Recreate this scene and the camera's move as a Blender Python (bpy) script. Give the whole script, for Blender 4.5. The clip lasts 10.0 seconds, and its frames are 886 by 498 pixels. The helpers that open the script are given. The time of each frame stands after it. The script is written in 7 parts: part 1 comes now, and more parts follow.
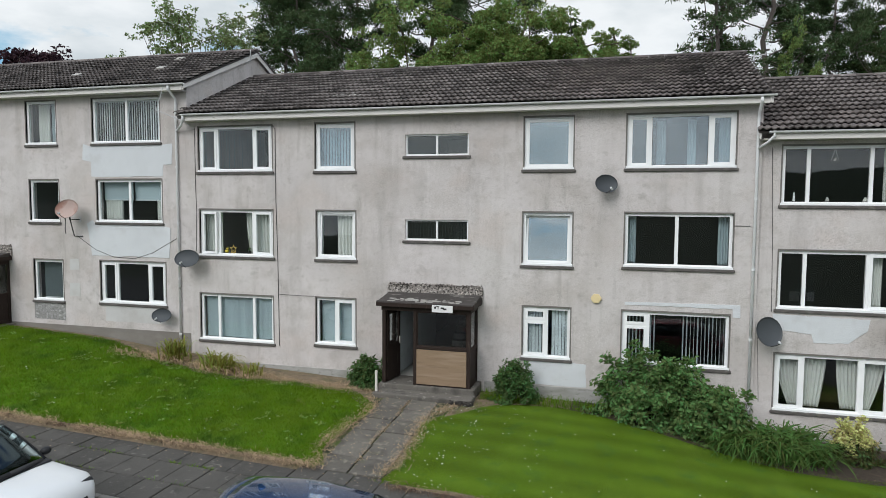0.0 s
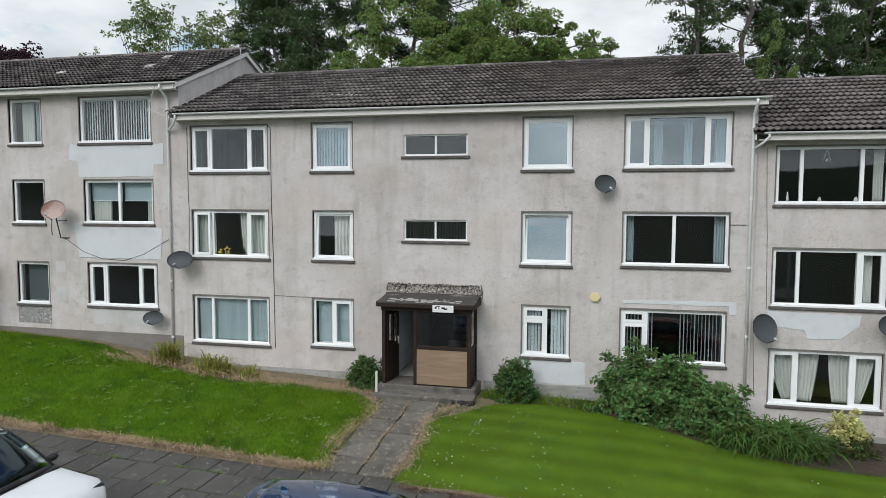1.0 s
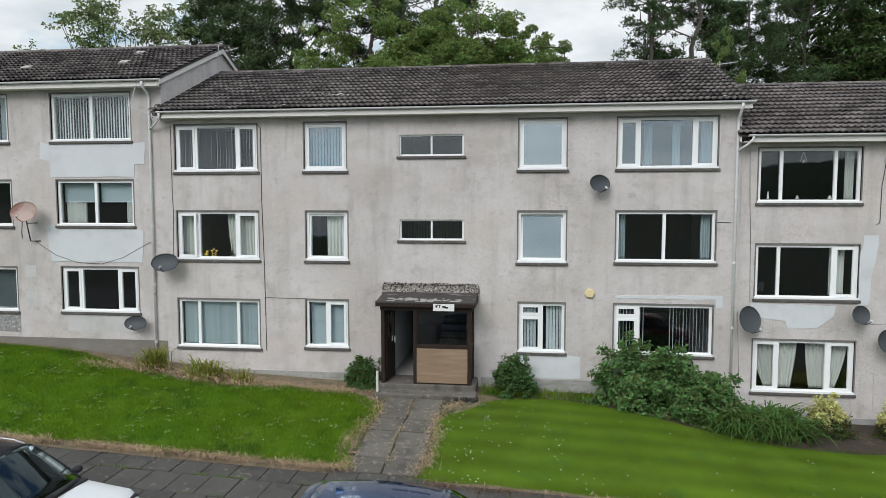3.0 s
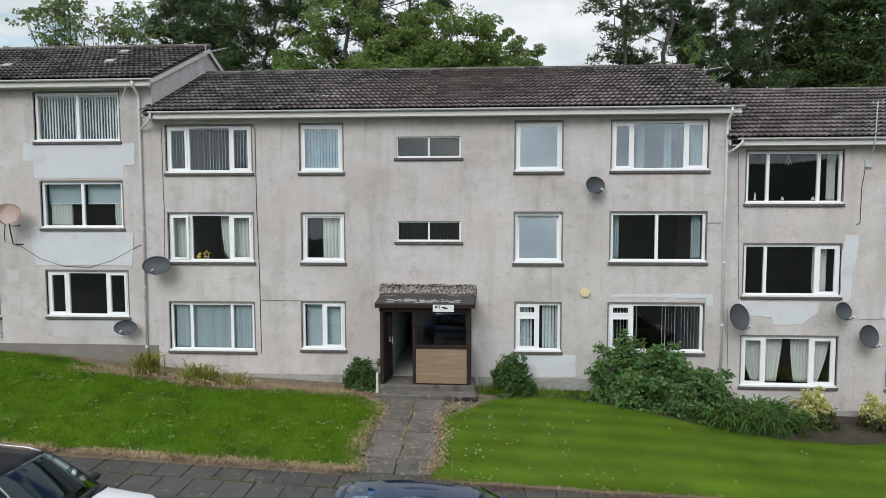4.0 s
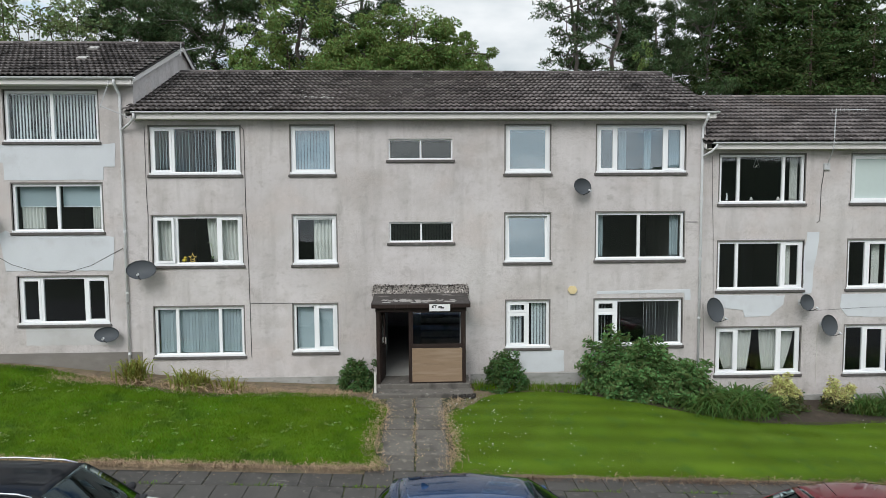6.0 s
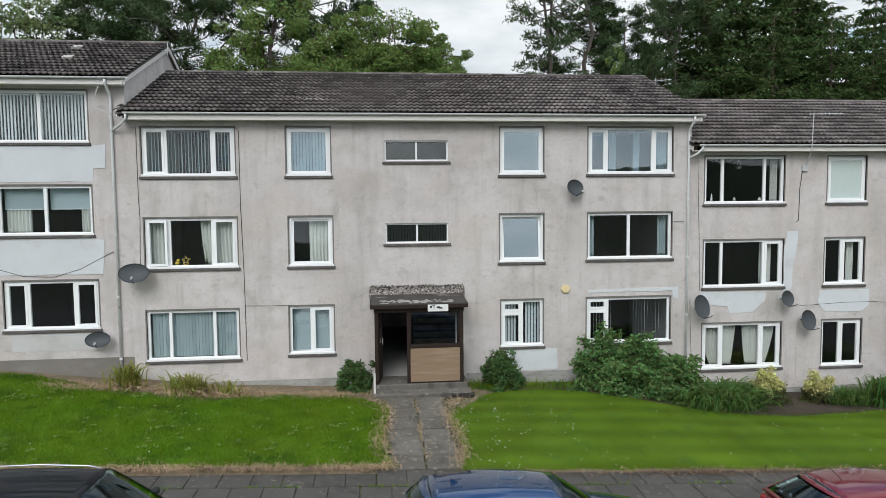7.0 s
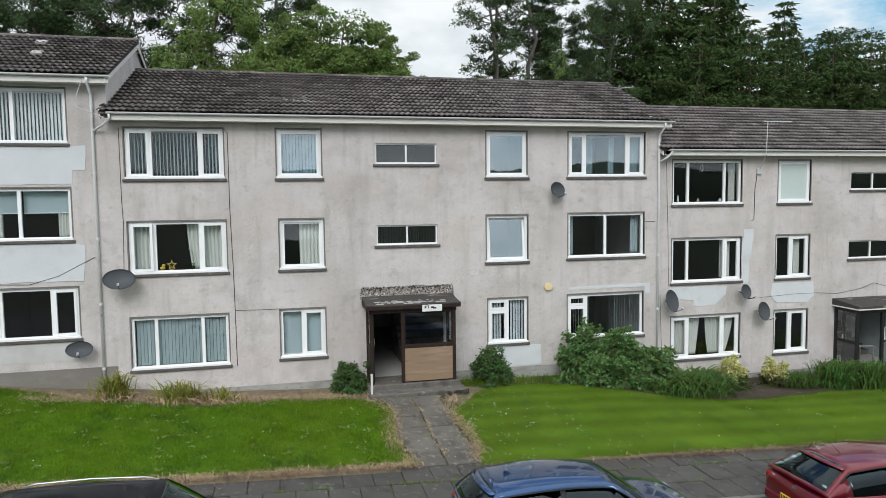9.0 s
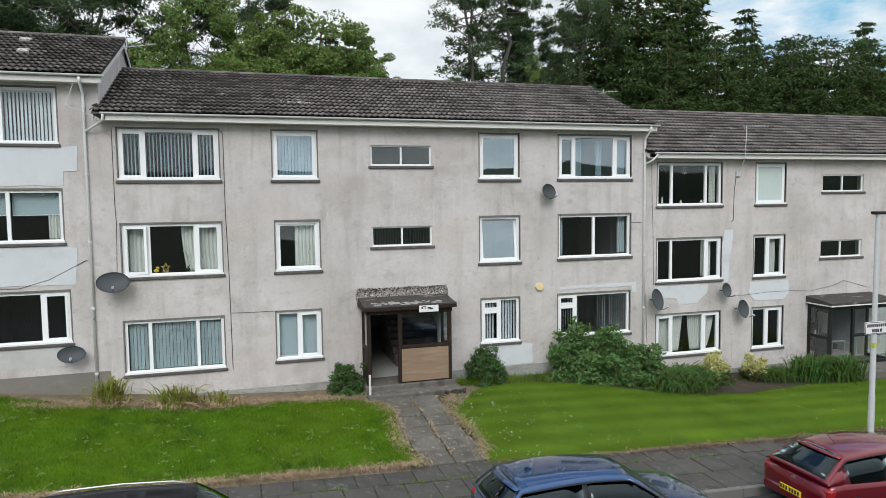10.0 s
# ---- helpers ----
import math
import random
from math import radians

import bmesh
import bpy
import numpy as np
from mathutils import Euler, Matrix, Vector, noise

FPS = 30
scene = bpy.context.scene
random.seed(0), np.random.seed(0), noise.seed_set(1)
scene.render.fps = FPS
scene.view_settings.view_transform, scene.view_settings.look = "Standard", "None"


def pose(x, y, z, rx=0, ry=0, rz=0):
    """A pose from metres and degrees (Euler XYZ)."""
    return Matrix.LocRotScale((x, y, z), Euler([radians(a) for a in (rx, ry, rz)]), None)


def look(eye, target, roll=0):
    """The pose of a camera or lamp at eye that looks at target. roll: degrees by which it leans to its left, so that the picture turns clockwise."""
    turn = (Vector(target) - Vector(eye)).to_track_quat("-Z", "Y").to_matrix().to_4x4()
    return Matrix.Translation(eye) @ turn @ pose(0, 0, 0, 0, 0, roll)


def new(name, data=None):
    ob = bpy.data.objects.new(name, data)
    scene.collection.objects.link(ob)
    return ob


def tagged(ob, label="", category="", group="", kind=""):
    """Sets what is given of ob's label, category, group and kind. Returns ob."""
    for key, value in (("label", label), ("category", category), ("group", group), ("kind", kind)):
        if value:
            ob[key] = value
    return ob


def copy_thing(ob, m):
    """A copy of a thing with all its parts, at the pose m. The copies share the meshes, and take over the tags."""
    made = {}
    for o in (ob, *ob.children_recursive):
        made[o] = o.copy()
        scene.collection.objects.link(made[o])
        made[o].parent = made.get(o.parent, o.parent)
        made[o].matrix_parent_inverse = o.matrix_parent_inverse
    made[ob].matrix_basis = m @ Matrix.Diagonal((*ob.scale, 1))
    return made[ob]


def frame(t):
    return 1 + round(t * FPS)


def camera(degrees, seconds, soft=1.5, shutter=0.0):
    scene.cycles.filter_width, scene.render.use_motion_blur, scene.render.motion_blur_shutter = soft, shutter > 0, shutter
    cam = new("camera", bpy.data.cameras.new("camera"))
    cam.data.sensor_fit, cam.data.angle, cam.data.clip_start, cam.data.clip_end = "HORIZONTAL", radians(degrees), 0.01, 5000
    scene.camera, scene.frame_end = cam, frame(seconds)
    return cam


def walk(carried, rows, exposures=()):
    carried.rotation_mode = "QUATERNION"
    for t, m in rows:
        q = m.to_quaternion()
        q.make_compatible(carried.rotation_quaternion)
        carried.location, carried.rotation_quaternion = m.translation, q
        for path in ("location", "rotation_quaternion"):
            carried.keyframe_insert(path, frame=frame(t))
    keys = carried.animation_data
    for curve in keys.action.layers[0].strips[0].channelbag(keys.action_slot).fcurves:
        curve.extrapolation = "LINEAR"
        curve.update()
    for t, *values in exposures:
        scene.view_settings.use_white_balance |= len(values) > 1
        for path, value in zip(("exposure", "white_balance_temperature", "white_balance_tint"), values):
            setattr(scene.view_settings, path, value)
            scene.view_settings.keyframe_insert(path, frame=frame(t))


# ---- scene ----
cam = camera(67.0, 10.0, 0.55)
PATH = [
    (0, (0.151, 0.368, 5.216), (-0.382, 2.29, 5.071), 0.3),
    (0.5, (-0.211, 0.254, 5.184), (-0.703, 2.187, 5.042), 0.3),
    (1, (-0.59, 0.147, 5.208), (-1.04, 2.091, 5.064), 0.2),
    (1.5, (-0.983, 0.012, 5.224), (-1.387, 1.965, 5.079), 0.2),
    (2, (-1.409, -0.126, 5.199), (-1.763, 1.837, 5.057), 0.1),
    (2.5, (-1.836, -0.241, 5.233), (-2.142, 1.73, 5.087), 0.0),
    (4, (-3.335, -0.595, 5.235), (-3.471, 1.395, 5.092), -0.1),
    (4.5, (-3.812, -0.717, 5.215), (-3.891, 1.276, 5.075), -0.2),
    (5, (-4.244, -0.815, 5.259), (-4.273, 1.18, 5.116), -0.3),
    (5.5, (-4.707, -0.887, 5.276), (-4.682, 1.107, 5.132), -0.3),
    (7, (-6.253, -1.064, 5.274), (-6.052, 0.921, 5.134), -0.5),
    (7.5, (-6.83, -1.092, 5.291), (-6.564, 0.886, 5.151), -0.6),
    (8, (-7.378, -1.1, 5.344), (-7.05, 0.867, 5.2), -0.6),
    (8.5, (-7.927, -1.109, 5.383), (-7.537, 0.847, 5.237), -0.6),
    (9, (-8.479, -1.099, 5.368), (-8.028, 0.844, 5.224), -0.7),
    (9.5, (-9.011, -1.063, 5.398), (-8.501, 0.866, 5.253), -0.7),
    (10, (-9.522, -1.03, 5.414), (-8.956, 0.883, 5.27), -0.7),
]
walk(cam, [(t, look(eye, target, roll)) for t, eye, target, roll in PATH], [(0, 0.23), (2.5, 0.25), (5, 0.27), (7.5, 0.30), (10, 0.35)])

# ---- light ----
world = bpy.data.worlds.new("world")
scene.world = world
world.use_nodes = True
wn, wl = world.node_tree.nodes, world.node_tree.links
wn.clear()
SUN_AZ, SUN_EL = 200.0, 38.0      # compass degrees from +y, clockwise; height
sky = wn.new("ShaderNodeTexSky")
sky.sky_type = "NISHITA"
sky.sun_disc = False
sky.sun_elevation, sky.sun_rotation = radians(SUN_EL), radians(SUN_AZ)
sky.dust_density = 0.6
sky_gain = wn.new("ShaderNodeVectorMath")
sky_gain.operation = "SCALE"
sky_gain.inputs["Scale"].default_value = 1.7
tc = wn.new("ShaderNodeTexCoord")
mp = wn.new("ShaderNodeMapping")
mp.inputs["Scale"].default_value = (1.0, 1.0, 2.6)
cn = wn.new("ShaderNodeTexNoise")
cn.inputs["Scale"].default_value, cn.inputs["Detail"].default_value, cn.inputs["Roughness"].default_value = 5.0, 8.0, 0.56
cr = wn.new("ShaderNodeValToRGB")
cr.color_ramp.elements[0].position, cr.color_ramp.elements[0].color = 0.32, (0, 0, 0, 1)
cr.color_ramp.elements[1].position, cr.color_ramp.elements[1].color = 0.50, (1, 1, 1, 1)
cn2 = wn.new("ShaderNodeTexNoise")
cn2.inputs["Scale"].default_value, cn2.inputs["Detail"].default_value = 6.5, 6.0
cr2 = wn.new("ShaderNodeValToRGB")
cr2.color_ramp.elements[0].position, cr2.color_ramp.elements[0].color = 0.3, (4.8, 5.4, 5.8, 1)
cr2.color_ramp.elements[1].position, cr2.color_ramp.elements[1].color = 0.62, (7.45, 7.8, 8.05, 1)
mixc = wn.new("ShaderNodeMix")
mixc.data_type = "RGBA"
bg = wn.new("ShaderNodeBackground")
bg.inputs["Strength"].default_value = 0.1
wo = wn.new("ShaderNodeOutputWorld")
wl.new(tc.outputs["Generated"], mp.inputs["Vector"])
wl.new(mp.outputs["Vector"], cn.inputs["Vector"])
wl.new(mp.outputs["Vector"], cn2.inputs["Vector"])
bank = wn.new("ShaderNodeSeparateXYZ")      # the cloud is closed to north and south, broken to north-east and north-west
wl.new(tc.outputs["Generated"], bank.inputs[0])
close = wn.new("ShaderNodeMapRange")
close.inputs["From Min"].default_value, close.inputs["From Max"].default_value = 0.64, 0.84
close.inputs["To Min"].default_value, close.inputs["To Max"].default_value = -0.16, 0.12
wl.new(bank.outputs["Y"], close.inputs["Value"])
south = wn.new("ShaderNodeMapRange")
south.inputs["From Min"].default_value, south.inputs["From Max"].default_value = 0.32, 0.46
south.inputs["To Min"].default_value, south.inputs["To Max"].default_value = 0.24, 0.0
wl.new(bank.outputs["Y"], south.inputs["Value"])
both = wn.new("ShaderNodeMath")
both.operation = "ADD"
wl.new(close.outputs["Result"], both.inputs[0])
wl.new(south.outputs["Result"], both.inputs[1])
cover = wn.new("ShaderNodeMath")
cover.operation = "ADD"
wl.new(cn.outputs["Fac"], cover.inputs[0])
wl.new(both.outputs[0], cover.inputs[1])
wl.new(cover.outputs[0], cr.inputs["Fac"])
wl.new(cn2.outputs["Fac"], cr2.inputs["Fac"])
wl.new(cr.outputs["Color"], mixc.inputs["Factor"])
wl.new(sky.outputs["Color"], sky_gain.inputs[0])
haze = wn.new("ShaderNodeVectorMath")     # thin high cloud keeps the clear patches from glaring near the sun
haze.operation = "MINIMUM"
haze.inputs[1].default_value = (1.7, 4.1, 6.0)
wl.new(sky_gain.outputs[0], haze.inputs[0])
wl.new(haze.outputs[0], mixc.inputs["A"])
wl.new(cr2.outputs["Color"], mixc.inputs["B"])
# an overcast sky is brighter overhead than at the horizon
sep = wn.new("ShaderNodeSeparateXYZ")
wl.new(tc.outputs["Generated"], sep.inputs[0])
rise = wn.new("ShaderNodeMapRange")
rise.inputs["From Min"].default_value, rise.inputs["From Max"].default_value = 0.30, 1.0
rise.inputs["To Min"].default_value, rise.inputs["To Max"].default_value = 1.0, 2.0
wl.new(sep.outputs["Z"], rise.inputs["Value"])
lift = wn.new("ShaderNodeVectorMath")
lift.operation = "SCALE"
wl.new(mixc.outputs["Result"], lift.inputs[0])
wl.new(rise.outputs["Result"], lift.inputs["Scale"])
wl.new(lift.outputs[0], bg.inputs["Color"])
wl.new(bg.outputs["Background"], wo.inputs["Surface"])

sun = new("sun", bpy.data.lights.new("sun", "SUN"))
sun.data.energy, sun.data.angle, sun.data.color = 1.35, radians(30), (1.0, 0.99, 0.975)
az, el = radians(SUN_AZ), radians(SUN_EL)
to_sun = Vector((math.sin(az) * math.cos(el), math.cos(az) * math.cos(el), math.sin(el)))
sun.matrix_world = look(to_sun * 60, (0, 0, 0))


# ---- materials ----
def mat(name, col, rough=0.8, metal=0.0, vary=0.12, scale=3.0, fine=60.0, bump=0.0, bump_scale=80.0, rnd=0.0, island=0.0, spec=0.3,
        stain=None, stretch=(1, 1, 1), coat=0.0, hue=0.0, speckle=None):
    """A surface with variation at two scales, an optional stain colour, and relief."""
    m = bpy.data.materials.new(name)
    m.use_nodes = True
    n, l = m.node_tree.nodes, m.node_tree.links
    b = n["Principled BSDF"]
    b.inputs["Roughness"].default_value, b.inputs["Metallic"].default_value = rough, metal
    b.inputs["Specular IOR Level"].default_value = spec
    b.inputs["Coat Weight"].default_value = coat
    b.inputs["Coat Roughness"].default_value = 0.04
    geo = n.new("ShaderNodeNewGeometry")
    pm = n.new("ShaderNodeMapping")
    pm.inputs["Scale"].default_value = stretch
    l.new(geo.outputs["Position"], pm.inputs["Vector"])

    def noise_tex(s, d=5.0, plain=False, own=None):
        t = n.new("ShaderNodeTexNoise")
        t.inputs["Scale"].default_value, t.inputs["Detail"].default_value = s, d
        if own:
            om = n.new("ShaderNodeMapping")
            om.inputs["Scale"].default_value = own
            l.new(geo.outputs["Position"], om.inputs["Vector"])
        l.new((om.outputs["Vector"] if own else geo.outputs["Position"] if plain else pm.outputs["Vector"]), t.inputs["Vector"])
        return t.outputs["Fac"]

    def calc(op, a, c):
        t = n.new("ShaderNodeMath")
        t.operation = op
        for k, v in enumerate((a, c)):
            if isinstance(v, (int, float)):
                t.inputs[k].default_value = v
            else:
                l.new(v, t.inputs[k])
        return t.outputs[0]

    f = calc("ADD", calc("MULTIPLY", calc("SUBTRACT", noise_tex(scale), 0.5), 2 * vary),
             calc("MULTIPLY", calc("SUBTRACT", noise_tex(fine, 3.0, True), 0.5), 1.2 * vary))
    if rnd:
        oi = n.new("ShaderNodeObjectInfo")
        f = calc("ADD", f, calc("MULTIPLY", calc("SUBTRACT", oi.outputs["Random"], 0.5), 2 * rnd))
    if island:
        f = calc("ADD", f, calc("MULTIPLY", calc("SUBTRACT", geo.outputs["Random Per Island"], 0.5), 2 * island))
    hs = n.new("ShaderNodeHueSaturation")
    hs.inputs["Color"].default_value = (*col, 1)
    l.new(calc("ADD", f, 1.0), hs.inputs["Value"])
    if hue:
        l.new(calc("ADD", calc("MULTIPLY", f, hue), 0.5), hs.inputs["Hue"])
    out = hs.outputs["Color"]
    if stain:
        for sc, lo, hi, colr, amount, *own in stain:
            r = n.new("ShaderNodeMapRange")
            r.inputs["From Min"].default_value, r.inputs["From Max"].default_value = lo, hi
            r.inputs["To Max"].default_value = amount
            l.new(noise_tex(sc, 6.0, False, own[0] if own else None), r.inputs["Value"])
            mx = n.new("ShaderNodeMix")
            mx.data_type = "RGBA"
            l.new(r.outputs["Result"], mx.inputs["Factor"])
            l.new(out, mx.inputs["A"])
            mx.inputs["B"].default_value = (*colr, 1)
            out = mx.outputs["Result"]
    if speckle:
        for fine_sc, lo, hi, patch_sc, plo, phi, colr, amount in speckle:
            parts_ = []
            for sc, a_, c_ in ((fine_sc, lo, hi), (patch_sc, plo, phi)):
                r = n.new("ShaderNodeMapRange")
                r.inputs["From Min"].default_value, r.inputs["From Max"].default_value = a_, c_
                l.new(noise_tex(sc, 5.0), r.inputs["Value"])
                parts_.append(r.outputs["Result"])
            mx = n.new("ShaderNodeMix")
            mx.data_type = "RGBA"
            l.new(calc("MULTIPLY", calc("MULTIPLY", parts_[0], parts_[1]), amount), mx.inputs["Factor"])
            l.new(out, mx.inputs["A"])
            mx.inputs["B"].default_value = (*colr, 1)
            out = mx.outputs["Result"]
    l.new(out, b.inputs["Base Color"])
    if bump:
        bp = n.new("ShaderNodeBump")
        bp.inputs["Strength"].default_value, bp.inputs["Distance"].default_value = 1.0, bump
        l.new(noise_tex(bump_scale, 4.0, True), bp.inputs["Height"])
        l.new(bp.outputs["Normal"], b.inputs["Normal"])
    return m


def glass_mat(name, tint=(1, 1, 1), base=0.08, wave=0.0, coat_colour=(1, 1, 1)):
    m = bpy.data.materials.new(name)
    m.use_nodes = True
    n, l = m.node_tree.nodes, m.node_tree.links
    n.clear()
    o = n.new("ShaderNodeOutputMaterial")
    mx = n.new("ShaderNodeMixShader")
    tr = n.new("ShaderNodeBsdfTransparent")
    tr.inputs["Color"].default_value = (*tint, 1)
    gl = n.new("ShaderNodeBsdfGlossy")
    gl.inputs["Roughness"].default_value = 0.015
    gl.inputs["Color"].default_value = (*coat_colour, 1)
    lw = n.new("ShaderNodeLayerWeight")
    lw.inputs["Blend"].default_value = 0.5
    pw = n.new("ShaderNodeMath")
    pw.operation = "POWER"
    pw.inputs[1].default_value = 4.5
    ma = n.new("ShaderNodeMath")
    ma.operation = "MULTIPLY_ADD"
    ma.inputs[1].default_value, ma.inputs[2].default_value = 1.0 - base, base
    l.new(lw.outputs["Facing"], pw.inputs[0])
    l.new(pw.outputs[0], ma.inputs[0])
    l.new(ma.outputs[0], mx.inputs[0])
    l.new(tr.outputs[0], mx.inputs[1])
    l.new(gl.outputs[0], mx.inputs[2])
    l.new(mx.outputs[0], o.inputs[0])
    if wave:
        g = n.new("ShaderNodeNewGeometry")
        t = n.new("ShaderNodeTexNoise")
        t.inputs["Scale"].default_value = 1.6
        bp = n.new("ShaderNodeBump")
        bp.inputs["Distance"].default_value = wave
        l.new(g.outputs["Position"], t.inputs["Vector"])
        l.new(t.outputs["Fac"], bp.inputs["Height"])
        l.new(bp.outputs["Normal"], gl.inputs["Normal"])
    return m


M = {}
M["harl"] = mat("roughcast_render", (0.592, 0.554, 0.548), 0.95, vary=0.14, scale=0.8, fine=34, bump=0.008, bump_scale=58, spec=0.1,
                stain=[(0.6, 0.46, 0.70, (0.43, 0.39, 0.362), 0.65), (2.6, 0.50, 0.72, (0.37, 0.335, 0.31), 0.40), (0.45, 0.52, 0.70, (0.63, 0.605, 0.59), 0.6),
                       (1.0, 0.54, 0.74, (0.36, 0.335, 0.32), 0.45, (2.2, 2.2, 0.22)), (1.0, 0.58, 0.74, (0.30, 0.275, 0.255), 0.35, (5.0, 5.0, 0.5)), (4.5, 0.60, 0.70, (0.24, 0.22, 0.20), 0.25), (0.9, 0.54, 0.70, (0.58, 0.48, 0.44), 0.35), (12.0, 0.54, 0.74, (0.33, 0.30, 0.275), 0.30)],
                speckle=[(60.0, 0.50, 0.62, 0.9, 0.44, 0.62, (0.17, 0.150, 0.130), 0.36), (34.0, 0.50, 0.64, 0.7, 0.44, 0.60, (0.17, 0.155, 0.14), 0.28), (50.0, 0.54, 0.66, 1.1, 0.42, 0.6, (0.74, 0.72, 0.70), 0.4)], stretch=(0.8, 1.0, 1.0))
M["patch"] = mat("repair_render", (0.61, 0.63, 0.655), 0.9, vary=0.07, scale=1.5, fine=40, bump=0.008, bump_scale=60, spec=0.1,
                 stain=[(2.0, 0.55, 0.75, (0.50, 0.50, 0.51), 0.6)], speckle=[(55.0, 0.54, 0.66, 1.2, 0.48, 0.64, (0.3, 0.29, 0.28), 0.3)])
M["plinth_pale"] = mat("pale_plinth_cement", (0.36, 0.355, 0.34), 0.95, vary=0.16, scale=2.0, fine=35, bump=0.01, bump_scale=50, spec=0.1,
                       stain=[(2.0, 0.46, 0.66, (0.20, 0.20, 0.175), 0.7), (9.0, 0.58, 0.7, (0.12, 0.115, 0.10), 0.5)], stretch=(0.6, 1, 1.6))
M["plinth"] = mat("plinth_cement", (0.205, 0.19, 0.172), 0.95, vary=0.16, scale=2.0, fine=35, bump=0.01, bump_scale=50, spec=0.1,
                  stain=[(3.0, 0.5, 0.7, (0.25, 0.24, 0.22), 0.6)], stretch=(0.6, 1, 1.6))
M["upvc"] = mat("white_upvc", (0.84, 0.85, 0.86), 0.35, vary=0.03, scale=2.0, fine=20, spec=0.5)
M["sill"] = mat("painted_stone_sill", (0.10, 0.092, 0.087), 0.8, vary=0.25, scale=4.0, fine=40, bump=0.004, stain=[(6.0, 0.55, 0.7, (0.24, 0.225, 0.21), 0.5)])
M["reveal"] = mat("painted_reveal", (0.17, 0.158, 0.148), 0.9, vary=0.12, scale=3.0, fine=50)
M["fascia"] = mat("weathered_white_paint", (0.70, 0.675, 0.655), 0.6, vary=0.06, scale=2.5, fine=30,
                  stain=[(5.0, 0.66, 0.75, (0.25, 0.23, 0.2), 0.7)], stretch=(0.6, 1, 2.0))
M["gutter"] = mat("grey_white_plastic", (0.70, 0.71, 0.72), 0.5, vary=0.12, scale=3.0, fine=30, stain=[(4.0, 0.66, 0.76, (0.25, 0.24, 0.22), 0.6)])
M["tile"] = mat("concrete_roof_tile", (0.142, 0.125, 0.121), 0.9, vary=0.34, scale=0.7, fine=22, bump=0.010, bump_scale=60, rnd=0.36, island=0.36, spec=0.12,
                stain=[(11.0, 0.60, 0.68, (0.36, 0.35, 0.33), 0.65), (1.1, 0.55, 0.8, (0.035, 0.032, 0.03), 0.5), (0.5, 0.6, 0.8, (0.11, 0.085, 0.07), 0.6)])
M["felt"] = mat("weathered_felt", (0.062, 0.055, 0.052), 0.9, vary=0.3, scale=3.0, fine=30, bump=0.01, stain=[(4.0, 0.60, 0.68, (0.24, 0.225, 0.21), 0.8)], stretch=(0.5, 1, 1.5))
M["pebble"] = mat("pebble_dash", (0.36, 0.325, 0.30), 0.95, vary=0.7, scale=6.0, fine=40, bump=0.08, bump_scale=30,
                  stain=[(3.0, 0.5, 0.7, (0.10, 0.09, 0.08), 0.6), (20.0, 0.50, 0.57, (0.025, 0.022, 0.02), 0.85), (16.0, 0.57, 0.63, (0.66, 0.62, 0.58), 0.9)])
M["brown_wood"] = mat("dark_stained_timber", (0.026, 0.017, 0.014), 0.6, spec=0.2, vary=0.25, scale=3.0, fine=50, stretch=(3, 3, 0.5), stain=[(5.0, 0.62, 0.75, (0.085, 0.065, 0.055), 0.6)])
M["ply"] = mat("plywood_sheet", (0.245, 0.172, 0.112), 0.75, vary=0.12, scale=2.0, fine=30, stretch=(0.7, 1, 6), stain=[(2.5, 0.55, 0.75, (0.19, 0.125, 0.08), 0.8), (1.2, 0.5, 0.7, (0.34, 0.26, 0.19), 0.6)])
M["step"] = mat("worn_concrete", (0.130, 0.119, 0.106), 0.9, vary=0.2, scale=2.0, fine=30, bump=0.006, stain=[(3.0, 0.52, 0.68, (0.06, 0.055, 0.05), 0.8), (7.0, 0.6, 0.7, (0.3, 0.28, 0.25), 0.6)])
M["step_dark"] = mat("broken_concrete", (0.045, 0.040, 0.036), 0.95, vary=0.4, scale=6.0, fine=40, bump=0.01)
M["hallfloor"] = mat("pale_concrete_floor", (0.38, 0.37, 0.35), 0.8, vary=0.12, scale=2.0, fine=30)
M["hallwall"] = mat("pale_hall_paint", (0.46, 0.50, 0.51), 0.8, vary=0.10, scale=1.5, fine=20, stain=[(2.0, 0.55, 0.75, (0.30, 0.32, 0.32), 0.6)])
# Unlit-room darkness put into the base colour: near-black plaster and floor.
M["inside"] = mat("shade_toned_plaster", (0.045, 0.049, 0.050), 0.9, vary=0.06, scale=1.0, fine=20)
M["shaded_floor"] = mat("shade_toned_floor", (0.040, 0.042, 0.043), 0.95, vary=0.15, scale=3.0, fine=60)
M["glass"] = glass_mat("window_glass", (0.92, 0.95, 0.955), 0.052, 0.001)
M["stair_glass"] = glass_mat("old_stair_glass", (0.62, 0.68, 0.67), 0.10, 0.002)
M["coated"] = glass_mat("reflective_window_glass", (0.70, 0.80, 0.85), 0.34, 0.0008, (0.86, 0.94, 0.97))
M["sheen"] = glass_mat("slightly_reflective_glass", (0.80, 0.87, 0.90), 0.20, 0.0008, (0.90, 0.96, 1.0))
M["path_slab"] = mat("worn_path_slab", (0.118, 0.108, 0.095), 0.9, vary=0.28, scale=1.6, fine=26, bump=0.006, bump_scale=60, rnd=0.14,
                     stain=[(2.0, 0.52, 0.70, (0.055, 0.051, 0.047), 0.7), (6.0, 0.58, 0.68, (0.21, 0.19, 0.16), 0.7), (3.2, 0.60, 0.74, (0.10, 0.10, 0.05), 0.6)])
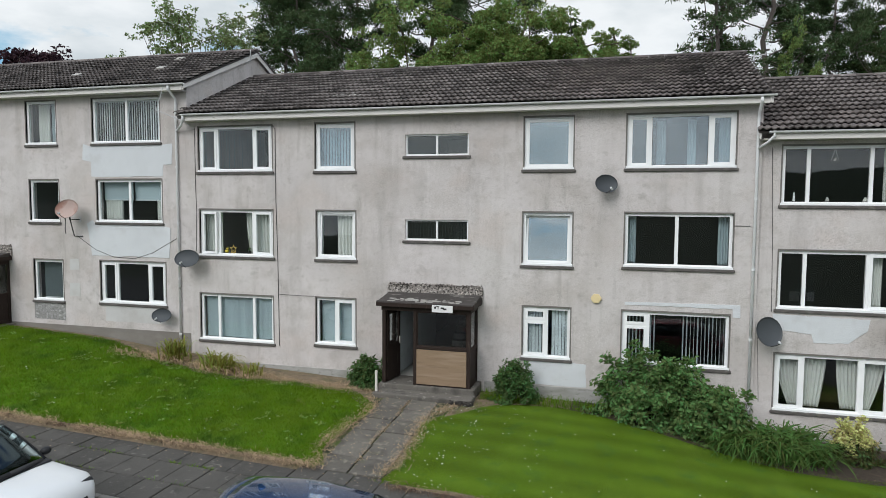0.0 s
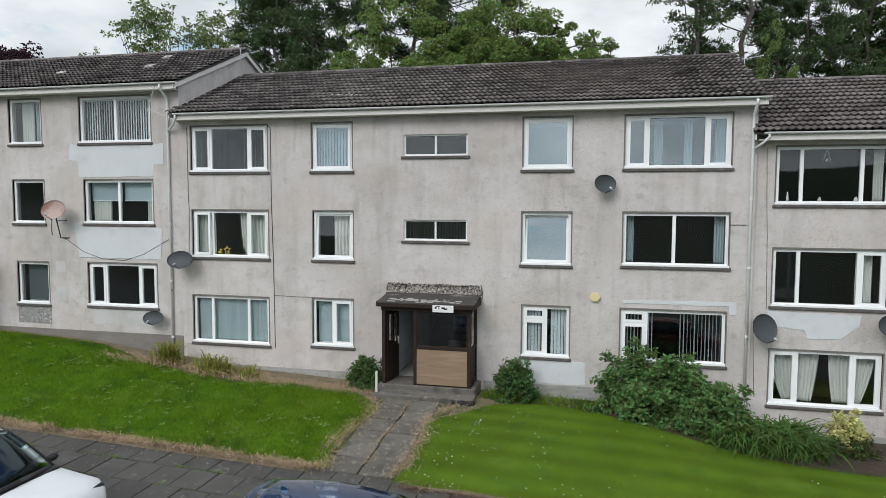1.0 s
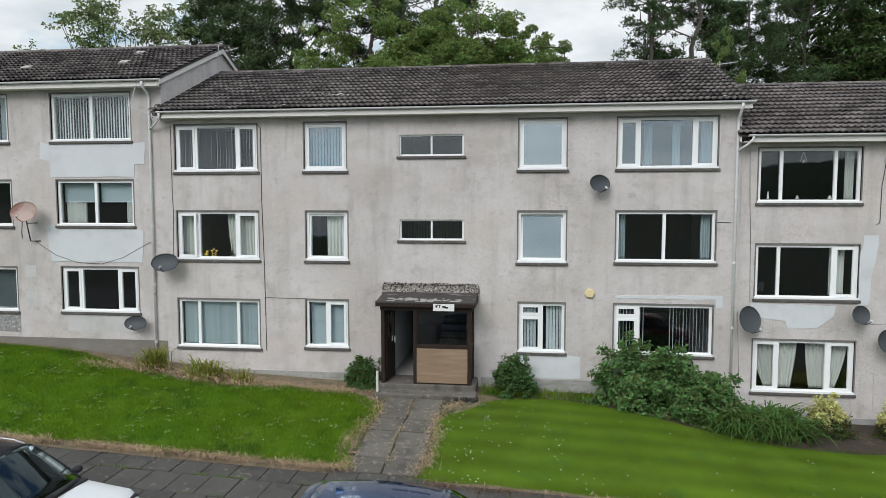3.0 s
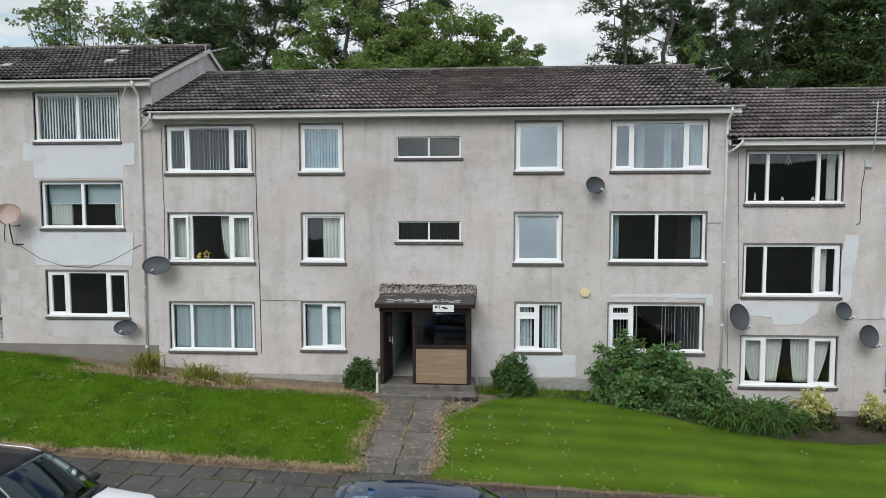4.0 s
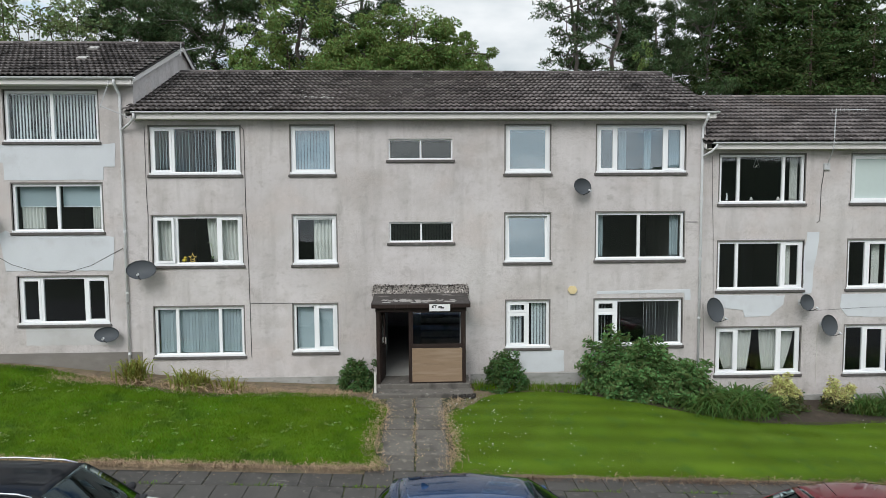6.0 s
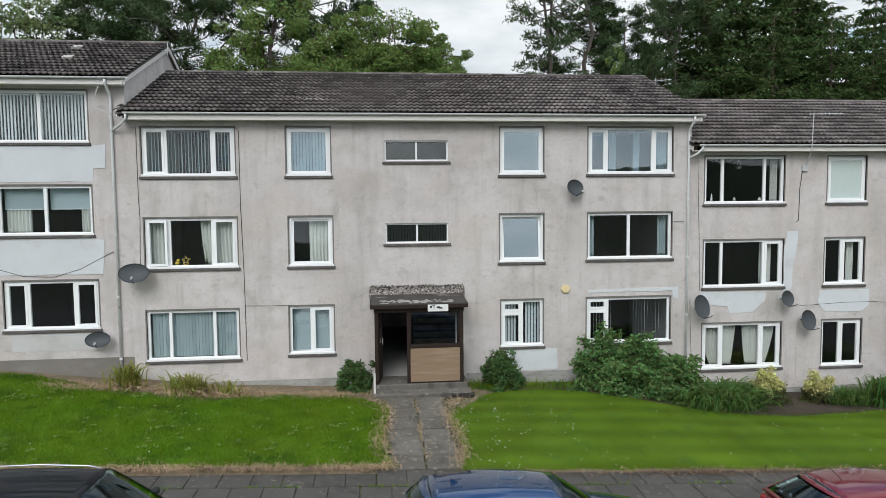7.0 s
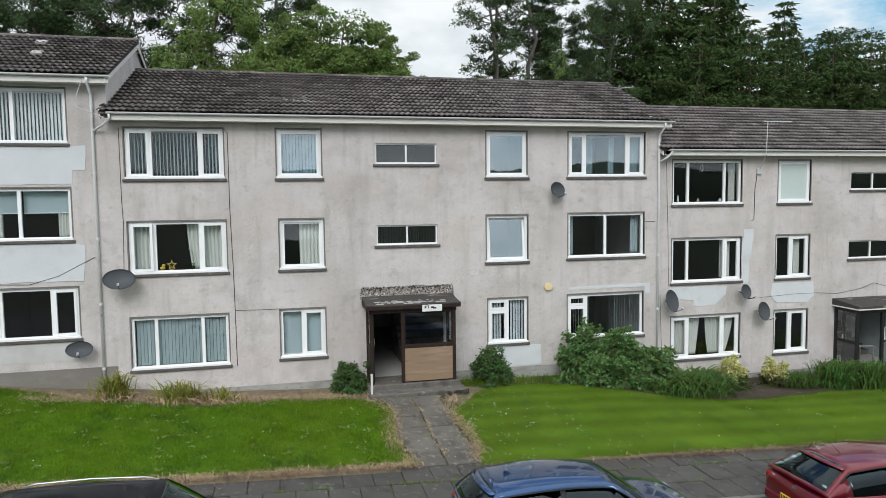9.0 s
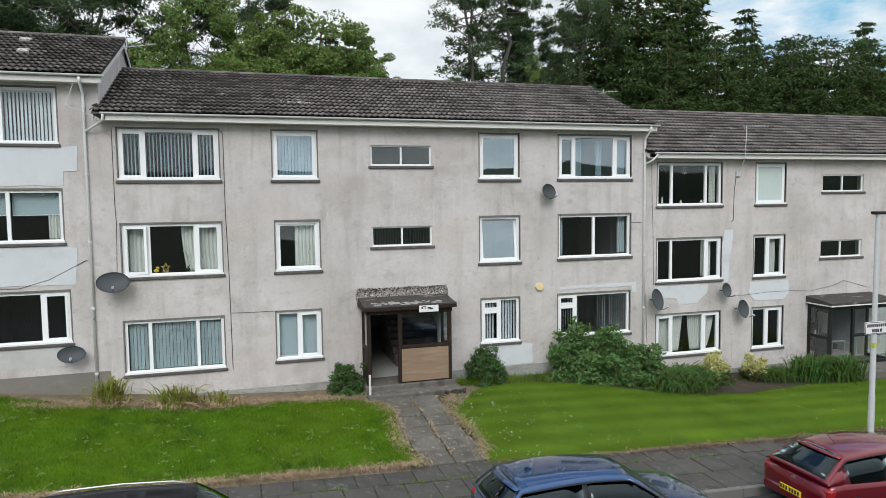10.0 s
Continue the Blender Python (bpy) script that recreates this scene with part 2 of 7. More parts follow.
M["frosted"] = mat("frosted_glass", (0.52, 0.60, 0.58), 0.25, vary=0.05, scale=0.8, fine=8, spec=0.6)
M["blind"] = mat("grey_blind_fabric", (0.40, 0.475, 0.50), 0.9, vary=0.06, scale=2.0, fine=60, rnd=0.08)
M["blind_dark"] = mat("slate_blind_fabric", (0.34, 0.44, 0.48), 0.9, vary=0.06, scale=2.0, fine=60, rnd=0.08)
M["blind_pale"] = mat("pale_blind_fabric", (0.66, 0.71, 0.73), 0.9, vary=0.05, scale=2.0, fine=60, rnd=0.08)
M["roller_dark"] = mat("charcoal_blind_fabric", (0.085, 0.105, 0.11), 0.9, vary=0.06, scale=2.0, fine=60)
M["tape"] = mat("yellow_green_tape", (0.42, 0.43, 0.06), 0.5, vary=0.2, scale=9.0)
M["patch_grey"] = mat("grey_repair_render", (0.545, 0.54, 0.535), 0.9, vary=0.09, scale=1.5, fine=40, bump=0.010, bump_scale=60, spec=0.1,
                 stain=[(1.6, 0.5, 0.72, (0.44, 0.42, 0.40), 0.7)], speckle=[(55.0, 0.54, 0.66, 1.2, 0.46, 0.64, (0.3, 0.29, 0.28), 0.35)])
M["aggregate"] = mat("exposed_aggregate", (0.34, 0.335, 0.33), 0.95, vary=0.5, scale=9.0, fine=40, bump=0.05, bump_scale=30, stain=[(18.0, 0.54, 0.60, (0.13, 0.125, 0.12), 0.6), (14.0, 0.56, 0.63, (0.6, 0.6, 0.6), 0.7)])
M["curtain"] = mat("pale_curtain", (0.66, 0.66, 0.62), 0.95, vary=0.05, scale=2.0, fine=60)
M["cream"] = mat("cream_curtain", (0.62, 0.62, 0.585), 0.95, vary=0.06, scale=2.0, fine=60)
M["asphalt"] = mat("asphalt", (0.055, 0.055, 0.056), 0.9, vary=0.2, scale=0.8, fine=60, bump=0.006, bump_scale=120)
M["slab"] = mat("concrete_paving_slab", (0.066, 0.062, 0.057), 0.9, vary=0.26, scale=1.3, fine=30, bump=0.005, bump_scale=70, rnd=0.12,
                stain=[(2.2, 0.56, 0.72, (0.036, 0.034, 0.033), 0.7), (7.0, 0.62, 0.70, (0.17, 0.16, 0.145), 0.6), (1.2, 0.58, 0.75, (0.10, 0.095, 0.088), 0.6)])
M["kerb"] = mat("concrete_kerb", (0.15, 0.145, 0.135), 0.9, vary=0.18, scale=1.5, fine=40, bump=0.004, rnd=0.1)
M["joint"] = mat("mossy_joint_soil", (0.045, 0.05, 0.028), 1.0, vary=0.4, scale=2.0, fine=30, bump=0.01, stain=[(2.0, 0.5, 0.65, (0.09, 0.13, 0.03), 0.7), (5.0, 0.55, 0.7, (0.3, 0.25, 0.16), 0.7)])
M["soil"] = mat("bare_soil", (0.050, 0.038, 0.029), 1.0, vary=0.3, scale=2.0, fine=25, bump=0.03, bump_scale=25, stain=[(2.0, 0.58, 0.78, (0.13, 0.098, 0.068), 0.6), (14.0, 0.55, 0.68, (0.10, 0.085, 0.055), 0.6)])
M["verge"] = mat("dry_verge_soil", (0.19, 0.145, 0.098), 1.0, vary=0.3, scale=2.5, fine=25, bump=0.03, bump_scale=25, stain=[(1.6, 0.5, 0.7, (0.085, 0.095, 0.035), 0.7), (6.0, 0.5, 0.7, (0.08, 0.06, 0.045), 0.6)])
M["far_grass"] = mat("far_grass", (0.035, 0.042, 0.026), 1.0, vary=0.3, scale=0.05, fine=1.0)
M["hill"] = mat("far_wooded_hill", (0.03, 0.042, 0.024), 1.0, vary=0.4, scale=0.02, fine=0.2)
M["straw"] = mat("dry_grass", (0.43, 0.315, 0.20), 0.9, vary=0.15, scale=2.0, fine=20, island=0.3)
M["dead_weed"] = mat("withered_brown_weed", (0.13, 0.085, 0.058), 0.9, vary=0.2, scale=3.0, fine=20, island=0.4)
M["daisy"] = mat("white_petals", (0.75, 0.75, 0.70), 0.8, vary=0.05)
M["bark"] = mat("bark", (0.085, 0.065, 0.05), 0.95, vary=0.3, scale=3.0, fine=20, bump=0.02, bump_scale=15)
M["pinebark"] = mat("pine_bark", (0.125, 0.108, 0.098), 0.95, vary=0.3, scale=2.0, fine=14, bump=0.02, bump_scale=12)


def leaf_mat(name, col, hue=0.12, island=0.35, trans=0.35, stain=None, spec=0.15):
    m = mat(name, col, 0.6, vary=0.18, scale=0.6, fine=6, island=island, spec=spec, hue=hue, stain=stain)
    n, l = m.node_tree.nodes, m.node_tree.links
    b = n["Principled BSDF"]
    t = n.new("ShaderNodeBsdfTranslucent")
    mx = n.new("ShaderNodeMixShader")
    mx.inputs[0].default_value = trans
    src = b.inputs["Base Color"].links[0].from_socket
    l.new(src, t.inputs["Color"])
    o = n["Material Output"]
    l.new(b.outputs[0], mx.inputs[1])
    l.new(t.outputs[0], mx.inputs[2])
    l.new(mx.outputs[0], o.inputs["Surface"])
    return m


M["leaf"] = leaf_mat("broad_leaf", (0.166, 0.236, 0.068))
M["leaf_lime"] = leaf_mat("lime_leaf", (0.180, 0.250, 0.074))
M["leaf_pale"] = leaf_mat("silvery_leaf", (0.20, 0.26, 0.11))
M["needle"] = leaf_mat("pine_needle", (0.066, 0.102, 0.044), trans=0.12, spec=0.08)
M["needle_green"] = leaf_mat("spruce_needle", (0.050, 0.080, 0.026), trans=0.08, spec=0.06)
M["leaf_red"] = leaf_mat("copper_leaf", (0.045, 0.022, 0.030))
M["shrub"] = leaf_mat("shrub_leaf", (0.130, 0.225, 0.076))
M["shrub_dark"] = leaf_mat("glossy_dark_leaf", (0.085, 0.155, 0.050))
M["strap"] = leaf_mat("strap_leaf", (0.24, 0.255, 0.055))
M["strap_dark"] = leaf_mat("dark_strap_leaf", (0.084, 0.150, 0.036))
M["yellow_leaf"] = leaf_mat("variegated_leaf", (0.60, 0.58, 0.25), island=0.3, stain=[(4.0, 0.58, 0.68, (0.20, 0.26, 0.07), 0.7)])
M["bronze_leaf"] = leaf_mat("green_and_bronze_leaf", (0.105, 0.125, 0.045), island=0.4, hue=0.25)
M["clover"] = leaf_mat("pale_lawn_weed", (0.22, 0.32, 0.08), island=0.2, trans=0.5)
M["grass"] = leaf_mat("grass_blade", (0.106, 0.206, 0.011), hue=0.08, island=0.3, trans=0.25, spec=0.04, stain=[(0.7, 0.48, 0.72, (0.135, 0.195, 0.022), 0.6), (1.5, 0.48, 0.66, (0.045, 0.100, 0.016), 0.75), (4.0, 0.66, 0.74, (0.22, 0.19, 0.08), 0.6), (0.22, 0.46, 0.64, (0.120, 0.205, 0.010), 0.6), (1.1, 0.68, 0.75, (0.25, 0.20, 0.09), 0.65)])


def mown(m):
    """Bands left by the mower along the lawn."""
    n, l = m.node_tree.nodes, m.node_tree.links
    src = n["Principled BSDF"].inputs["Base Color"].links[0].from_socket
    users = [k.to_socket for k in src.links if k.to_node.type in ("BSDF_PRINCIPLED", "BSDF_TRANSLUCENT")]
    g = n.new("ShaderNodeNewGeometry")
    w = n.new("ShaderNodeTexWave")
    w.bands_direction = "Y"
    w.inputs["Scale"].default_value, w.inputs["Distortion"].default_value, w.inputs["Detail"].default_value = 0.40, 0.9, 1.5
    w.inputs["Detail Scale"].default_value = 0.3
    hs = n.new("ShaderNodeHueSaturation")
    r = n.new("ShaderNodeMapRange")
    r.inputs["To Min"].default_value, r.inputs["To Max"].default_value = 0.90, 1.09
    l.new(g.outputs["Position"], w.inputs["Vector"])
    l.new(w.outputs["Fac"], r.inputs["Value"])
    l.new(r.outputs["Result"], hs.inputs["Value"])
    l.new(src, hs.inputs["Color"])
    for u in users:
        l.new(hs.outputs["Color"], u)


def lawn_mat(name, stripes):
    m = mat(name, (0.082, 0.158, 0.010) if not stripes else (0.066, 0.116, 0.008), 0.95, vary=0.26, scale=0.9, fine=22, bump=0.03, bump_scale=45, hue=0.05, spec=0.1,
            stain=[(0.7, 0.5, 0.75, (0.11, 0.18, 0.020), 0.6), (2.3, 0.54, 0.72, (0.045, 0.10, 0.016), 0.75), (5.0, 0.70, 0.78, (0.2, 0.17, 0.07), 0.5), (0.22, 0.46, 0.64, (0.092, 0.158, 0.009), 0.6)] + ([] if stripes else [(1.1, 0.68, 0.75, (0.22, 0.18, 0.08), 0.6)]))
    if stripes:
        mown(m)
    return m


M["lawn"] = lawn_mat("lawn_turf", False)
M["lawn_mown"] = lawn_mat("mown_lawn_turf", True)
M["grass_mown"] = leaf_mat("mown_grass_blade", (0.100, 0.176, 0.010), hue=0.05, island=0.18, trans=0.45, spec=0.03, stain=[(0.5, 0.48, 0.7, (0.140, 0.200, 0.016), 0.6)])
mown(M["grass_mown"])
M["paint_white"] = mat("white_car_paint", (0.60, 0.61, 0.62), 0.5, vary=0.02, coat=0.6, spec=0.2)
M["paint_black"] = mat("black_car_paint", (0.005, 0.006, 0.008), 0.5, vary=0.05, coat=0.25, spec=0.05)
M["paint_blue"] = mat("blue_car_paint", (0.016, 0.058, 0.150), 0.26, metal=0.75, vary=0.03, coat=1.0, spec=0.2)
M["paint_red"] = mat("red_car_paint", (0.135, 0.003, 0.010), 0.32, metal=0.4, vary=0.03, coat=1.0, spec=0.2)
M["trim"] = mat("black_plastic_trim", (0.018, 0.018, 0.02), 0.55, vary=0.1)
M["tyre"] = mat("tyre_rubber", (0.02, 0.02, 0.021), 0.85, vary=0.15)
M["alloy"] = mat("alloy_metal", (0.55, 0.56, 0.58), 0.3, metal=0.9, vary=0.05)
M["carglass"] = glass_mat("car_glass", (0.07, 0.095, 0.10), 0.045, 0.0, (0.72, 0.90, 0.95))
M["carseat"] = mat("car_interior", (0.03, 0.03, 0.032), 0.9, vary=0.1)
M["lamp_red"] = mat("red_lamp_lens", (0.26, 0.008, 0.010), 0.15, vary=0.05, spec=0.6)
M["lamp_clear"] = mat("headlamp_lens", (0.26, 0.28, 0.30), 0.12, vary=0.05, spec=0.7)
M["plate"] = mat("yellow_number_plate", (0.75, 0.52, 0.03), 0.45, vary=0.03)
M["black"] = mat("black_paint", (0.015, 0.015, 0.016), 0.5, vary=0.1)
M["galv"] = mat("galvanised_steel", (0.50, 0.51, 0.52), 0.55, metal=0.0, vary=0.12, scale=3.0, fine=20)
M["dish"] = mat("grey_dish_paint", (0.058, 0.065, 0.073), 0.55, vary=0.1, scale=2.0)
M["dish_rust"] = mat("rusty_dish_paint", (0.40, 0.30, 0.27), 0.65, vary=0.12, scale=3.0, stain=[(3.0, 0.5, 0.68, (0.22, 0.10, 0.07), 0.8)])
M["sign"] = mat("white_sign_board", (0.74, 0.74, 0.74), 0.5, vary=0.04)
M["alarm"] = mat("yellow_plastic", (0.72, 0.59, 0.34), 0.5, vary=0.08)
M["cable"] = mat("black_cable", (0.03, 0.03, 0.03), 0.6, vary=0.1)
M["post_white"] = mat("white_painted_post", (0.6, 0.58, 0.54), 0.6, vary=0.12)
M["star"] = mat("ornament_gold", (0.55, 0.38, 0.10), 0.4, vary=0.1)
M["toy"] = mat("ornament_yellow", (0.60, 0.45, 0.05), 0.6, vary=0.1)
M["pot"] = mat("ceramic_pot", (0.5, 0.48, 0.45), 0.4, vary=0.08)
M["lead"] = mat("lichened_flashing", (0.36, 0.345, 0.325), 0.8, vary=0.2, scale=3.0)


# ---- building blocks of the code ----
def empty(name, loc=(0, 0, 0), label="", category="", group="", kind="", rz=0.0):
    ob = new(name)
    ob.empty_display_size = 0.2
    ob.location, ob.rotation_euler = loc, (0, 0, rz)
    return tagged(ob, label, category, group, kind)


def mesh_of(name, bm, material, smooth=False):
    me = bpy.data.meshes.new(name)
    bm.to_mesh(me)
    bm.free()
    me.materials.append(material)
    if smooth:
        me.shade_smooth()
    return me


def part(name, bm, material, parent=None, label="", smooth=False):
    ob = new(name, mesh_of(name, bm, material, smooth))
    ob.parent = parent
    return tagged(ob, label)


def raw(name, verts, faces, material, parent=None, label="", kind="", smooth=False):
    me = bpy.data.meshes.new(name)
    me.from_pydata([tuple(map(float, v)) for v in verts], [], [tuple(map(int, f)) for f in faces])
    me.materials.append(material)
    if smooth:
        me.shade_smooth()
    ob = new(name, me)
    ob.parent = parent
    return tagged(ob, label, kind=kind)


def box(bm, x0, x1, y0, y1, z0, z1, bevel=0.0, m=None):
    vs = [bm.verts.new((x, y, z)) for z in (z0, z1) for y in (y0, y1) for x in (x0, x1)]
    fs = [bm.faces.new([vs[i] for i in f]) for f in ((0, 2, 3, 1), (4, 5, 7, 6), (0, 1, 5, 4), (2, 6, 7, 3), (0, 4, 6, 2), (1, 3, 7, 5))]
    if m is not None:
        for v in vs:
            v.co = m @ v.co
    if bevel:
        edges = list({e for f in fs for e in f.edges})
        bmesh.ops.bevel(bm, geom=edges, offset=bevel, segments=1, affect="EDGES", profile=0.5)
    return vs


def boxed(x0, x1, y0, y1, z0, z1, bevel=0.0):
    bm = bmesh.new()
    box(bm, x0, x1, y0, y1, z0, z1, bevel)
    return bm


def prism(bm, pts, a0, a1, axis="x"):
    """A polygon pts (two coordinates) drawn out along an axis from a0 to a1."""
    def put(p, a):
        return (a, p[0], p[1]) if axis == "x" else ((p[0], a, p[1]) if axis == "y" else (p[0], p[1], a))
    lo = [bm.verts.new(put(p, a0)) for p in pts]
    hi = [bm.verts.new(put(p, a1)) for p in pts]
    bm.faces.new(lo)
    bm.faces.new(hi[::-1])
    for i in range(len(pts)):
        j = (i + 1) % len(pts)
        bm.faces.new((lo[j], lo[i], hi[i], hi[j]))
    bmesh.ops.recalc_face_normals(bm, faces=bm.faces)


def tube(bm, pts, radius, sides=8, taper=None):
    """A round bar along points."""
    rings = []
    pts = [Vector(p) for p in pts]
    for i, p in enumerate(pts):
        d = (pts[min(i + 1, len(pts) - 1)] - pts[max(i - 1, 0)]).normalized()
        u = d.orthogonal().normalized() if i == 0 else (u - d * u.dot(d)).normalized()
        w = d.cross(u)
        r = radius if taper is None else radius + (taper - radius) * i / (len(pts) - 1)
        rings.append([bm.verts.new(p + (u * math.cos(a) + w * math.sin(a)) * r) for a in (2 * math.pi * k / sides for k in range(sides))])
    for a, b in zip(rings, rings[1:]):
        for k in range(sides):
            bm.faces.new((a[k], a[(k + 1) % sides], b[(k + 1) % sides], b[k]))
    bm.faces.new(rings[0][::-1])
    bm.faces.new(rings[-1])


def tubed(pts, radius, sides=8, taper=None):
    bm = bmesh.new()
    tube(bm, pts, radius, sides, taper)
    return bm


def lerp_table(table, x):
    if x <= table[0][0]:
        return table[0][1]
    for (a, u), (b, v) in zip(table, table[1:]):
        if x <= b:
            k = (x - a) / (b - a)
            k = k * k * (3 - 2 * k) * 0.5 + k * 0.5
            return u + (v - u) * k
    return table[-1][1]


# ---- levels of the sloping street ----
AT_WALL = [(-40, 1.6), (-30, 1.3), (-20, 0.92), (-17, 0.78), (-13.3, 0.42), (-10.5, 0.13), (-7.5, 0.0), (-3.4, -0.05), (0, -0.16), (3.3, -0.5), (5.7, -0.74), (10, -0.84), (20, -1.15), (40, -1.8)]


def z_pave(x):
    return -0.31 - 0.042 * (x + 6.0)


def z_road(x):
    return z_pave(x) - 0.16


LAWN_Y = 12.55


def z_lawn(x, y):
    """The bank from the pavement's edge up to the wall."""
    k = min(max((y - LAWN_Y) / (17.2 - LAWN_Y), 0.0), 1.0)
    w = lerp_table(AT_WALL, x)
    bulge = 0.06 * math.sin(math.pi * k) * (1 if x < -5 else 1.6)
    return z_pave(x) + 0.04 + (w - z_pave(x) - 0.04) * k + bulge


def sheet(name, xs, ys, zf, material, label="", kind="structure", thick=0.0):
    verts = [(x, y, zf(x, y)) for y in ys for x in xs]
    n = len(xs)
    faces = [(j * n + i, j * n + i + 1, (j + 1) * n + i + 1, (j + 1) * n + i) for j in range(len(ys) - 1) for i in range(n - 1)]
    ob = raw(name, verts, faces, material, None, label, kind, smooth=True)
    return ob


def spread(a, b, n):
    return [a + (b - a) * i / (n - 1) for i in range(n)]


def z_base(x, y):
    """The ground below everything, out to the horizon."""
    if y < 2.5:
        return z_road(max(min(x, 60), -60)) - 0.06
    if y < 10.2:
        return z_road(max(min(x, 60), -60)) - 0.06
    if y < 12.4:
        return z_pave(max(min(x, 60), -60)) - 0.06
    if y < 26.5:
        return z_lawn(max(min(x, 40), -40), min(y, 18.0)) - 0.4
    return z_lawn(max(min(x, 40), -40), 18.0) - 0.05 + min((y - 26.5) * 0.06, 2.0)


gx = [-3000, -1000, -400, -150, -80, -60] + spread(-50, 40, 61) + [60, 80, 150, 400, 1000, 3000]
gy = [-3000, -1000, -400, -150, -60, -30, -10, 0, 2.4, 2.6, 5, 8, 10.1, 10.3, 12.3, 12.5] + spread(13, 18, 11) + [20, 22, 26, 30, 40, 60, 80, 150, 400, 1000, 3000]
ground = sheet("ground", gx, gy, z_base, M["far_grass"], "rough grass and earth ground reaching to the horizon")
tagged(ground, category="ground")

road = sheet("road", spread(-60, 50, 45), spread(2.6, 10.05, 6), lambda x, y: z_road(x) - 0.02 * abs(y - 6.3) / 3.7, M["asphalt"], "dark grey asphalt street sloping gently downhill")
tagged(road, category="road")
pave_bed = sheet("pavement", spread(-45, 40, 70), spread(10.17, 12.6, 3), lambda x, y: z_pave(x) - 0.025, M["joint"], "weathered concrete slab pavement with mossy joints")
tagged(pave_bed, category="pavement")


# path and lawns
def path_left(y):
    return -6.06 + 0.10 * math.sin(y * 1.7) + (max(0, y - 15.9) * -0.18) + max(0, 13.3 - y) * 0.35


def path_right(y):
    return -4.44 + 0.06 * math.sin(y * 2.3 + 1) + max(0, y - 15.9) * 0.35 - max(0, 13.0 - y) * 0.3


def z_path(x, y):
    k = min(max((y - 12.4) / 4.4, 0), 1)
    return z_pave(x) * (1 - k) + (-0.03) * k


path_bed = sheet("path", spread(-6.6, -3.9, 12), spread(12.3, 17.1, 12), lambda x, y: z_path(x, y) - 0.03, M["joint"], "garden path bed of soil, moss and dry grass")
tagged(path_bed, category="path")


def edge_noise(u, seed):
    return 0.10 * noise.noise((u * 1.3, seed, 0)) + 0.05 * noise.noise((u * 4.7, seed, 3))


def lawn_sheet(name, x0, x1, left, material, label):
    """A turf sheet with ragged edges; its rim stands a little over the bed round it."""
    ys = spread(0, 1, 34)
    us = spread(0, 1, 90)
    verts, faces = [], []
    for v in ys:
        for u in us:
            y = LAWN_Y + v * (17.3 - LAWN_Y)
            if left:
                b = path_left(y) - 0.05 + edge_noise(y, 1)
                if y > 16.2:
                    b -= (y - 16.2) * 0.75
                x = x0 + (b - x0) * u
                top = lerp_table([(-45, 18.0), (-15.6, 17.95), (-14.3, 17.5), (-13, 16.95), (-10.4, 16.85), (-8.6, 17.15), (-6.5, 17.1), (-5, 16.8)], x) + edge_noise(x, 5)
                bot = 12.72 + edge_noise(x, 7)
            else:
                b = path_right(y) + 0.03 + edge_noise(y, 2)
                if y > 16.3:
                    b += (y - 16.3) * 0.5
                x = b + (x1 - b) * u
                top = lerp_table([(-4.5, 16.9), (-1.5, 17.75), (-0.8, 17.6), (0.8, 16.9), (2.5, 16.2), (4.0, 15.8), (6, 16.1), (8, 16.5), (9.6, 16.4), (45, 16.4)], x) + edge_noise(x, 9)
                bot = 12.42 + edge_noise(x, 11)
            y = bot + v * (top - bot)
            edge = min(u * 60 if not left else 99, (1 - u) * 60 if left else 99, v * 18, (1 - v) * 18, 1)
            verts.append((x, y, z_lawn(x, y) - 0.05 + 0.05 * edge + 0.012 * noise.noise((x * 1.5, y * 1.5, 0))))
    n = len(us)
    for j in range(len(ys) - 1):
        for i in range(n - 1):
            faces.append((j * n + i, j * n + i + 1, (j + 1) * n + i + 1, (j + 1) * n + i))
    ob = raw(name, verts, faces, material, None, label, "structure", smooth=True)
    tagged(ob, category="lawn")
    return ob


def z_bed(x, y):
    z = z_lawn(x, min(y, 18.0)) - 0.035
    return min(z, z_path(x, y) - 0.08) if -6.3 < x < -4.1 and y < 17.0 else z


bed = sheet("flower_bed", spread(-42, -7, 60) + spread(-6.9, -3.5, 35) + spread(-3, 42, 80), spread(12.42, 18.42, 24), z_bed, M["verge"], "bare soil and withered grass along the wall")
tagged(bed, category="soil bed")
lawn_l = lawn_sheet("lawn_west", -42, None, True, M["lawn"], "long green lawn with clover and bare spots")
lawn_r = lawn_sheet("lawn_east", None, 42, False, M["lawn_mown"], "mown green lawn with faint mowing stripes")
soil = sheet("soil_bed", spread(-1.2, 10.4, 40), spread(15.6, 18.42, 12), lambda x, y: z_lawn(x, min(y, 18.0)) - 0.022, M["soil"], "dark bare soil under the shrubs")
tagged(soil, category="soil bed")


# ---- apartment blocks ----
FACE, WALL_T = 18.35, 0.28


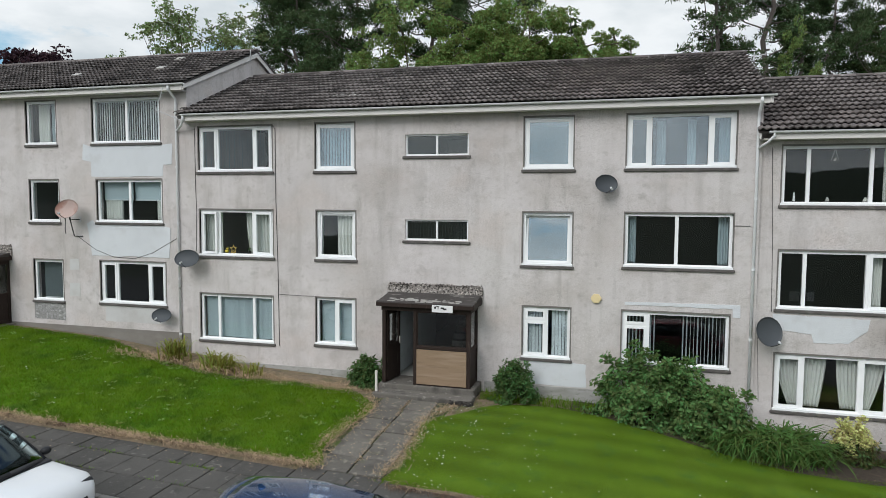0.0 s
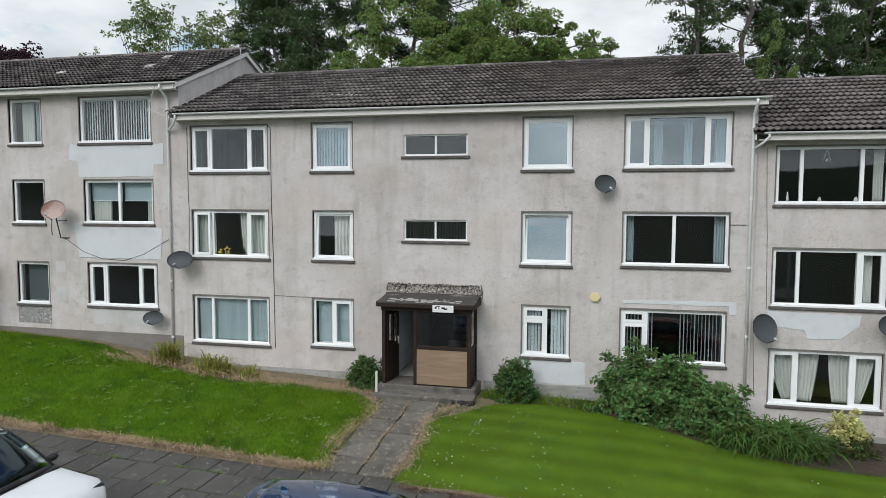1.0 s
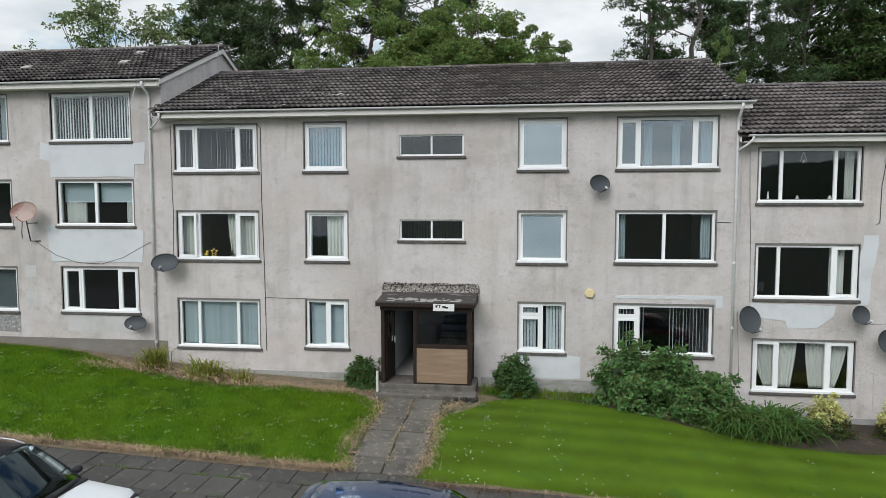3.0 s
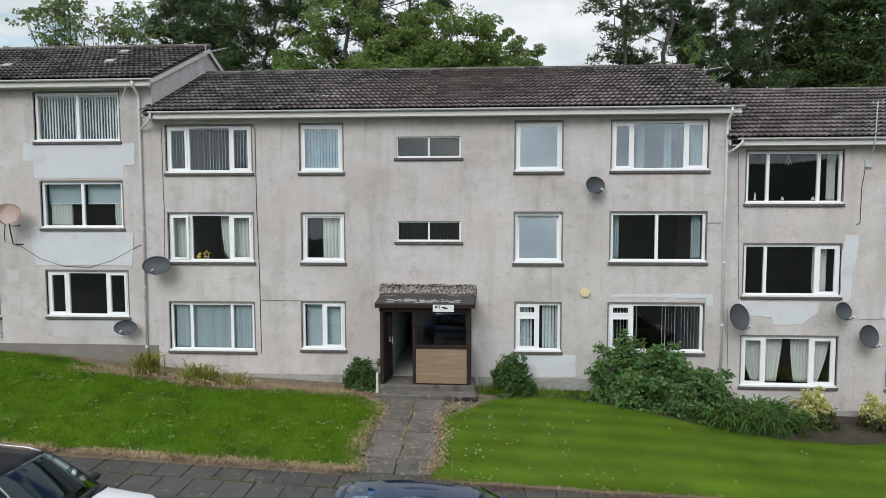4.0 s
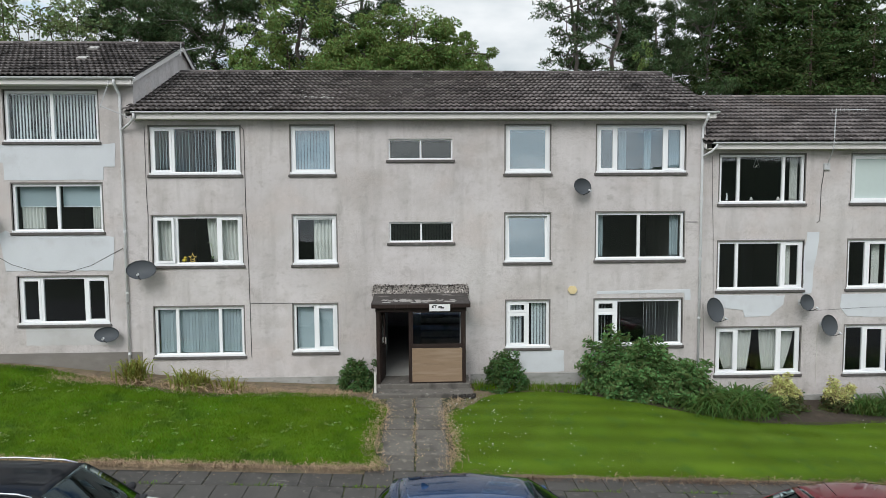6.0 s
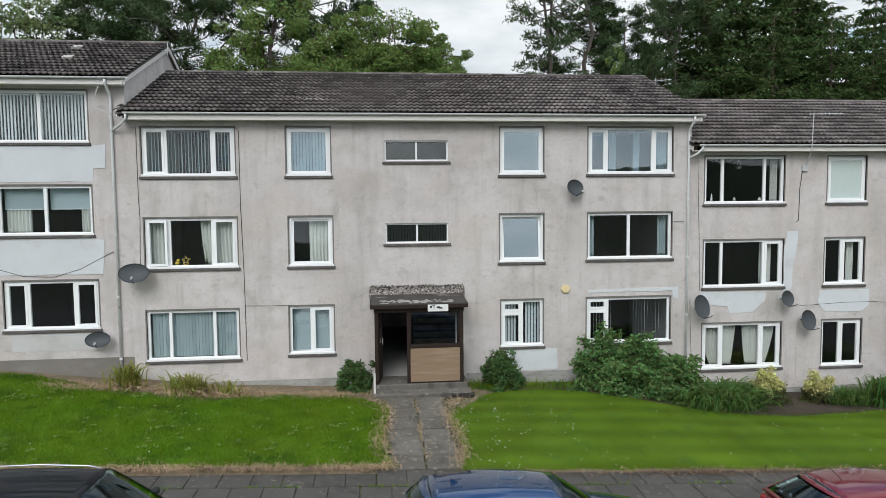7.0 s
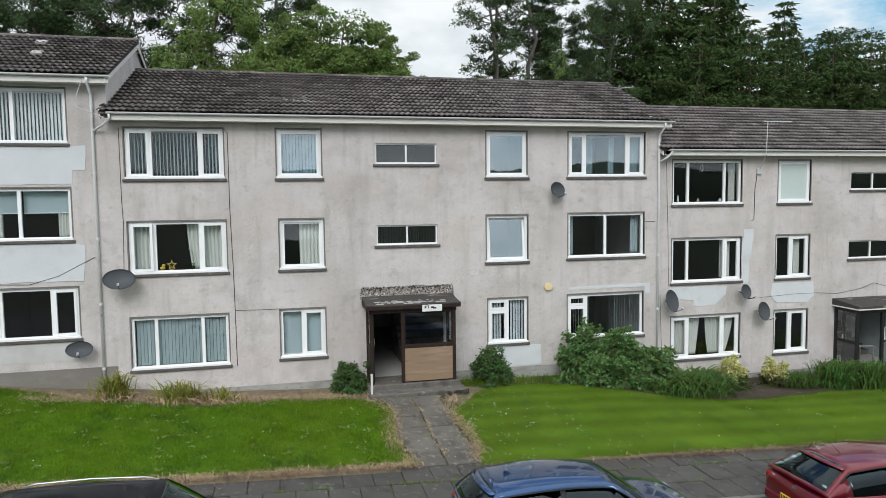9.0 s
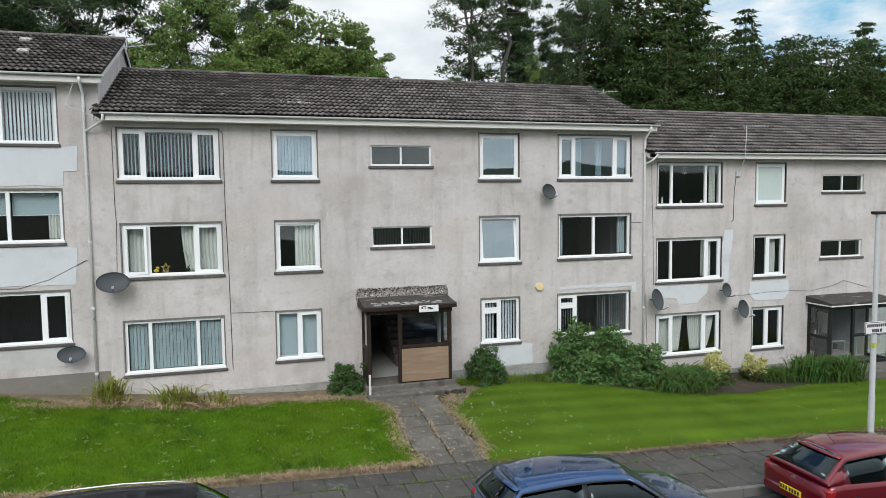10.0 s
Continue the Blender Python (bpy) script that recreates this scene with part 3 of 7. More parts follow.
def wall_mesh(x0, x1, z0, z1, y0, y1, holes):
    """A wall with rectangular openings cut through its thickness."""
    bm = bmesh.new()
    xs = sorted({x0, x1, *(h[0] for h in holes), *(h[1] for h in holes)})
    zs = sorted({z0, z1, *(h[2] for h in holes), *(h[3] for h in holes)})
    solid = [[not any(h[0] - 1e-6 <= (a + b) / 2 <= h[1] + 1e-6 and h[2] - 1e-6 <= (c + d) / 2 <= h[3] + 1e-6 for h in holes) for a, b in zip(xs, xs[1:])] for c, d in zip(zs, zs[1:])]
    f = {(i, j): bm.verts.new((x, y0, z)) for i, x in enumerate(xs) for j, z in enumerate(zs)}
    k = {(i, j): bm.verts.new((x, y1, z)) for i, x in enumerate(xs) for j, z in enumerate(zs)}
    nx, nz = len(xs) - 1, len(zs) - 1

    def full(i, j):
        return 0 <= i < nx and 0 <= j < nz and solid[j][i]
    for j in range(nz):
        for i in range(nx):
            if not solid[j][i]:
                continue
            bm.faces.new((f[i, j], f[i + 1, j], f[i + 1, j + 1], f[i, j + 1]))
            bm.faces.new((k[i, j], k[i, j + 1], k[i + 1, j + 1], k[i + 1, j]))
            if not full(i - 1, j):
                bm.faces.new((f[i, j], f[i, j + 1], k[i, j + 1], k[i, j]))
            if not full(i + 1, j):
                bm.faces.new((f[i + 1, j], k[i + 1, j], k[i + 1, j + 1], f[i + 1, j + 1]))
            if not full(i, j - 1):
                bm.faces.new((f[i, j], k[i, j], k[i + 1, j], f[i + 1, j]))
            if not full(i, j + 1):
                bm.faces.new((f[i, j + 1], f[i + 1, j + 1], k[i + 1, j + 1], k[i, j + 1]))
    for v in [v for v in bm.verts if not v.link_faces]:
        bm.verts.remove(v)
    return bm


def window(block, face, x0, x1, z0, z1, cuts=(), sashes=(), vents=(), thin=False, tilt=None, pane="glass", ajar=None):
    """A frame in its opening: outer frame, mullions at the cuts, a sash in some lights, a vent light over a transom in others."""
    fw, mw, sw = (0.045, 0.05, 0.0) if thin else (0.075, 0.085, 0.055)
    ya, yb = face + 0.055, face + 0.125
    edges = [x0 + fw] + [x0 + (x1 - x0) * c for c in cuts] + [x1 - fw]
    lights = [(a + (mw / 2 if i else 0), b - (mw / 2 if i < len(edges) - 2 else 0), z0 + fw, z1 - fw) for i, (a, b) in enumerate(zip(edges, edges[1:]))]
    bm = wall_mesh(x0, x1, z0, z1, ya, yb, lights)
    w = part("window", bm, M["upvc"], block, "white plastic window frame" if not thin else "slim grey-white stair window frame")
    if not thin:
        part("cill", boxed(x0 - 0.025, x1 + 0.025, face - 0.030, ya + 0.02, z0 - 0.012, z0 + 0.05, 0.006), M["upvc"], w)
        part("surround", wall_mesh(x0 - 0.035, x1 + 0.035, z0 - 0.01, z1 + 0.04, face - 0.006, face + 0.05, [(x0, x1, z0 - 0.005, z1)]), M["reveal"], w, "grey painted reveal edge")
        for i in sashes:
            e0, e1 = ([0.0] + list(cuts))[i], (list(cuts) + [1.0])[i]
            xa, xb = x0 + (x1 - x0) * e0 + 0.12, x0 + (x1 - x0) * e1 - 0.12
            part("trickle_vent", boxed(xa, xb, ya - 0.012, ya + 0.004, z1 - 0.05, z1 - 0.026, 0.003), M["gutter"], w)
    part("sill", boxed(x0 - 0.07, x1 + 0.07, face - 0.055, face + 0.12, z0 - 0.088, z0 - 0.014, 0.01), M["sill"], w, "dark painted stone sill")
    for i, (a, b) in enumerate(zip(edges, edges[1:])):
        a2 = a + (mw / 2 if i else 0)
        b2 = b - (mw / 2 if i < len(edges) - 2 else 0)
        zones = [(z0 + fw, z1 - fw)]
        if i in vents:
            zt = z1 - fw - 0.30
            bm = boxed(a2, b2, ya, yb, zt - 0.035, zt + 0.035, 0.005)
            part("transom", bm, M["upvc"], w)
            zones = [(z0 + fw, zt - 0.035), (zt + 0.035, z1 - fw)]
        for q, (c, d) in enumerate(zones):
            has = (i in sashes or i in vents) and not thin
            s = sw if has else 0.012
            turn = None
            if tilt and i == tilt[0]:
                turn = Matrix.Translation((0, ya, c)) @ Matrix.Rotation(radians(tilt[1]), 4, "X") @ Matrix.Translation((0, -ya, -c))
            if ajar and i == ajar[0] and q == 0:
                turn = Matrix.Translation((a2, ya, 0)) @ Matrix.Rotation(radians(ajar[1]), 4, "Z") @ Matrix.Translation((-a2, -ya, 0))
            if has:
                bm = wall_mesh(a2 - 0.012, b2 + 0.012, c - 0.012, d + 0.012, ya - 0.014, yb - 0.02, [(a2 + s, b2 - s, c + s, d - s)])
                if turn:
                    bm.transform(turn)
                part("sash", bm, M["upvc"], w)
            bm = boxed(a2 + s, b2 - s, ya + 0.025, ya + 0.031, c + s, d - s)
            if turn:
                bm.transform(turn)
            p = part("pane", bm, M["stair_glass" if thin else pane], w)
            p.visible_shadow = False
    return w


# tiles
TW, GAUGE = 0.33, 0.352


def tile_data(segs=10):
    """Double-roll tile: x across, y up the slope, z off the slope."""
    prof = []
    for i in range(segs + 1):
        u = i / segs
        prof.append((u * TW, 0.044 * (0.5 - 0.5 * math.cos(4 * math.pi * u)) ** 1.3))
    lo = [(x, -0.03, z + 0.078) for x, z in prof]
    hi = [(x, GAUGE + 0.03, z + 0.002) for x, z in prof]
    un = [(x, -0.03, z + 0.048) for x, z in prof]
    return np.array(un + lo + hi), segs + 1


TILE_V, TILE_N = tile_data()
TILE_F = [(r * TILE_N + i, r * TILE_N + i + 1, (r + 1) * TILE_N + i + 1, (r + 1) * TILE_N + i) for r in (0, 1) for i in range(TILE_N - 1)]
tile_mesh = bpy.data.meshes.new("roof_tile")
tile_mesh.from_pydata([tuple(v) for v in TILE_V.tolist()], [], TILE_F)
tile_mesh.materials.append(M["tile"])
ROOF_JOBS = []


def block(name, x0, x1, face, up, wins, label, door=None, drop=0.0):
    """A three-storey block: walls with openings, floors, gables, roof, fascia, gutter, plinth."""
    b = empty("apartment_block", (0, 0, 0), label, "apartment block", "stepped terrace of flats")
    holes = [w[:4] for w in wins]
    if door:
        holes.append(door)
    top = 7.58 + up - drop
    back = face + 8.2
    part("front_wall", wall_mesh(x0, x1, -2.2 + up * 0.5, top, face, face + WALL_T, holes), M["harl"], b, "weathered grey-beige roughcast wall")
    ridge_y, ridge_z = face + 3.95, 9.63 + up
    eave_y, eave_z = face - 0.38, 7.77 + up - drop
    slope = (ridge_z - eave_z) / (ridge_y - eave_y)
    wall_z = eave_z + slope * (face - eave_y) - 0.06
    for xa, xb in ((x0, x0 + 0.25), (x1 - 0.25, x1)):
        bm = bmesh.new()
        prism(bm, [(face + WALL_T, -2.2 + up * 0.5), (back, -2.2 + up * 0.5), (back, wall_z), (ridge_y, ridge_z - 0.06), (face + WALL_T, wall_z + slope * WALL_T), (face + WALL_T, top)], xa, xb)
        box(bm, xa, xb, face + 0.02, face + WALL_T, top, wall_z)
        part("gable_wall", bm, M["harl"], b)
    part("back_wall", boxed(x0 + 0.25, x1 - 0.25, back - 0.25, back, -2.2 + up * 0.5, wall_z), M["harl"], b)
    # floors and partitions inside; the rooms' shade is in their near-black colour
    for k in range(3):
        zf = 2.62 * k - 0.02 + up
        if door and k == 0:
            part("floor_slab", boxed(x0 + 0.25, door[0] - 0.3, face + WALL_T, back - 0.25, zf - 0.2, zf), M["shaded_floor"], b)
            part("floor_slab", boxed(door[1] + 0.3, x1 - 0.25, face + WALL_T, back - 0.25, zf - 0.2, zf), M["shaded_floor"], b)
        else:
            part("floor_slab", boxed(x0 + 0.25, x1 - 0.25, face + WALL_T, back - 0.25, zf - 0.2, zf), M["shaded_floor"], b)
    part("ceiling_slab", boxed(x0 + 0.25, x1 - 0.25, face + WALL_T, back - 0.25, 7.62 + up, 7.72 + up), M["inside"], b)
    xm = (x0 + x1) / 2
    stair = [w for w in wins if w[8] == "stair"]
    sx = (stair[0][0] + stair[0][1]) / 2 if stair else xm
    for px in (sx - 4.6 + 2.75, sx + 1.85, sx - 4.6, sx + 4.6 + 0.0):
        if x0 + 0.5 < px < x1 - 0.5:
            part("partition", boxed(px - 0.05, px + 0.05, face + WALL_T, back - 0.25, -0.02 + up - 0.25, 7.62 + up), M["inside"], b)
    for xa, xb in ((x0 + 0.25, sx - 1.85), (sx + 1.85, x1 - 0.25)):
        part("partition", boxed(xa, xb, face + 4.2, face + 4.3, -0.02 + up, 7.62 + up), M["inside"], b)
    # roof
    bm = bmesh.new()
    prism(bm, [(eave_y, eave_z), (ridge_y, ridge_z), (2 * ridge_y - eave_y, eave_z), (2 * ridge_y - eave_y, eave_z - 0.05), (ridge_y, ridge_z - 0.07), (eave_y, eave_z - 0.05)], x0 - 0.12, x1 + 0.12)
    roof = part("roof", bm, M["felt"], b, "dark brown interlocking concrete tile roof with lichen")
    bm = bmesh.new()
    n = int((x1 - x0 + 0.3) / 0.45)
    for i in range(n):
        xa = x0 - 0.14 + i * (x1 - x0 + 0.28) / n
        xb = xa + (x1 - x0 + 0.28) / n - 0.012
        prism(bm, [(ridge_y + 0.13 * math.cos(a), ridge_z + 0.005 + 0.085 * math.sin(a)) for a in (math.pi * q / 6 for q in range(7))], xa, xb)
    part("ridge_tiles", bm, M["tile"], roof)
    ROOF_JOBS.append((roof, x0 - 0.14, x1 + 0.14, eave_y - 0.05, eave_z - 0.012, math.atan(slope), math.hypot(ridge_y - eave_y, ridge_z - eave_z), name))
    # fascia, soffit, gutter
    part("fascia", boxed(x0 + 0.19, x1 + 0.15, eave_y + 0.03, eave_y + 0.055, top - 0.005, eave_z - 0.045, 0.004), M["fascia"], b, "weathered white fascia board")
    part("soffit", boxed(x0, x1, eave_y + 0.055, face - 0.002, top + 0.0, top + 0.02), M["fascia"], b)
    part("back_fascia", boxed(x0 - 0.1, x1 + 0.1, 2 * ridge_y - eave_y - 0.06, 2 * ridge_y - eave_y - 0.03, top, eave_z - 0.06), M["fascia"], b)
    bm = bmesh.new()
    gy0, gz0, r = eave_y - 0.03, eave_z + 0.0, 0.052
    ring = [(gy0 + r * math.cos(a), gz0 + r * math.sin(a)) for a in (math.pi + math.pi * q / 8 for q in range(9))]
    ring += [(gy0 + (r - 0.008) * math.cos(a), gz0 + (r - 0.008) * math.sin(a)) for a in (2 * math.pi - math.pi * q / 8 for q in range(9))]
    prism(bm, ring, x0 + 0.08, x1 + 0.21)
    for i in range(int((x1 - x0) / 1.9)):
        xa = x0 + 0.4 + i * 1.9
        prism(bm, [(gy0 + (r + 0.008) * math.cos(a), gz0 + (r + 0.008) * math.sin(a)) for a in (math.pi + math.pi * q / 8 for q in range(9))], xa, xa + 0.05)
    part("gutter", bm, M["gutter"], b, "dirty white half-round gutter")
    # barge boards
    for xa in (x0 - 0.1, x1 + 0.075):
        bm = bmesh.new()
        for s in (1, -1):
            pts = [(eave_y + 0.0, eave_z - 0.03), (ridge_y, ridge_z - 0.03), (ridge_y, ridge_z - 0.23), (eave_y + 0.0, eave_z - 0.19)]
            if s < 0:
                pts = [(2 * ridge_y - p[0], p[1]) for p in pts][::-1]
            prism(bm, pts, xa, xa + 0.025)
        part("barge_board", bm, M["fascia"], b, "flaking white barge board")
    for w in wins:
        window(b, face, *w[:4], cuts=w[4], sashes=w[5], vents=w[6], thin=w[7] == "thin", **w[9])
    return b


def tile_roof(job, single=None):
    """Lays the tiles of the front slope; those in the stretch 'single' are objects of their own, the rest one mesh; the back slope is one mesh."""
    roof, x0, x1, y0, z0, ang, length, _ = job
    nx, ny = int(round((x1 - x0) / TW)), int(round(length / GAUGE))
    sx = (x1 - x0) / (nx * TW)
    ca, sa = math.cos(ang), math.sin(ang)
    verts, faces, count = [], [], 0
    base = np.array(TILE_F)
    rng = random.Random(int(abs(x0) * 10))
    for j in range(ny):
        for i in range(nx):
            dx, dy, dz, yaw = rng.uniform(-.004, .004), rng.uniform(-.008, .008), rng.uniform(0, .007), rng.uniform(-.012, .012)
            ox, s = x0 + i * TW * sx + dx, j * GAUGE + 0.02 + dy
            if single and single[0] <= i < single[1] and single[2] <= j < single[3]:
                ob = new("tile", tile_mesh)
                ob.parent = roof
                ob.location = (ox, y0 + s * ca - dz * sa, z0 + s * sa + dz * ca)
                ob.rotation_euler = (ang, 0, 0)
                ob.scale = (sx, 1, 1)
                continue
            v = TILE_V.copy()
            v[:, 0] *= sx
            v[:, 0] += -yaw * v[:, 1]
            p = np.empty_like(v)
            p[:, 0] = v[:, 0] + ox
            p[:, 1] = y0 + (v[:, 1] + s) * ca - (v[:, 2] + dz) * sa
            p[:, 2] = z0 + (v[:, 1] + s) * sa + (v[:, 2] + dz) * ca
            verts.append(p)
            faces.append(base + count)
            count += len(v)
    raw("tiles", np.concatenate(verts).tolist(), np.concatenate(faces).tolist(), M["tile"], roof, kind="stuff")


# window rows: x0 x1 z0 z1 cuts sashes vents style room extra
def row(x0, x1, z0, z1, cuts=(), sashes=(), vents=(), style="", room="", **extra):
    return (x0, x1, z0, z1, cuts, sashes, vents, style, room, extra)


WIN_C = [
    row(-12.66, -10.14, 6.06, 7.41, (0.25, 0.75), (0, 2)),
    row(-12.66, -10.14, 3.48, 4.89, (0.26, 0.73), (0, 2), ajar=(0, -9)),
    row(-12.69, -10.16, 0.85, 2.28, (0.25, 0.73), ()),
    row(-8.72, -7.49, 6.06, 7.42, (), (0,), pane="sheen"),
    row(-8.70, -7.47, 3.48, 4.89, (), (0,), tilt=(0, -3.0)),
    row(-8.74, -7.48, 0.93, 2.32, (0.5,), (1,)),
    row(-5.95, -4.12, 6.46, 7.05, (0.5,), (), style="thin", room="stair"),
    row(-5.95, -4.12, 4.09, 4.67, (0.5,), (), style="thin", room="stair"),
    row(-2.59, -1.30, 6.06, 7.43, (), (0,), pane="coated"),
    row(-2.60, -1.29, 3.49, 4.90, (), (0,), tilt=(0, -6.0), pane="coated"),
    row(-2.57, -1.30, 0.96, 2.35, (0.5,), (), (0,)),
    row(0.06, 2.66, 6.07, 7.43, (0.22, 0.77), (0, 2), pane="sheen"),
    row(0.06, 2.66, 3.53, 4.91, (0.49,), ()),
    row(0.04, 2.65, 0.98, 2.36, (0.25,), (), (0,)),
]
WIN_R = [
    row(3.74, 6.30, 5.15, 6.58, (0.23, 0.76), ()),
    row(3.74, 6.33, 2.58, 4.03, (0.23, 0.76), (2,)),
    row(3.74, 6.32, 0.03, 1.45, (0.25, 0.74), (0, 2)),
    row(7.72, 9.00, 5.16, 6.58, (), (0,), pane="frosted"),
    row(7.69, 9.02, 2.59, 4.05, (0.45,), (1,)),
    row(7.68, 9.01, 0.01, 1.47, (0.47,), (1,)),
    row(10.66, 12.56, 5.58, 6.19, (0.5,), (), style="thin", room="stair"),
    row(10.64, 12.56, 3.17, 3.80, (0.5,), (), style="thin", room="stair"),
]
WIN_L = [
    row(-16.60, -14.04, 6.99, 8.40, (0.5,), ()),
    row(-16.50, -14.02, 4.46, 5.82, (0.5,), ()),
    row(-16.45, -13.95, 1.83, 3.19, (0.25, 0.74), (0, 2)),
    row(-19.27, -18.04, 6.99, 8.40, (), ()),
    row(-19.22, -18.02, 4.44, 5.82, (), ()),
    row(-19.16, -17.96, 1.80, 3.16, (), ()),
]
UP_L, UP_R = 0.93, -0.80
block_c = block("middle", -13.05, 3.25, FACE, 0.0, WIN_C, "three-storey grey roughcast block of flats with white windows", door=(-6.21, -3.92, -0.3, 2.20))
block_r = block("lower", 3.25, 19.55, FACE + 0.10, UP_R, WIN_R, "three-storey roughcast block stepped down the slope, repair patches", door=(10.22, 12.82, -1.2, 1.40), drop=0.06)
block_l = block("upper", -29.35, -13.05, FACE, UP_L, WIN_L, "three-storey roughcast block stepped up the slope, pale repairs", door=(-22.5, -20.3, 0.6, 2.97))


# ---- plants ----
def fast(name, verts, faces, material, parent=None, label="", kind="", smooth=False):
    """A mesh from arrays whose faces all have the same number of corners."""
    verts, faces = np.asarray(verts, dtype=np.float32), np.asarray(faces, dtype=np.int32)
    me = bpy.data.meshes.new(name)
    k = faces.shape[1]
    me.vertices.add(len(verts))
    me.vertices.foreach_set("co", verts.ravel())
    me.loops.add(faces.size)
    me.loops.foreach_set("vertex_index", faces.ravel())
    me.polygons.add(len(faces))
    me.polygons.foreach_set("loop_start", np.arange(0, faces.size, k, dtype=np.int32))
    me.polygons.foreach_set("loop_total", np.full(len(faces), k, dtype=np.int32))
    me.update(calc_edges=True)
    me.validate()
    me.materials.append(material)
    if smooth:
        me.shade_smooth()
    ob = new(name, me)
    ob.parent = parent
    return tagged(ob, label, kind=kind)


def unit(v):
    return v / np.maximum(np.linalg.norm(v, axis=1, keepdims=True), 1e-9)


def leaves(centres, along, length, width, rng, fold=0.25):
    """Pointed leaves: four corners each, the middle folded."""
    n = len(centres)
    along = unit(along)
    side = unit(np.cross(along, rng.normal(size=(n, 3))))
    up = np.cross(along, side)
    ln = length * rng.uniform(0.65, 1.35, (n, 1))
    wd = width * rng.uniform(0.65, 1.35, (n, 1))
    v = np.stack([centres - along * ln * 0.5, centres + side * wd * 0.5 + up * wd * fold, centres + along * ln * 0.5 - up * ln * 0.1, centres - side * wd * 0.5 + up * wd * fold], 1)
    f = np.arange(n * 4).reshape(n, 4)
    return v.reshape(-1, 3), f


def needles(centres, along, length, width, rng):
    """Tufts of needles: three corners each."""
    n = len(centres)
    along = unit(along)
    side = unit(np.cross(along, rng.normal(size=(n, 3))))
    ln = length * rng.uniform(0.6, 1.4, (n, 1))
    wd = width * rng.uniform(0.6, 1.4, (n, 1))
    v = np.stack([centres - along * ln * 0.5 - side * wd * 0.5, centres - along * ln * 0.4 + side * wd * 0.5, centres + along * ln * 0.5], 1)
    return v.reshape(-1, 3), np.arange(n * 3).reshape(n, 3)


def blades(roots, tops, width, rng, bow=0.3, segs=4):
    """Arching strap leaves from roots towards tops."""
    n = len(roots)
    d = tops - roots
    side = unit(np.cross(d, np.array([[0, 0, 1.0]]) + rng.normal(0, 0.15, (n, 3)))) * width * rng.uniform(0.6, 1.3, (n, 1))
    ln = np.linalg.norm(d, axis=1, keepdims=True)
    vs = []
    for k in range(segs + 1):
        u = k / segs
        c = roots + d * u + np.array([[0, 0, 1.0]]) * ln * bow * (4 * u * (1 - u) * 0.6 - 0.5 * u * u * u)
        w = side * (1 - u ** 2.2) * 0.5
        vs += [c - w, c + w]
    v = np.stack(vs, 1)
    f = np.array([(2 * k, 2 * k + 1, 2 * k + 3, 2 * k + 2) for k in range(segs)])
    m = 2 * (segs + 1)
    f = (f[None] + (np.arange(n) * m)[:, None, None]).reshape(-1, 4)
    return v.reshape(-1, 3), f


def limb_points(a, b, sag, rng, n=5):
    a, b = np.array(a, float), np.array(b, float)
    out = []
    for k in range(n):
        u = k / (n - 1)
        p = a + (b - a) * u
        p[2] += sag * math.sin(math.pi * u)
        if 0 < k < n - 1:
            p += rng.normal(0, 0.03 * np.linalg.norm(b - a), 3)
        out.append(p)
    return out


def broad_tree(H, W, base, seed, material, bark, leaf=0.24, count=15000, name="tree", openness=0.0, stout=1.0):
    """Broadleaf: forked trunk, limbs, and leaves in clumps round the twig ends."""
    rng = np.random.default_rng(seed)
    t = empty(name)
    bm = bmesh.new()
    fork = base * 0.85
    tube(bm, limb_points((0, 0, -0.5), (rng.normal(0, .2), rng.normal(0, .2), fork), 0, rng), 0.022 * H * stout, 8, 0.016 * H * stout)
    tips, c = [], []
    for i in range(11):
        a = 2.4 * i + rng.uniform(-.4, .4)
        el = rng.uniform(0.12, 1.0) ** 0.7
        r = W * 0.5 * math.cos(el * 1.2) * rng.uniform(0.75, 1.05)
        z = base + (H - base) * (0.12 + 0.85 * el) * rng.uniform(0.85, 1.0)
        end = np.array((r * math.cos(a), r * math.sin(a), z))
        s = np.array((0, 0, fork * rng.uniform(0.6, 1.0)))
        pts = limb_points(s, end, 0.06 * H * (1 - el), rng)
        tube(bm, pts, 0.010 * H * stout, 6, 0.002 * H * stout)
        tips.append(end)
        for j in range(7):
            q = pts[2 + j % 3]
            e2 = q + (end - q) * rng.uniform(0.2, 0.9) + rng.normal(0, 0.12 * W, 3) * (1, 1, 0.7)
            e2[2] = min(max(e2[2], base * 0.8), H)
            tube(bm, limb_points(q, e2, 0.1, rng, 4), 0.0035 * H * stout, 5, 0.001 * H)
            tips.append(e2)
    part("trunk", bm, bark, t, smooth=True)
    tips = np.array(tips)
    per = count // len(tips)
    cs, al = [], []
    for q in tips:
        rad = W * rng.uniform(0.085, 0.14) * (1 - openness * rng.uniform(0, 0.6))
        k = int(per * rng.uniform(0.6, 1.4))
        for _ in range(5):
            c5 = q + unit(rng.normal(size=(1, 3))) * rad * rng.uniform(0.35, 1.15) * np.array([[1.15, 1.15, 0.85]])
            d = unit(rng.normal(size=(k // 5, 3))) * rng.uniform(0.3, 1.0, (k // 5, 1)) ** 0.6 * rad * rng.uniform(0.30, 0.52) * np.array([[1.2, 1.2, 0.75]])
            cs.append(c5 + d)
            al.append(d + rng.normal(0, 0.5, (k // 5, 3)) * rad * 0.4 + np.array([[0, 0, -0.15 * rad]]))
    v, f = leaves(np.concatenate(cs), np.concatenate(al), leaf, leaf * 0.62, rng)
    fast("crown", v, f, material, t)
    return t


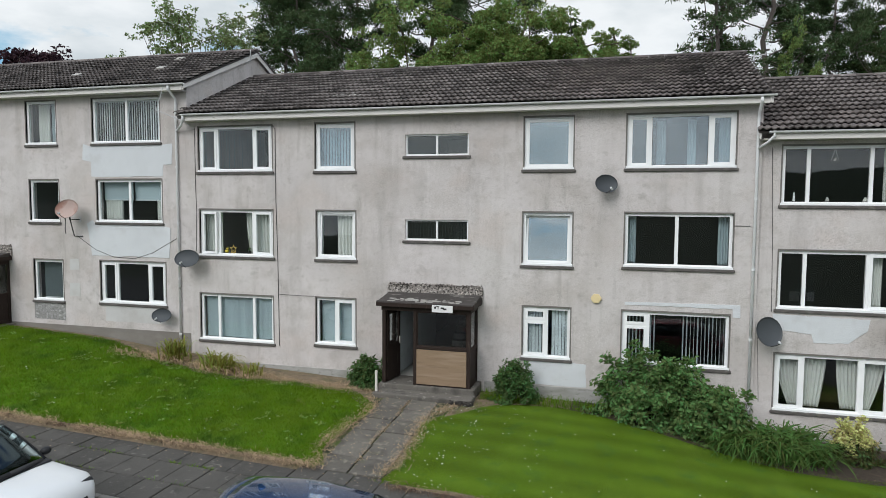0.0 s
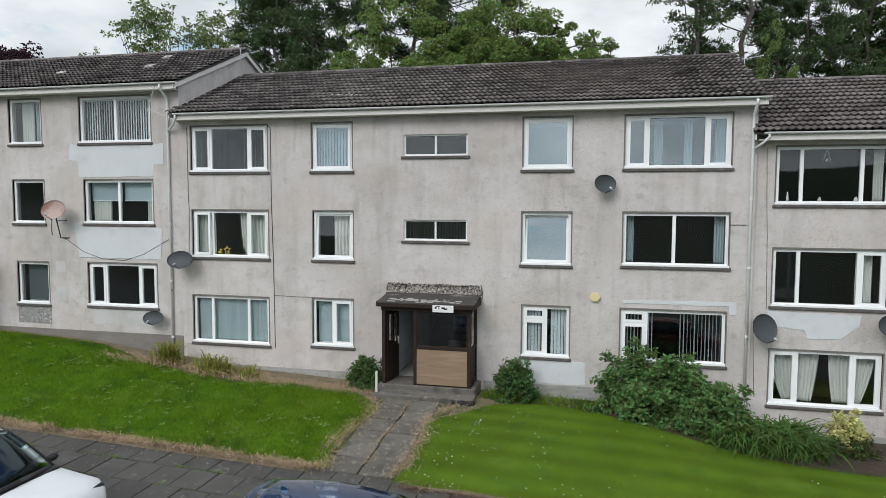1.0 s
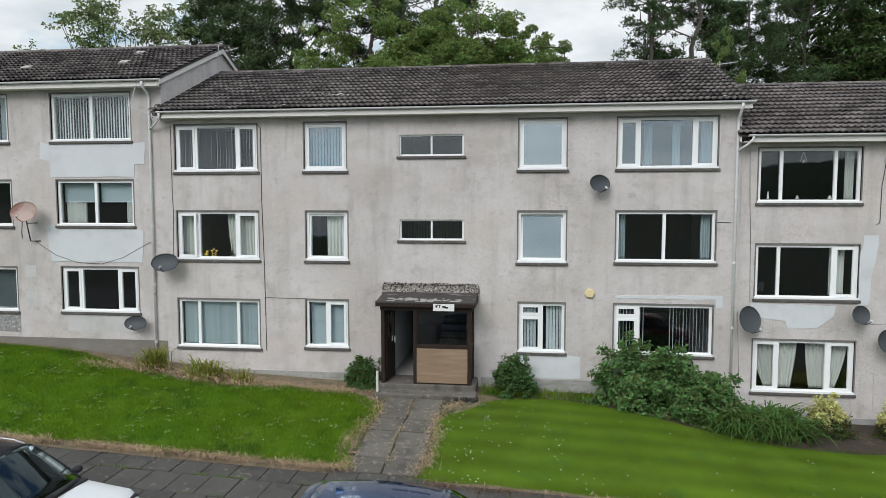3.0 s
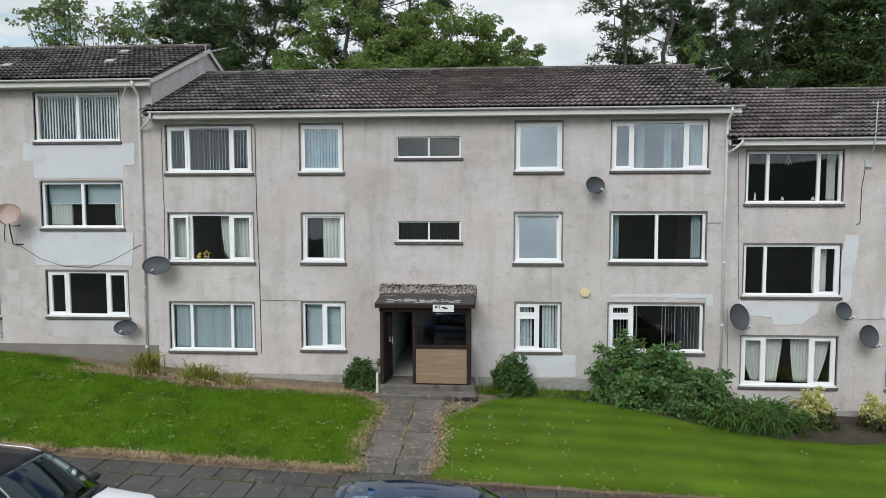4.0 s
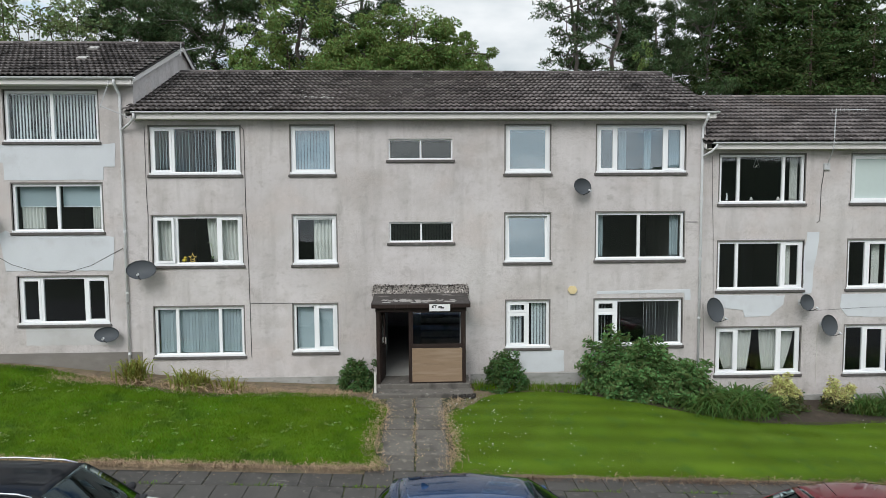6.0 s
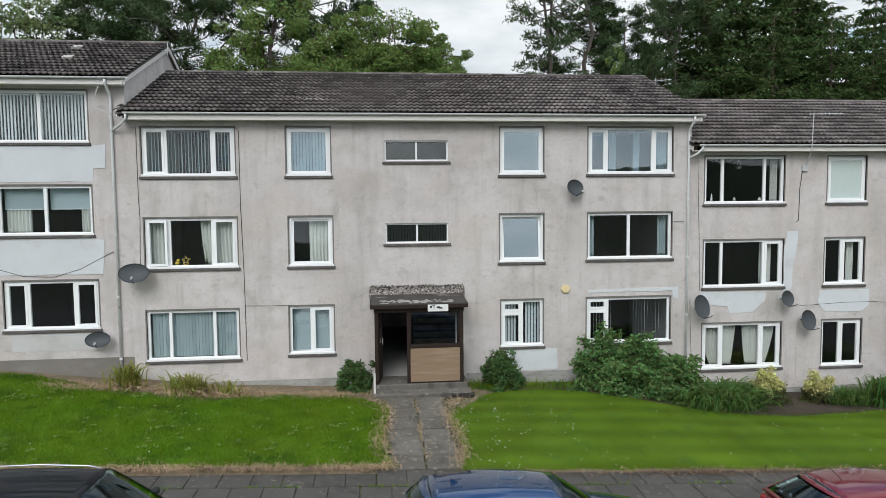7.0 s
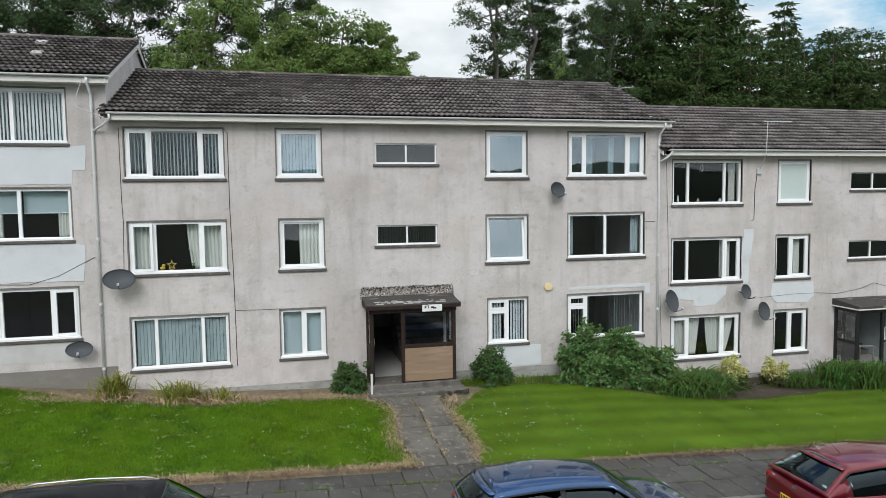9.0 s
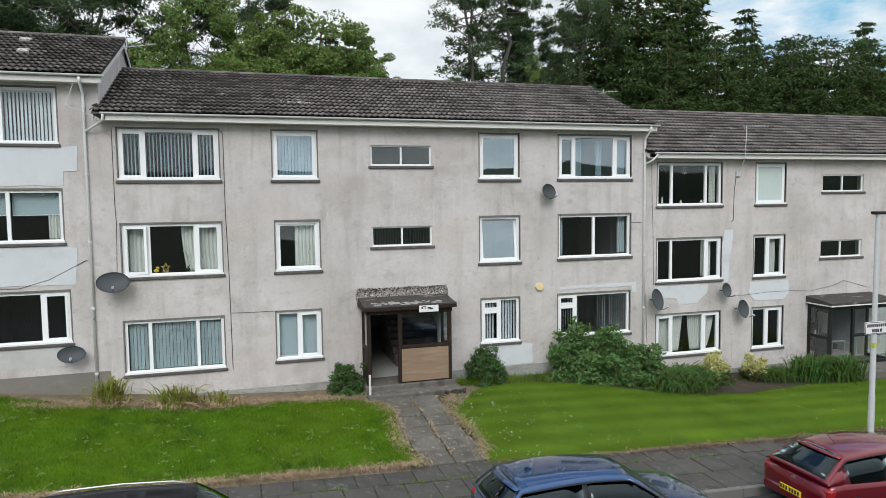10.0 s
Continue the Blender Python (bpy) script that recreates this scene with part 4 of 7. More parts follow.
def pine_tree(H, W, base, seed, material, bark, name="pine_tree", count=15000, clump=0.5, girth=0.011, twigs=9, bare=0.10):
    """Scots pine: bare stem, crooked boughs, flat clumps of needles at their ends."""
    rng = np.random.default_rng(seed)
    t = empty(name)
    bm = bmesh.new()
    stem = limb_points((0, 0, -0.5), (rng.normal(0, 0.3), rng.normal(0, 0.3), H), 0, rng, 9)
    for k, p in enumerate(stem):
        p[:2] *= 0.5
    tube(bm, stem, girth * H, 9, 0.003 * H)
    stem = np.array(stem)
    tips = []
    n = 46
    for i in range(n):
        u = (i + rng.uniform(0, 1)) / n
        z = base + (H - base) * u
        s = stem[0] + (stem[-1] - stem[0]) * z / H
        a = 2.4 * i + rng.uniform(-.6, .6)
        r = W * 0.5 * (1 - 0.66 * u ** 1.5) * rng.uniform(0.35, 1.15)
        end = s + np.array((r * math.cos(a), r * math.sin(a), r * rng.uniform(-0.05, 0.55)))
        pts = limb_points(s, end, -0.10 * r, rng)
        tube(bm, pts, 0.0026 * H, 5, 0.0007 * H)
        if rng.uniform() < bare and u < 0.6:
            continue
        tips.append(end)
        for j in range(twigs):
            q = pts[2 + j % 3] + (pts[min(3 + j % 3, 4)] - pts[2 + j % 3]) * rng.uniform(0, 1)
            e2 = q + (end - q) * rng.uniform(0.1, 0.7) + rng.normal(0, 0.17 * r + 0.12, 3) * (1, 1, 0.55) + np.array((0, 0, 0.10 * r * rng.uniform(0, 1)))
            tube(bm, [q, e2], 0.0009 * H, 3, 0.0004 * H)
            tips.append(e2)
    part("trunk", bm, bark, t, smooth=True)
    per = count // len(tips)
    cs, al = [], []
    for q in tips:
        k = int(per * rng.uniform(0.5, 1.5))
        rad = clump * rng.uniform(0.6, 1.5)
        d = unit(rng.normal(size=(k, 3))) * rng.uniform(0.1, 1.0, (k, 1)) ** 0.7 * rad * np.array([[1.2, 1.2, 0.7]])
        cs.append(q + d + np.array([[0, 0, 0.08]]))
        al.append(d * 0.8 + rng.normal(0, 0.55, (k, 3)) * rad + np.array([[0, 0, 0.35 * rad]]))
    v, f = needles(np.concatenate(cs), np.concatenate(al), 0.23, 0.078, rng)
    fast("crown", v, f, material, t)
    return t


def spruce_tree(H, W, seed, material, bark, name="spruce_tree", count=18000, broad=0.8):
    """Spruce: tapering stem, drooping boughs in whorls, hanging twigs with needles."""
    rng = np.random.default_rng(seed)
    t = empty(name)
    bm = bmesh.new()
    tube(bm, [(0, 0, -0.5), (0, 0, H * 0.5), (0, 0, H * 0.955)], 0.016 * H, 8, 0.001 * H)
    cs, al = [], []
    whorls = int(H / 0.72)
    total = sum((1 - k / whorls) for k in range(whorls)) * 8
    for k in range(whorls):
        u = (k + rng.uniform(-.3, .3)) / whorls
        u = min(max(u, 0.02), 0.985)
        z = H * (0.06 + 0.94 * u)
        for i in range(8):
            a = 2 * math.pi * i / 8 + k * 0.6 + rng.uniform(-.25, .25)
            r = (W * 0.5 * (1 - u) ** broad * (1 + 0.28 * noise.noise((math.cos(a) * 1.3, math.sin(a) * 1.3, z * 0.35 + seed))) + 0.12) * rng.uniform(0.55, 1.15)
            s = np.array((0, 0, z))
            end = np.array((r * math.cos(a), r * math.sin(a), z - r * rng.uniform(-0.10, 0.42)))
            if i % 2 == 0:
                tube(bm, limb_points(s, end, -0.08 * r, rng, 4), 0.0028 * H * (1 - u) + 0.01, 4, 0.006)
            n = max(8, int(count / total * (1 - u) * rng.uniform(0.7, 1.3)))
            q = rng.uniform(0.18, 1.0, (n, 1)) ** 0.7
            mid = s + (end - s) * q
            mid[:, 2] -= (0.08 * r * np.sin(np.pi * q))[:, 0]
            lat = rng.normal(0, 1, (n, 3)) * (0.11 * r * (1.1 - q) + 0.16)
            lat[:, 2] = -np.abs(lat[:, 2]) * 0.8
            cs.append(mid + lat)
            al.append((end - s) / max(r, .1) * 0.8 + lat * 2.2 / (0.12 * r + 0.2) + rng.normal(0, .45, (n, 3)) + np.array([[0, 0, -0.05]]))
    part("trunk", bm, bark, t, smooth=True)
    v, f = needles(np.concatenate(cs), np.concatenate(al), 0.40, 0.15, rng)
    fast("crown", v, f, material, t)
    return t


def stand(t, x, y, z, rz=0.0, s=1.0, label="", category="tree", group=""):
    t.matrix_basis = pose(x, y, z, 0, 0, rz) @ Matrix.Scale(s, 4)
    return tagged(t, label, category, group)


def stand_copy(t, x, y, z, rz, s, label=""):
    c = copy_thing(t, pose(x, y, z, 0, 0, rz))
    c.scale = (s, s, s)
    if label:
        tagged(c, label)
    return c


GREEN = "trees behind the flats"
zb = 2.0
b1 = stand(broad_tree(14.1, 9.6, 3.0, 11, M["leaf"], M["bark"], 0.165, 68000, "broadleaf_tree"), -6.7, 37.0, zb, 0, 1, "tall bright green broadleaf tree in full leaf behind the roof", group=GREEN)
b2 = stand(broad_tree(13.8, 8.6, 3.0, 23, M["leaf_lime"], M["bark"], 0.165, 50000, "broadleaf_tree"), -10.4, 37.0, zb, 0, 1, "light green broadleaf tree with visible limbs behind the roof", group=GREEN)
b3 = stand(broad_tree(14.6, 5.2, 3.0, 31, M["leaf_lime"], M["bark"], 0.15, 30000, "broadleaf_tree", 0.1), -0.7, 46.5, zb, 0, 1.03, "slender light green broadleaf tree against the sky", group=GREEN)
b4 = stand(broad_tree(17.5, 7.5, 6.0, 41, M["leaf_pale"], M["bark"], 0.20, 7500, "broadleaf_tree", 0.5, 0.4), -29.5, 40.0, 1.5, 0, 1, "thin open-crowned tree with sparse leaves against the sky", group=GREEN)
stand_copy(b3, -2.6, 45.0, zb, 140, 0.90)
stand_copy(b2, -13.9, 36.0, zb, 75, 0.90)
stand_copy(b4, -26.2, 41.0, 1.5, 200, 0.97)
stand_copy(b4, -36.0, 44.0, 1.5, 100, 0.86)
stand_copy(b1, -4.2, 39.5, zb, 200, 0.92)
stand_copy(b1, -8.6, 40.5, zb, 100, 0.98)
bush = stand_copy(b2, 8.0, 38.5, zb, 40, 0.86, "small yellowish-green tree among the pines")
bush.scale = (0.42, 0.42, 0.86)
red = stand(broad_tree(15.0, 10.0, 4.0, 57, M["leaf_red"], M["bark"], 0.28, 20000, "copper_beech"), -47.5, 45.0, 2.2, 0, 1.04, "dark copper-leaved tree beyond the upper roof", group=GREEN)

p1 = stand(pine_tree(22, 5.8, 7.0, 5, M["needle"], M["pinebark"], count=27000, clump=0.38, girth=0.009, twigs=11), 7.3, 40.6, zb, 0, 1, "tall pine with a bare pale stem and dark needles", group=GREEN)
p2 = stand(pine_tree(21.5, 11.0, 5.5, 8, M["needle"], M["pinebark"], count=54000, clump=0.50, twigs=11, bare=0.04), -12.5, 44.0, zb, 0, 1, "tall dark pine with crooked boughs", group=GREEN)
p3 = stand(pine_tree(21, 5.4, 6.5, 17, M["needle"], M["pinebark"], count=8500, clump=0.30, girth=0.0065, twigs=8, bare=0.22), 4.1, 39.8, zb, 0, 1, "thin pine with half-bare boughs", group=GREEN)
stand_copy(p3, 5.0, 40.4, zb, 160, 0.98)
stand_copy(p1, 9.0, 43.0, zb, 40, 0.80)
for x, y, rz, s in ((-17.5, 42.5, 50, 0.92), (-22.3, 43.0, 220, 0.90), (-8.6, 46.5, 300, 1.0), (-26.0, 48.0, 140, 0.92), (11.8, 46.5, 200, 0.75)):
    stand_copy(p2, x, y, zb, rz, s)
lean = stand_copy(p2, 14.2, 43.0, zb, 15, 0.98)
lean.scale = (0.62, 0.62, 0.98)

s1 = stand(spruce_tree(23, 12.5, 3, M["needle_green"], M["bark"], count=31000, broad=0.46), 18.0, 46.0, 1.0, 0, 1.20, "large dense dark green spruce behind the lower roof", group=GREEN)
s2 = stand(spruce_tree(20.5, 9.5, 9, M["needle_green"], M["bark"], count=38000, broad=0.68), 31.6, 47.0, 1.0, 0, 1.02, "pointed dark spruce rising against the sky", group=GREEN)
for x, y, rz, s in ((15.8, 42.5, 190, 0.80), (21.8, 48.0, 100, 1.18), (24.4, 46.0, 160, 0.98), (39.8, 48.0, 210, 0.84), (19.8, 41.0, 260, 0.74), (28.4, 43.0, 300, 0.70), (33.6, 44.0, 33, 0.78), (24.0, 41.2, 140, 0.72), (38.2, 45.0, 15, 0.80), (42.2, 46.0, 120, 0.82), (49.5, 48.0, 280, 0.84), (31.4, 44.5, 75, 0.74), (36.2, 46.0, 170, 0.82), (44.4, 47.0, 10, 0.82), (26.8, 43.5, 230, 0.76)):
    stand_copy(s1, x, y, 1.0, rz, s)
for x, y, rz, s in ((46.8, 49.0, 80, 1.04), (35.2, 46.5, 150, 0.90), (37.6, 47.5, 240, 0.84), (52.0, 52.0, 250, 0.85), (26.2, 47.5, 310, 1.16), (-3.7, 44.6, 20, 0.80)):
    stand_copy(s2, x, y, 1.0, rz, s)

# wooded hills across the valley, seen in the window glass
hx = spread(-900, 900, 120)
hv, hf = [], []
for i, x in enumerate(hx):
    h = 29 + 9 * noise.noise((x * 0.006, 0, 4)) + 4 * noise.noise((x * 0.05, 3, 0)) + 1.5 * noise.noise((x * 0.3, 7, 0))
    hv += [(x, -380, -2), (x, -420, h * 0.5), (x, -470, h), (x, -700, -2)]
for i in range(len(hx) - 1):
    for k in range(3):
        hf.append((4 * i + k, 4 * i + 4 + k, 4 * i + 5 + k, 4 * i + 1 + k))
hills = raw("backdrop", hv, hf, M["hill"], None, "dark wooded hills across the valley", "structure")
tagged(hills, category="hills")


# ---- shrubs along the wall ----
def shrub(name, x, y, z, rx, ry, h, n, leaf, material, seed, label, wild=0.3, stems=14, tip=None):
    rng = np.random.default_rng(seed)
    t = empty(name, (x, y, z), label, "shrub")
    bm = bmesh.new()
    tips = []
    for i in range(stems):
        a = 2.4 * i
        e = np.array((rx * rng.uniform(.2, 1) * math.cos(a), ry * rng.uniform(.2, 1) * math.sin(a), h * rng.uniform(0.45, 1.0)))
        pts = limb_points((rx * .35 * math.cos(a), ry * .35 * math.sin(a), -0.1), e, 0.05, rng)
        tube(bm, pts, 0.012, 5, 0.004)
        tips += [pts[-1], pts[-2], pts[2]]
    part("stems", bm, M["bark"], t)
    m = n // 34                                   # rosettes
    d = unit(rng.normal(size=(m, 3)))
    d[:, 2] = np.abs(d[:, 2]) * 1.05 - 0.12
    lump = 1 + wild * np.array([noise.noise((float(q[0]) * 2.2 + seed, float(q[1]) * 2.2, float(q[2]) * 2.2)) for q in d])[:, None]
    c = d * lump * rng.uniform(0.55, 1.02, (m, 1)) ** 0.5 * np.array([[rx, ry, h]])
    tp = np.array(tips)[rng.integers(0, len(tips), m // 4)]
    c = np.concatenate([c, tp])
    out = unit(np.concatenate([d, unit(tp)]) + np.array([[0, 0, 0.45]]))
    high = c[:, 2] > h * rng.uniform(0.30, 0.56, len(c))
    for name2, mt, pick in (("foliage", material, ~high if tip else high | ~high), ("new_leaves", tip, high)):
        if mt is None:
            continue
        cc, oo = np.repeat(c[pick], 27, 0), np.repeat(out[pick], 27, 0)
        k = len(cc)
        lat = rng.normal(0, 1, (k, 3))
        lat = unit(lat - oo * np.sum(lat * oo, 1, keepdims=True))
        pos = cc + lat * leaf * rng.uniform(0.2, 1.25, (k, 1)) + oo * rng.normal(0, leaf * 0.55, (k, 1))
        pos[:, 2] = np.maximum(pos[:, 2], 0.03)
        v, f = leaves(pos, lat + oo * rng.uniform(-0.2, 0.9, (k, 1)) + np.array([[0, 0, -0.15]]), leaf, leaf * 0.5, rng, 0.2)
        fast(name2, v, f, mt, t, "" if name2 == "foliage" else "cream-yellow young leaves")
    return t


def strap_clump(name, x, y, rx, ry, h, n, material, seed, label, width=0.022, lean=0.9, dry=0.0, rise=(0.5, 1.0)):
    rng = np.random.default_rng(seed)
    t = empty(name, (x, y, z_lawn(x, min(y, 18.0)) - 0.04), label, "plant")

    def make(nn):
        root = rng.normal(0, 0.35, (nn, 3)) * np.array([[rx, ry, 0]])
        root[:, 2] = np.array([z_lawn(x + float(q[0]), min(y + float(q[1]), 18.0)) - z_lawn(x, min(y, 18.0)) for q in root])
        a = rng.uniform(0, 2 * math.pi, nn)
        out = np.stack([np.cos(a) * rx, np.sin(a) * ry, np.zeros(nn)], 1) * rng.uniform(0.15, lean, (nn, 1))
        return root, root + out + np.array([[0, 0, 1.0]]) * h * rng.uniform(*rise, (nn, 1))
    root, top = make(n)
    v, f = blades(root, top, width, rng, 0.45, 5)
    fast("leaves", v, f, material, t)
    if dry:
        root, top = make(int(n * dry))
        top[:, 2] = root[:, 2] + (top[:, 2] - root[:, 2]) * 0.35
        v, f = blades(root, top, width * 0.8, rng, 0.25, 4)
        fast("dead_leaves", v, f, M["straw"], t, "withered straw-coloured leaves")
    return t


def wz(x, y=17.8):
    return z_lawn(x, y) - 0.03


shrub("shrub", -2.72, 17.72, wz(-2.72), 0.62, 0.5, 1.12, 5200, 0.085, M["shrub_dark"], 3, "rounded dark green evergreen shrub against the wall", 0.5)
shrub("shrub", -6.86, 17.75, wz(-6.86), 0.52, 0.42, 0.75, 3600, 0.10, M["shrub_dark"], 4, "low dark laurel-like shrub beside the porch", 0.4)
shrub("shrub", 1.02, 17.55, wz(1.02), 1.55, 0.85, 1.42, 17000, 0.13, M["shrub"], 5, "big spreading green shrub with lobed leaves under the window", 0.95, 44)
shrub("shrub", 2.20, 17.15, wz(2.35, 17.2), 0.95, 0.75, 1.15, 5500, 0.14, M["shrub"], 6, "leafy green shrub spilling down the bank", 0.5, 20)
shrub("shrub", 5.28, 17.35, wz(5.28, 17.3), 0.52, 0.45, 1.0, 4600, 0.085, M["bronze_leaf"], 8, "yellow-topped evergreen shrub in bare soil", 0.6, 14, M["yellow_leaf"])
shrub("shrub", 6.92, 17.45, wz(6.92, 17.4), 0.42, 0.40, 0.86, 3400, 0.085, M["bronze_leaf"], 9, "small yellow-topped shrub in bare soil", 0.6, 14, M["yellow_leaf"])
strap_clump("strap_plant", 3.55, 16.75, 1.15, 0.85, 0.72, 1500, M["strap_dark"], 11, "arching clump of long green sword-shaped leaves", 0.045, 1.15, 0, (0.0, 0.9))
strap_clump("strap_plant", 2.85, 16.60, 1.0, 0.75, 0.58, 1000, M["strap_dark"], 12, "drooping clump of dark green sword-shaped leaves", 0.045, 1.15, 0, (0.0, 0.9))
strap_clump("strap_plant", 7.62, 17.20, 0.55, 0.5, 0.52, 600, M["strap_dark"], 13, "low clump of dark strap leaves", 0.032, 1.2, 0, (0.15, 1.0))
for x, y, s in ((8.75, 17.0, 21), (9.35, 16.9, 22), (9.95, 16.7, 23)):
    strap_clump("strap_plant", x, y, 0.75, 0.65, 0.86, 800, M["strap_dark"], s, "dense clump of dark green strap leaves by the entrance", 0.045, 1.0, 0, (0.2, 1.1))
strap_clump("day_lily", -12.95, 17.40, 0.45, 0.40, 0.86, 190, M["strap"], 31, "clump of yellowing strap leaves by the downpipe", 0.042, 1.25, 1.3, (0.25, 0.9))
strap_clump("day_lily", -11.35, 17.30, 0.68, 0.42, 0.70, 180, M["strap"], 32, "clump of strap leaves with dead straw round it", 0.042, 1.25, 1.6, (0.25, 0.9))
strap_clump("day_lily", -10.25, 17.30, 0.45, 0.4, 0.62, 60, M["strap"], 33, "thin half-dead clump of strap leaves", 0.036, 1.2, 2.5, (0.25, 0.9))


# ---- turf, straw and daisies ----
def turf(name, n, xr, yr, inside, h, material, seed, label):
    rng = np.random.default_rng(seed)
    x, y = rng.uniform(*xr, n), rng.uniform(*yr, n)
    keep = np.array([inside(a, b) for a, b in zip(x.tolist(), y.tolist())])
    x, y = x[keep], y[keep]
    z = np.array([z_lawn(a, b) for a, b in zip(x.tolist(), y.tolist())])
    k = len(x)
    root = np.stack([x, y, z - 0.005], 1)
    tuft = np.array([noise.noise((a * 1.9, b * 1.9, seed)) for a, b in zip(x.tolist(), y.tolist())])
    hh = h * rng.uniform(0.5, 1.2, k) * (1 + 0.7 * tuft)
    lean = rng.normal(0, 0.5, (k, 2)) * hh[:, None]
    top = root + np.concatenate([lean, hh[:, None]], 1)
    a = rng.uniform(0, math.pi, k)
    side = np.stack([np.cos(a), np.sin(a), np.zeros(k)], 1) * 0.007
    v = np.stack([root - side, root + side, top], 1).reshape(-1, 3)
    ob = fast(name, v, np.arange(3 * k).reshape(k, 3), material, None, label, "stuff")
    return tagged(ob, category="grass")


def in_left(x, y):
    b = path_left(y) - 0.05 - max(0, y - 16.2) * 0.75
    top = lerp_table([(-45, 18.0), (-15.6, 17.95), (-14.3, 17.5), (-13, 16.95), (-10.4, 16.85), (-8.6, 17.15), (-6.5, 17.1), (-5, 16.8)], x)
    return x < b + 0.05 and 12.68 < y < top + 0.04


def in_right(x, y):
    b = path_right(y) + 0.03 + max(0, y - 16.3) * 0.5
    top = lerp_table([(-4.5, 16.9), (-1.5, 17.75), (-0.8, 17.6), (0.8, 16.9), (2.5, 16.2), (4.0, 15.8), (6, 16.1), (8, 16.5), (9.6, 16.4), (45, 16.4)], x)
    return x > b - 0.05 and 12.38 < y < top + 0.04


turf("grass", 190000, (-24, -5.4), (12.6, 18.0), in_left, 0.065, M["grass"], 1, "long green grass blades of the unmown lawn")
turf("grass", 130000, (-4.9, 14.5), (12.3, 17.8), in_right, 0.013, M["grass_mown"], 2, "short mown grass blades")


def lawn_weeds(n, seed):
    rng = np.random.default_rng(seed)
    x, y = rng.uniform(-22, -6.2, n * 3), rng.uniform(12.9, 17.2, n * 3)
    keep = [i for i in range(len(x)) if in_left(float(x[i]), float(y[i])) and noise.noise((float(x[i]) * 0.6, float(y[i]) * 0.6, 9)) > -0.05][:n]
    c = np.array([(x[i], y[i], z_lawn(float(x[i]), float(y[i])) + 0.055) for i in keep])
    cc = np.repeat(c, 7, 0)
    d = rng.normal(0, 1, cc.shape) * np.array([[1, 1, 0.15]])
    v, f = leaves(cc + unit(d) * rng.uniform(0.02, 0.09, (len(cc), 1)), d, 0.07, 0.045, rng)
    return tagged(fast("lawn_weeds", v, f, M["clover"], None, "pale-leaved clover and plantain in the long lawn", "stuff"), category="weeds")


lawn_weeds(150, 19)


def straw_line(name, pts, n, spread_m, h, seed, label, material=None):
    rng = np.random.default_rng(seed)
    u = rng.uniform(0, len(pts) - 1.001, n)
    i = u.astype(int)
    P = np.array(pts)
    p = P[i] + (P[i + 1] - P[i]) * (u - i)[:, None]
    clump = np.array([noise.noise((float(a[0]) * 1.1, float(a[1]) * 1.1, seed)) for a in p])
    keep = clump > rng.uniform(-0.6, 0.25, n)
    p = p[keep]
    n = len(p)
    x, y = p[:, 0] + rng.normal(0, spread_m, n), p[:, 1] + rng.normal(0, spread_m, n)
    z = np.array([max(z_lawn(a, b), z_pave(a)) if b > 12.45 else z_pave(a) for a, b in zip(x.tolist(), y.tolist())])
    root = np.stack([x, y, z - 0.01], 1)
    ln = h * rng.uniform(0.5, 1.5, n)
    a = rng.uniform(0, 2 * math.pi, n)
    top = root + np.stack([np.cos(a) * ln, np.sin(a) * ln - ln * 0.5, ln * rng.uniform(0.1, 0.8, n)], 1)
    v, f = blades(root, top, 0.009, rng, 0.35, 3)
    return tagged(fast(name, v, f, material or M["straw"], None, label, "stuff"), category="dry grass")


straw_line("dry_grass", [(x, 12.66) for x in spread(-24, -5.9, 60)], 9500, 0.085, 0.13, 3, "straw-coloured dead grass overhanging the pavement")
straw_line("dead_weeds", [(x, 12.60) for x in spread(-24, -5.9, 60)], 3800, 0.08, 0.11, 15, "brown withered grass at the pavement's edge", M["dead_weed"])
straw_line("dry_grass", [(x, 12.40) for x in spread(-4.3, 12, 40)], 1600, 0.07, 0.10, 4, "withered grass along the lawn's cut edge")
straw_line("dead_weeds", [(x, 12.36) for x in spread(-4.3, 12, 40)], 4600, 0.06, 0.15, 14, "brown withered weeds along the lawn's cut edge", M["dead_weed"])
straw_line("dry_grass", [(path_left(y) - 0.08, y) for y in spread(12.8, 16.8, 20)], 2400, 0.11, 0.08, 5, "dead grass along the path's edge")
straw_line("dry_grass", [(path_right(y) + 0.02, y) for y in spread(12.6, 16.9, 20)], 2000, 0.11, 0.07, 6, "dead grass creeping over the slabs")
straw_line("dry_grass", [(x, 17.30) for x in spread(-15, -6.4, 40)], 6500, 0.20, 0.12, 7, "withered grass along the foot of the wall")


straw_line("dry_grass", [(-5.24 + 0.03 * math.sin(y * 3), y) for y in spread(12.9, 16.8, 20)], 500, 0.035, 0.05, 8, "dead grass in the path's middle joint")


def scatter(name, n, place, size, material, seed, label, cat):
    rng = np.random.default_rng(seed)
    vs, fs = [], []
    for _ in range(n):
        x, y, z, slope = place(rng)
        r = size * rng.uniform(0.4, 1.4)
        b = len(vs)
        a0 = rng.uniform(0, 6)
        m = int(rng.integers(4, 7))
        for q in range(m):
            rr = r * rng.uniform(0.5, 1.0)
            dx, dy = rr * math.cos(a0 + 2 * math.pi * q / m), rr * math.sin(a0 + 2 * math.pi * q / m)
            vs.append((x + dx, y + dy, z + slope * dy + rng.uniform(0, 0.006)))
        fs.append(tuple(range(b, b + m)))
    return tagged(raw(name, vs, fs, material, None, label, "stuff"), category=cat)


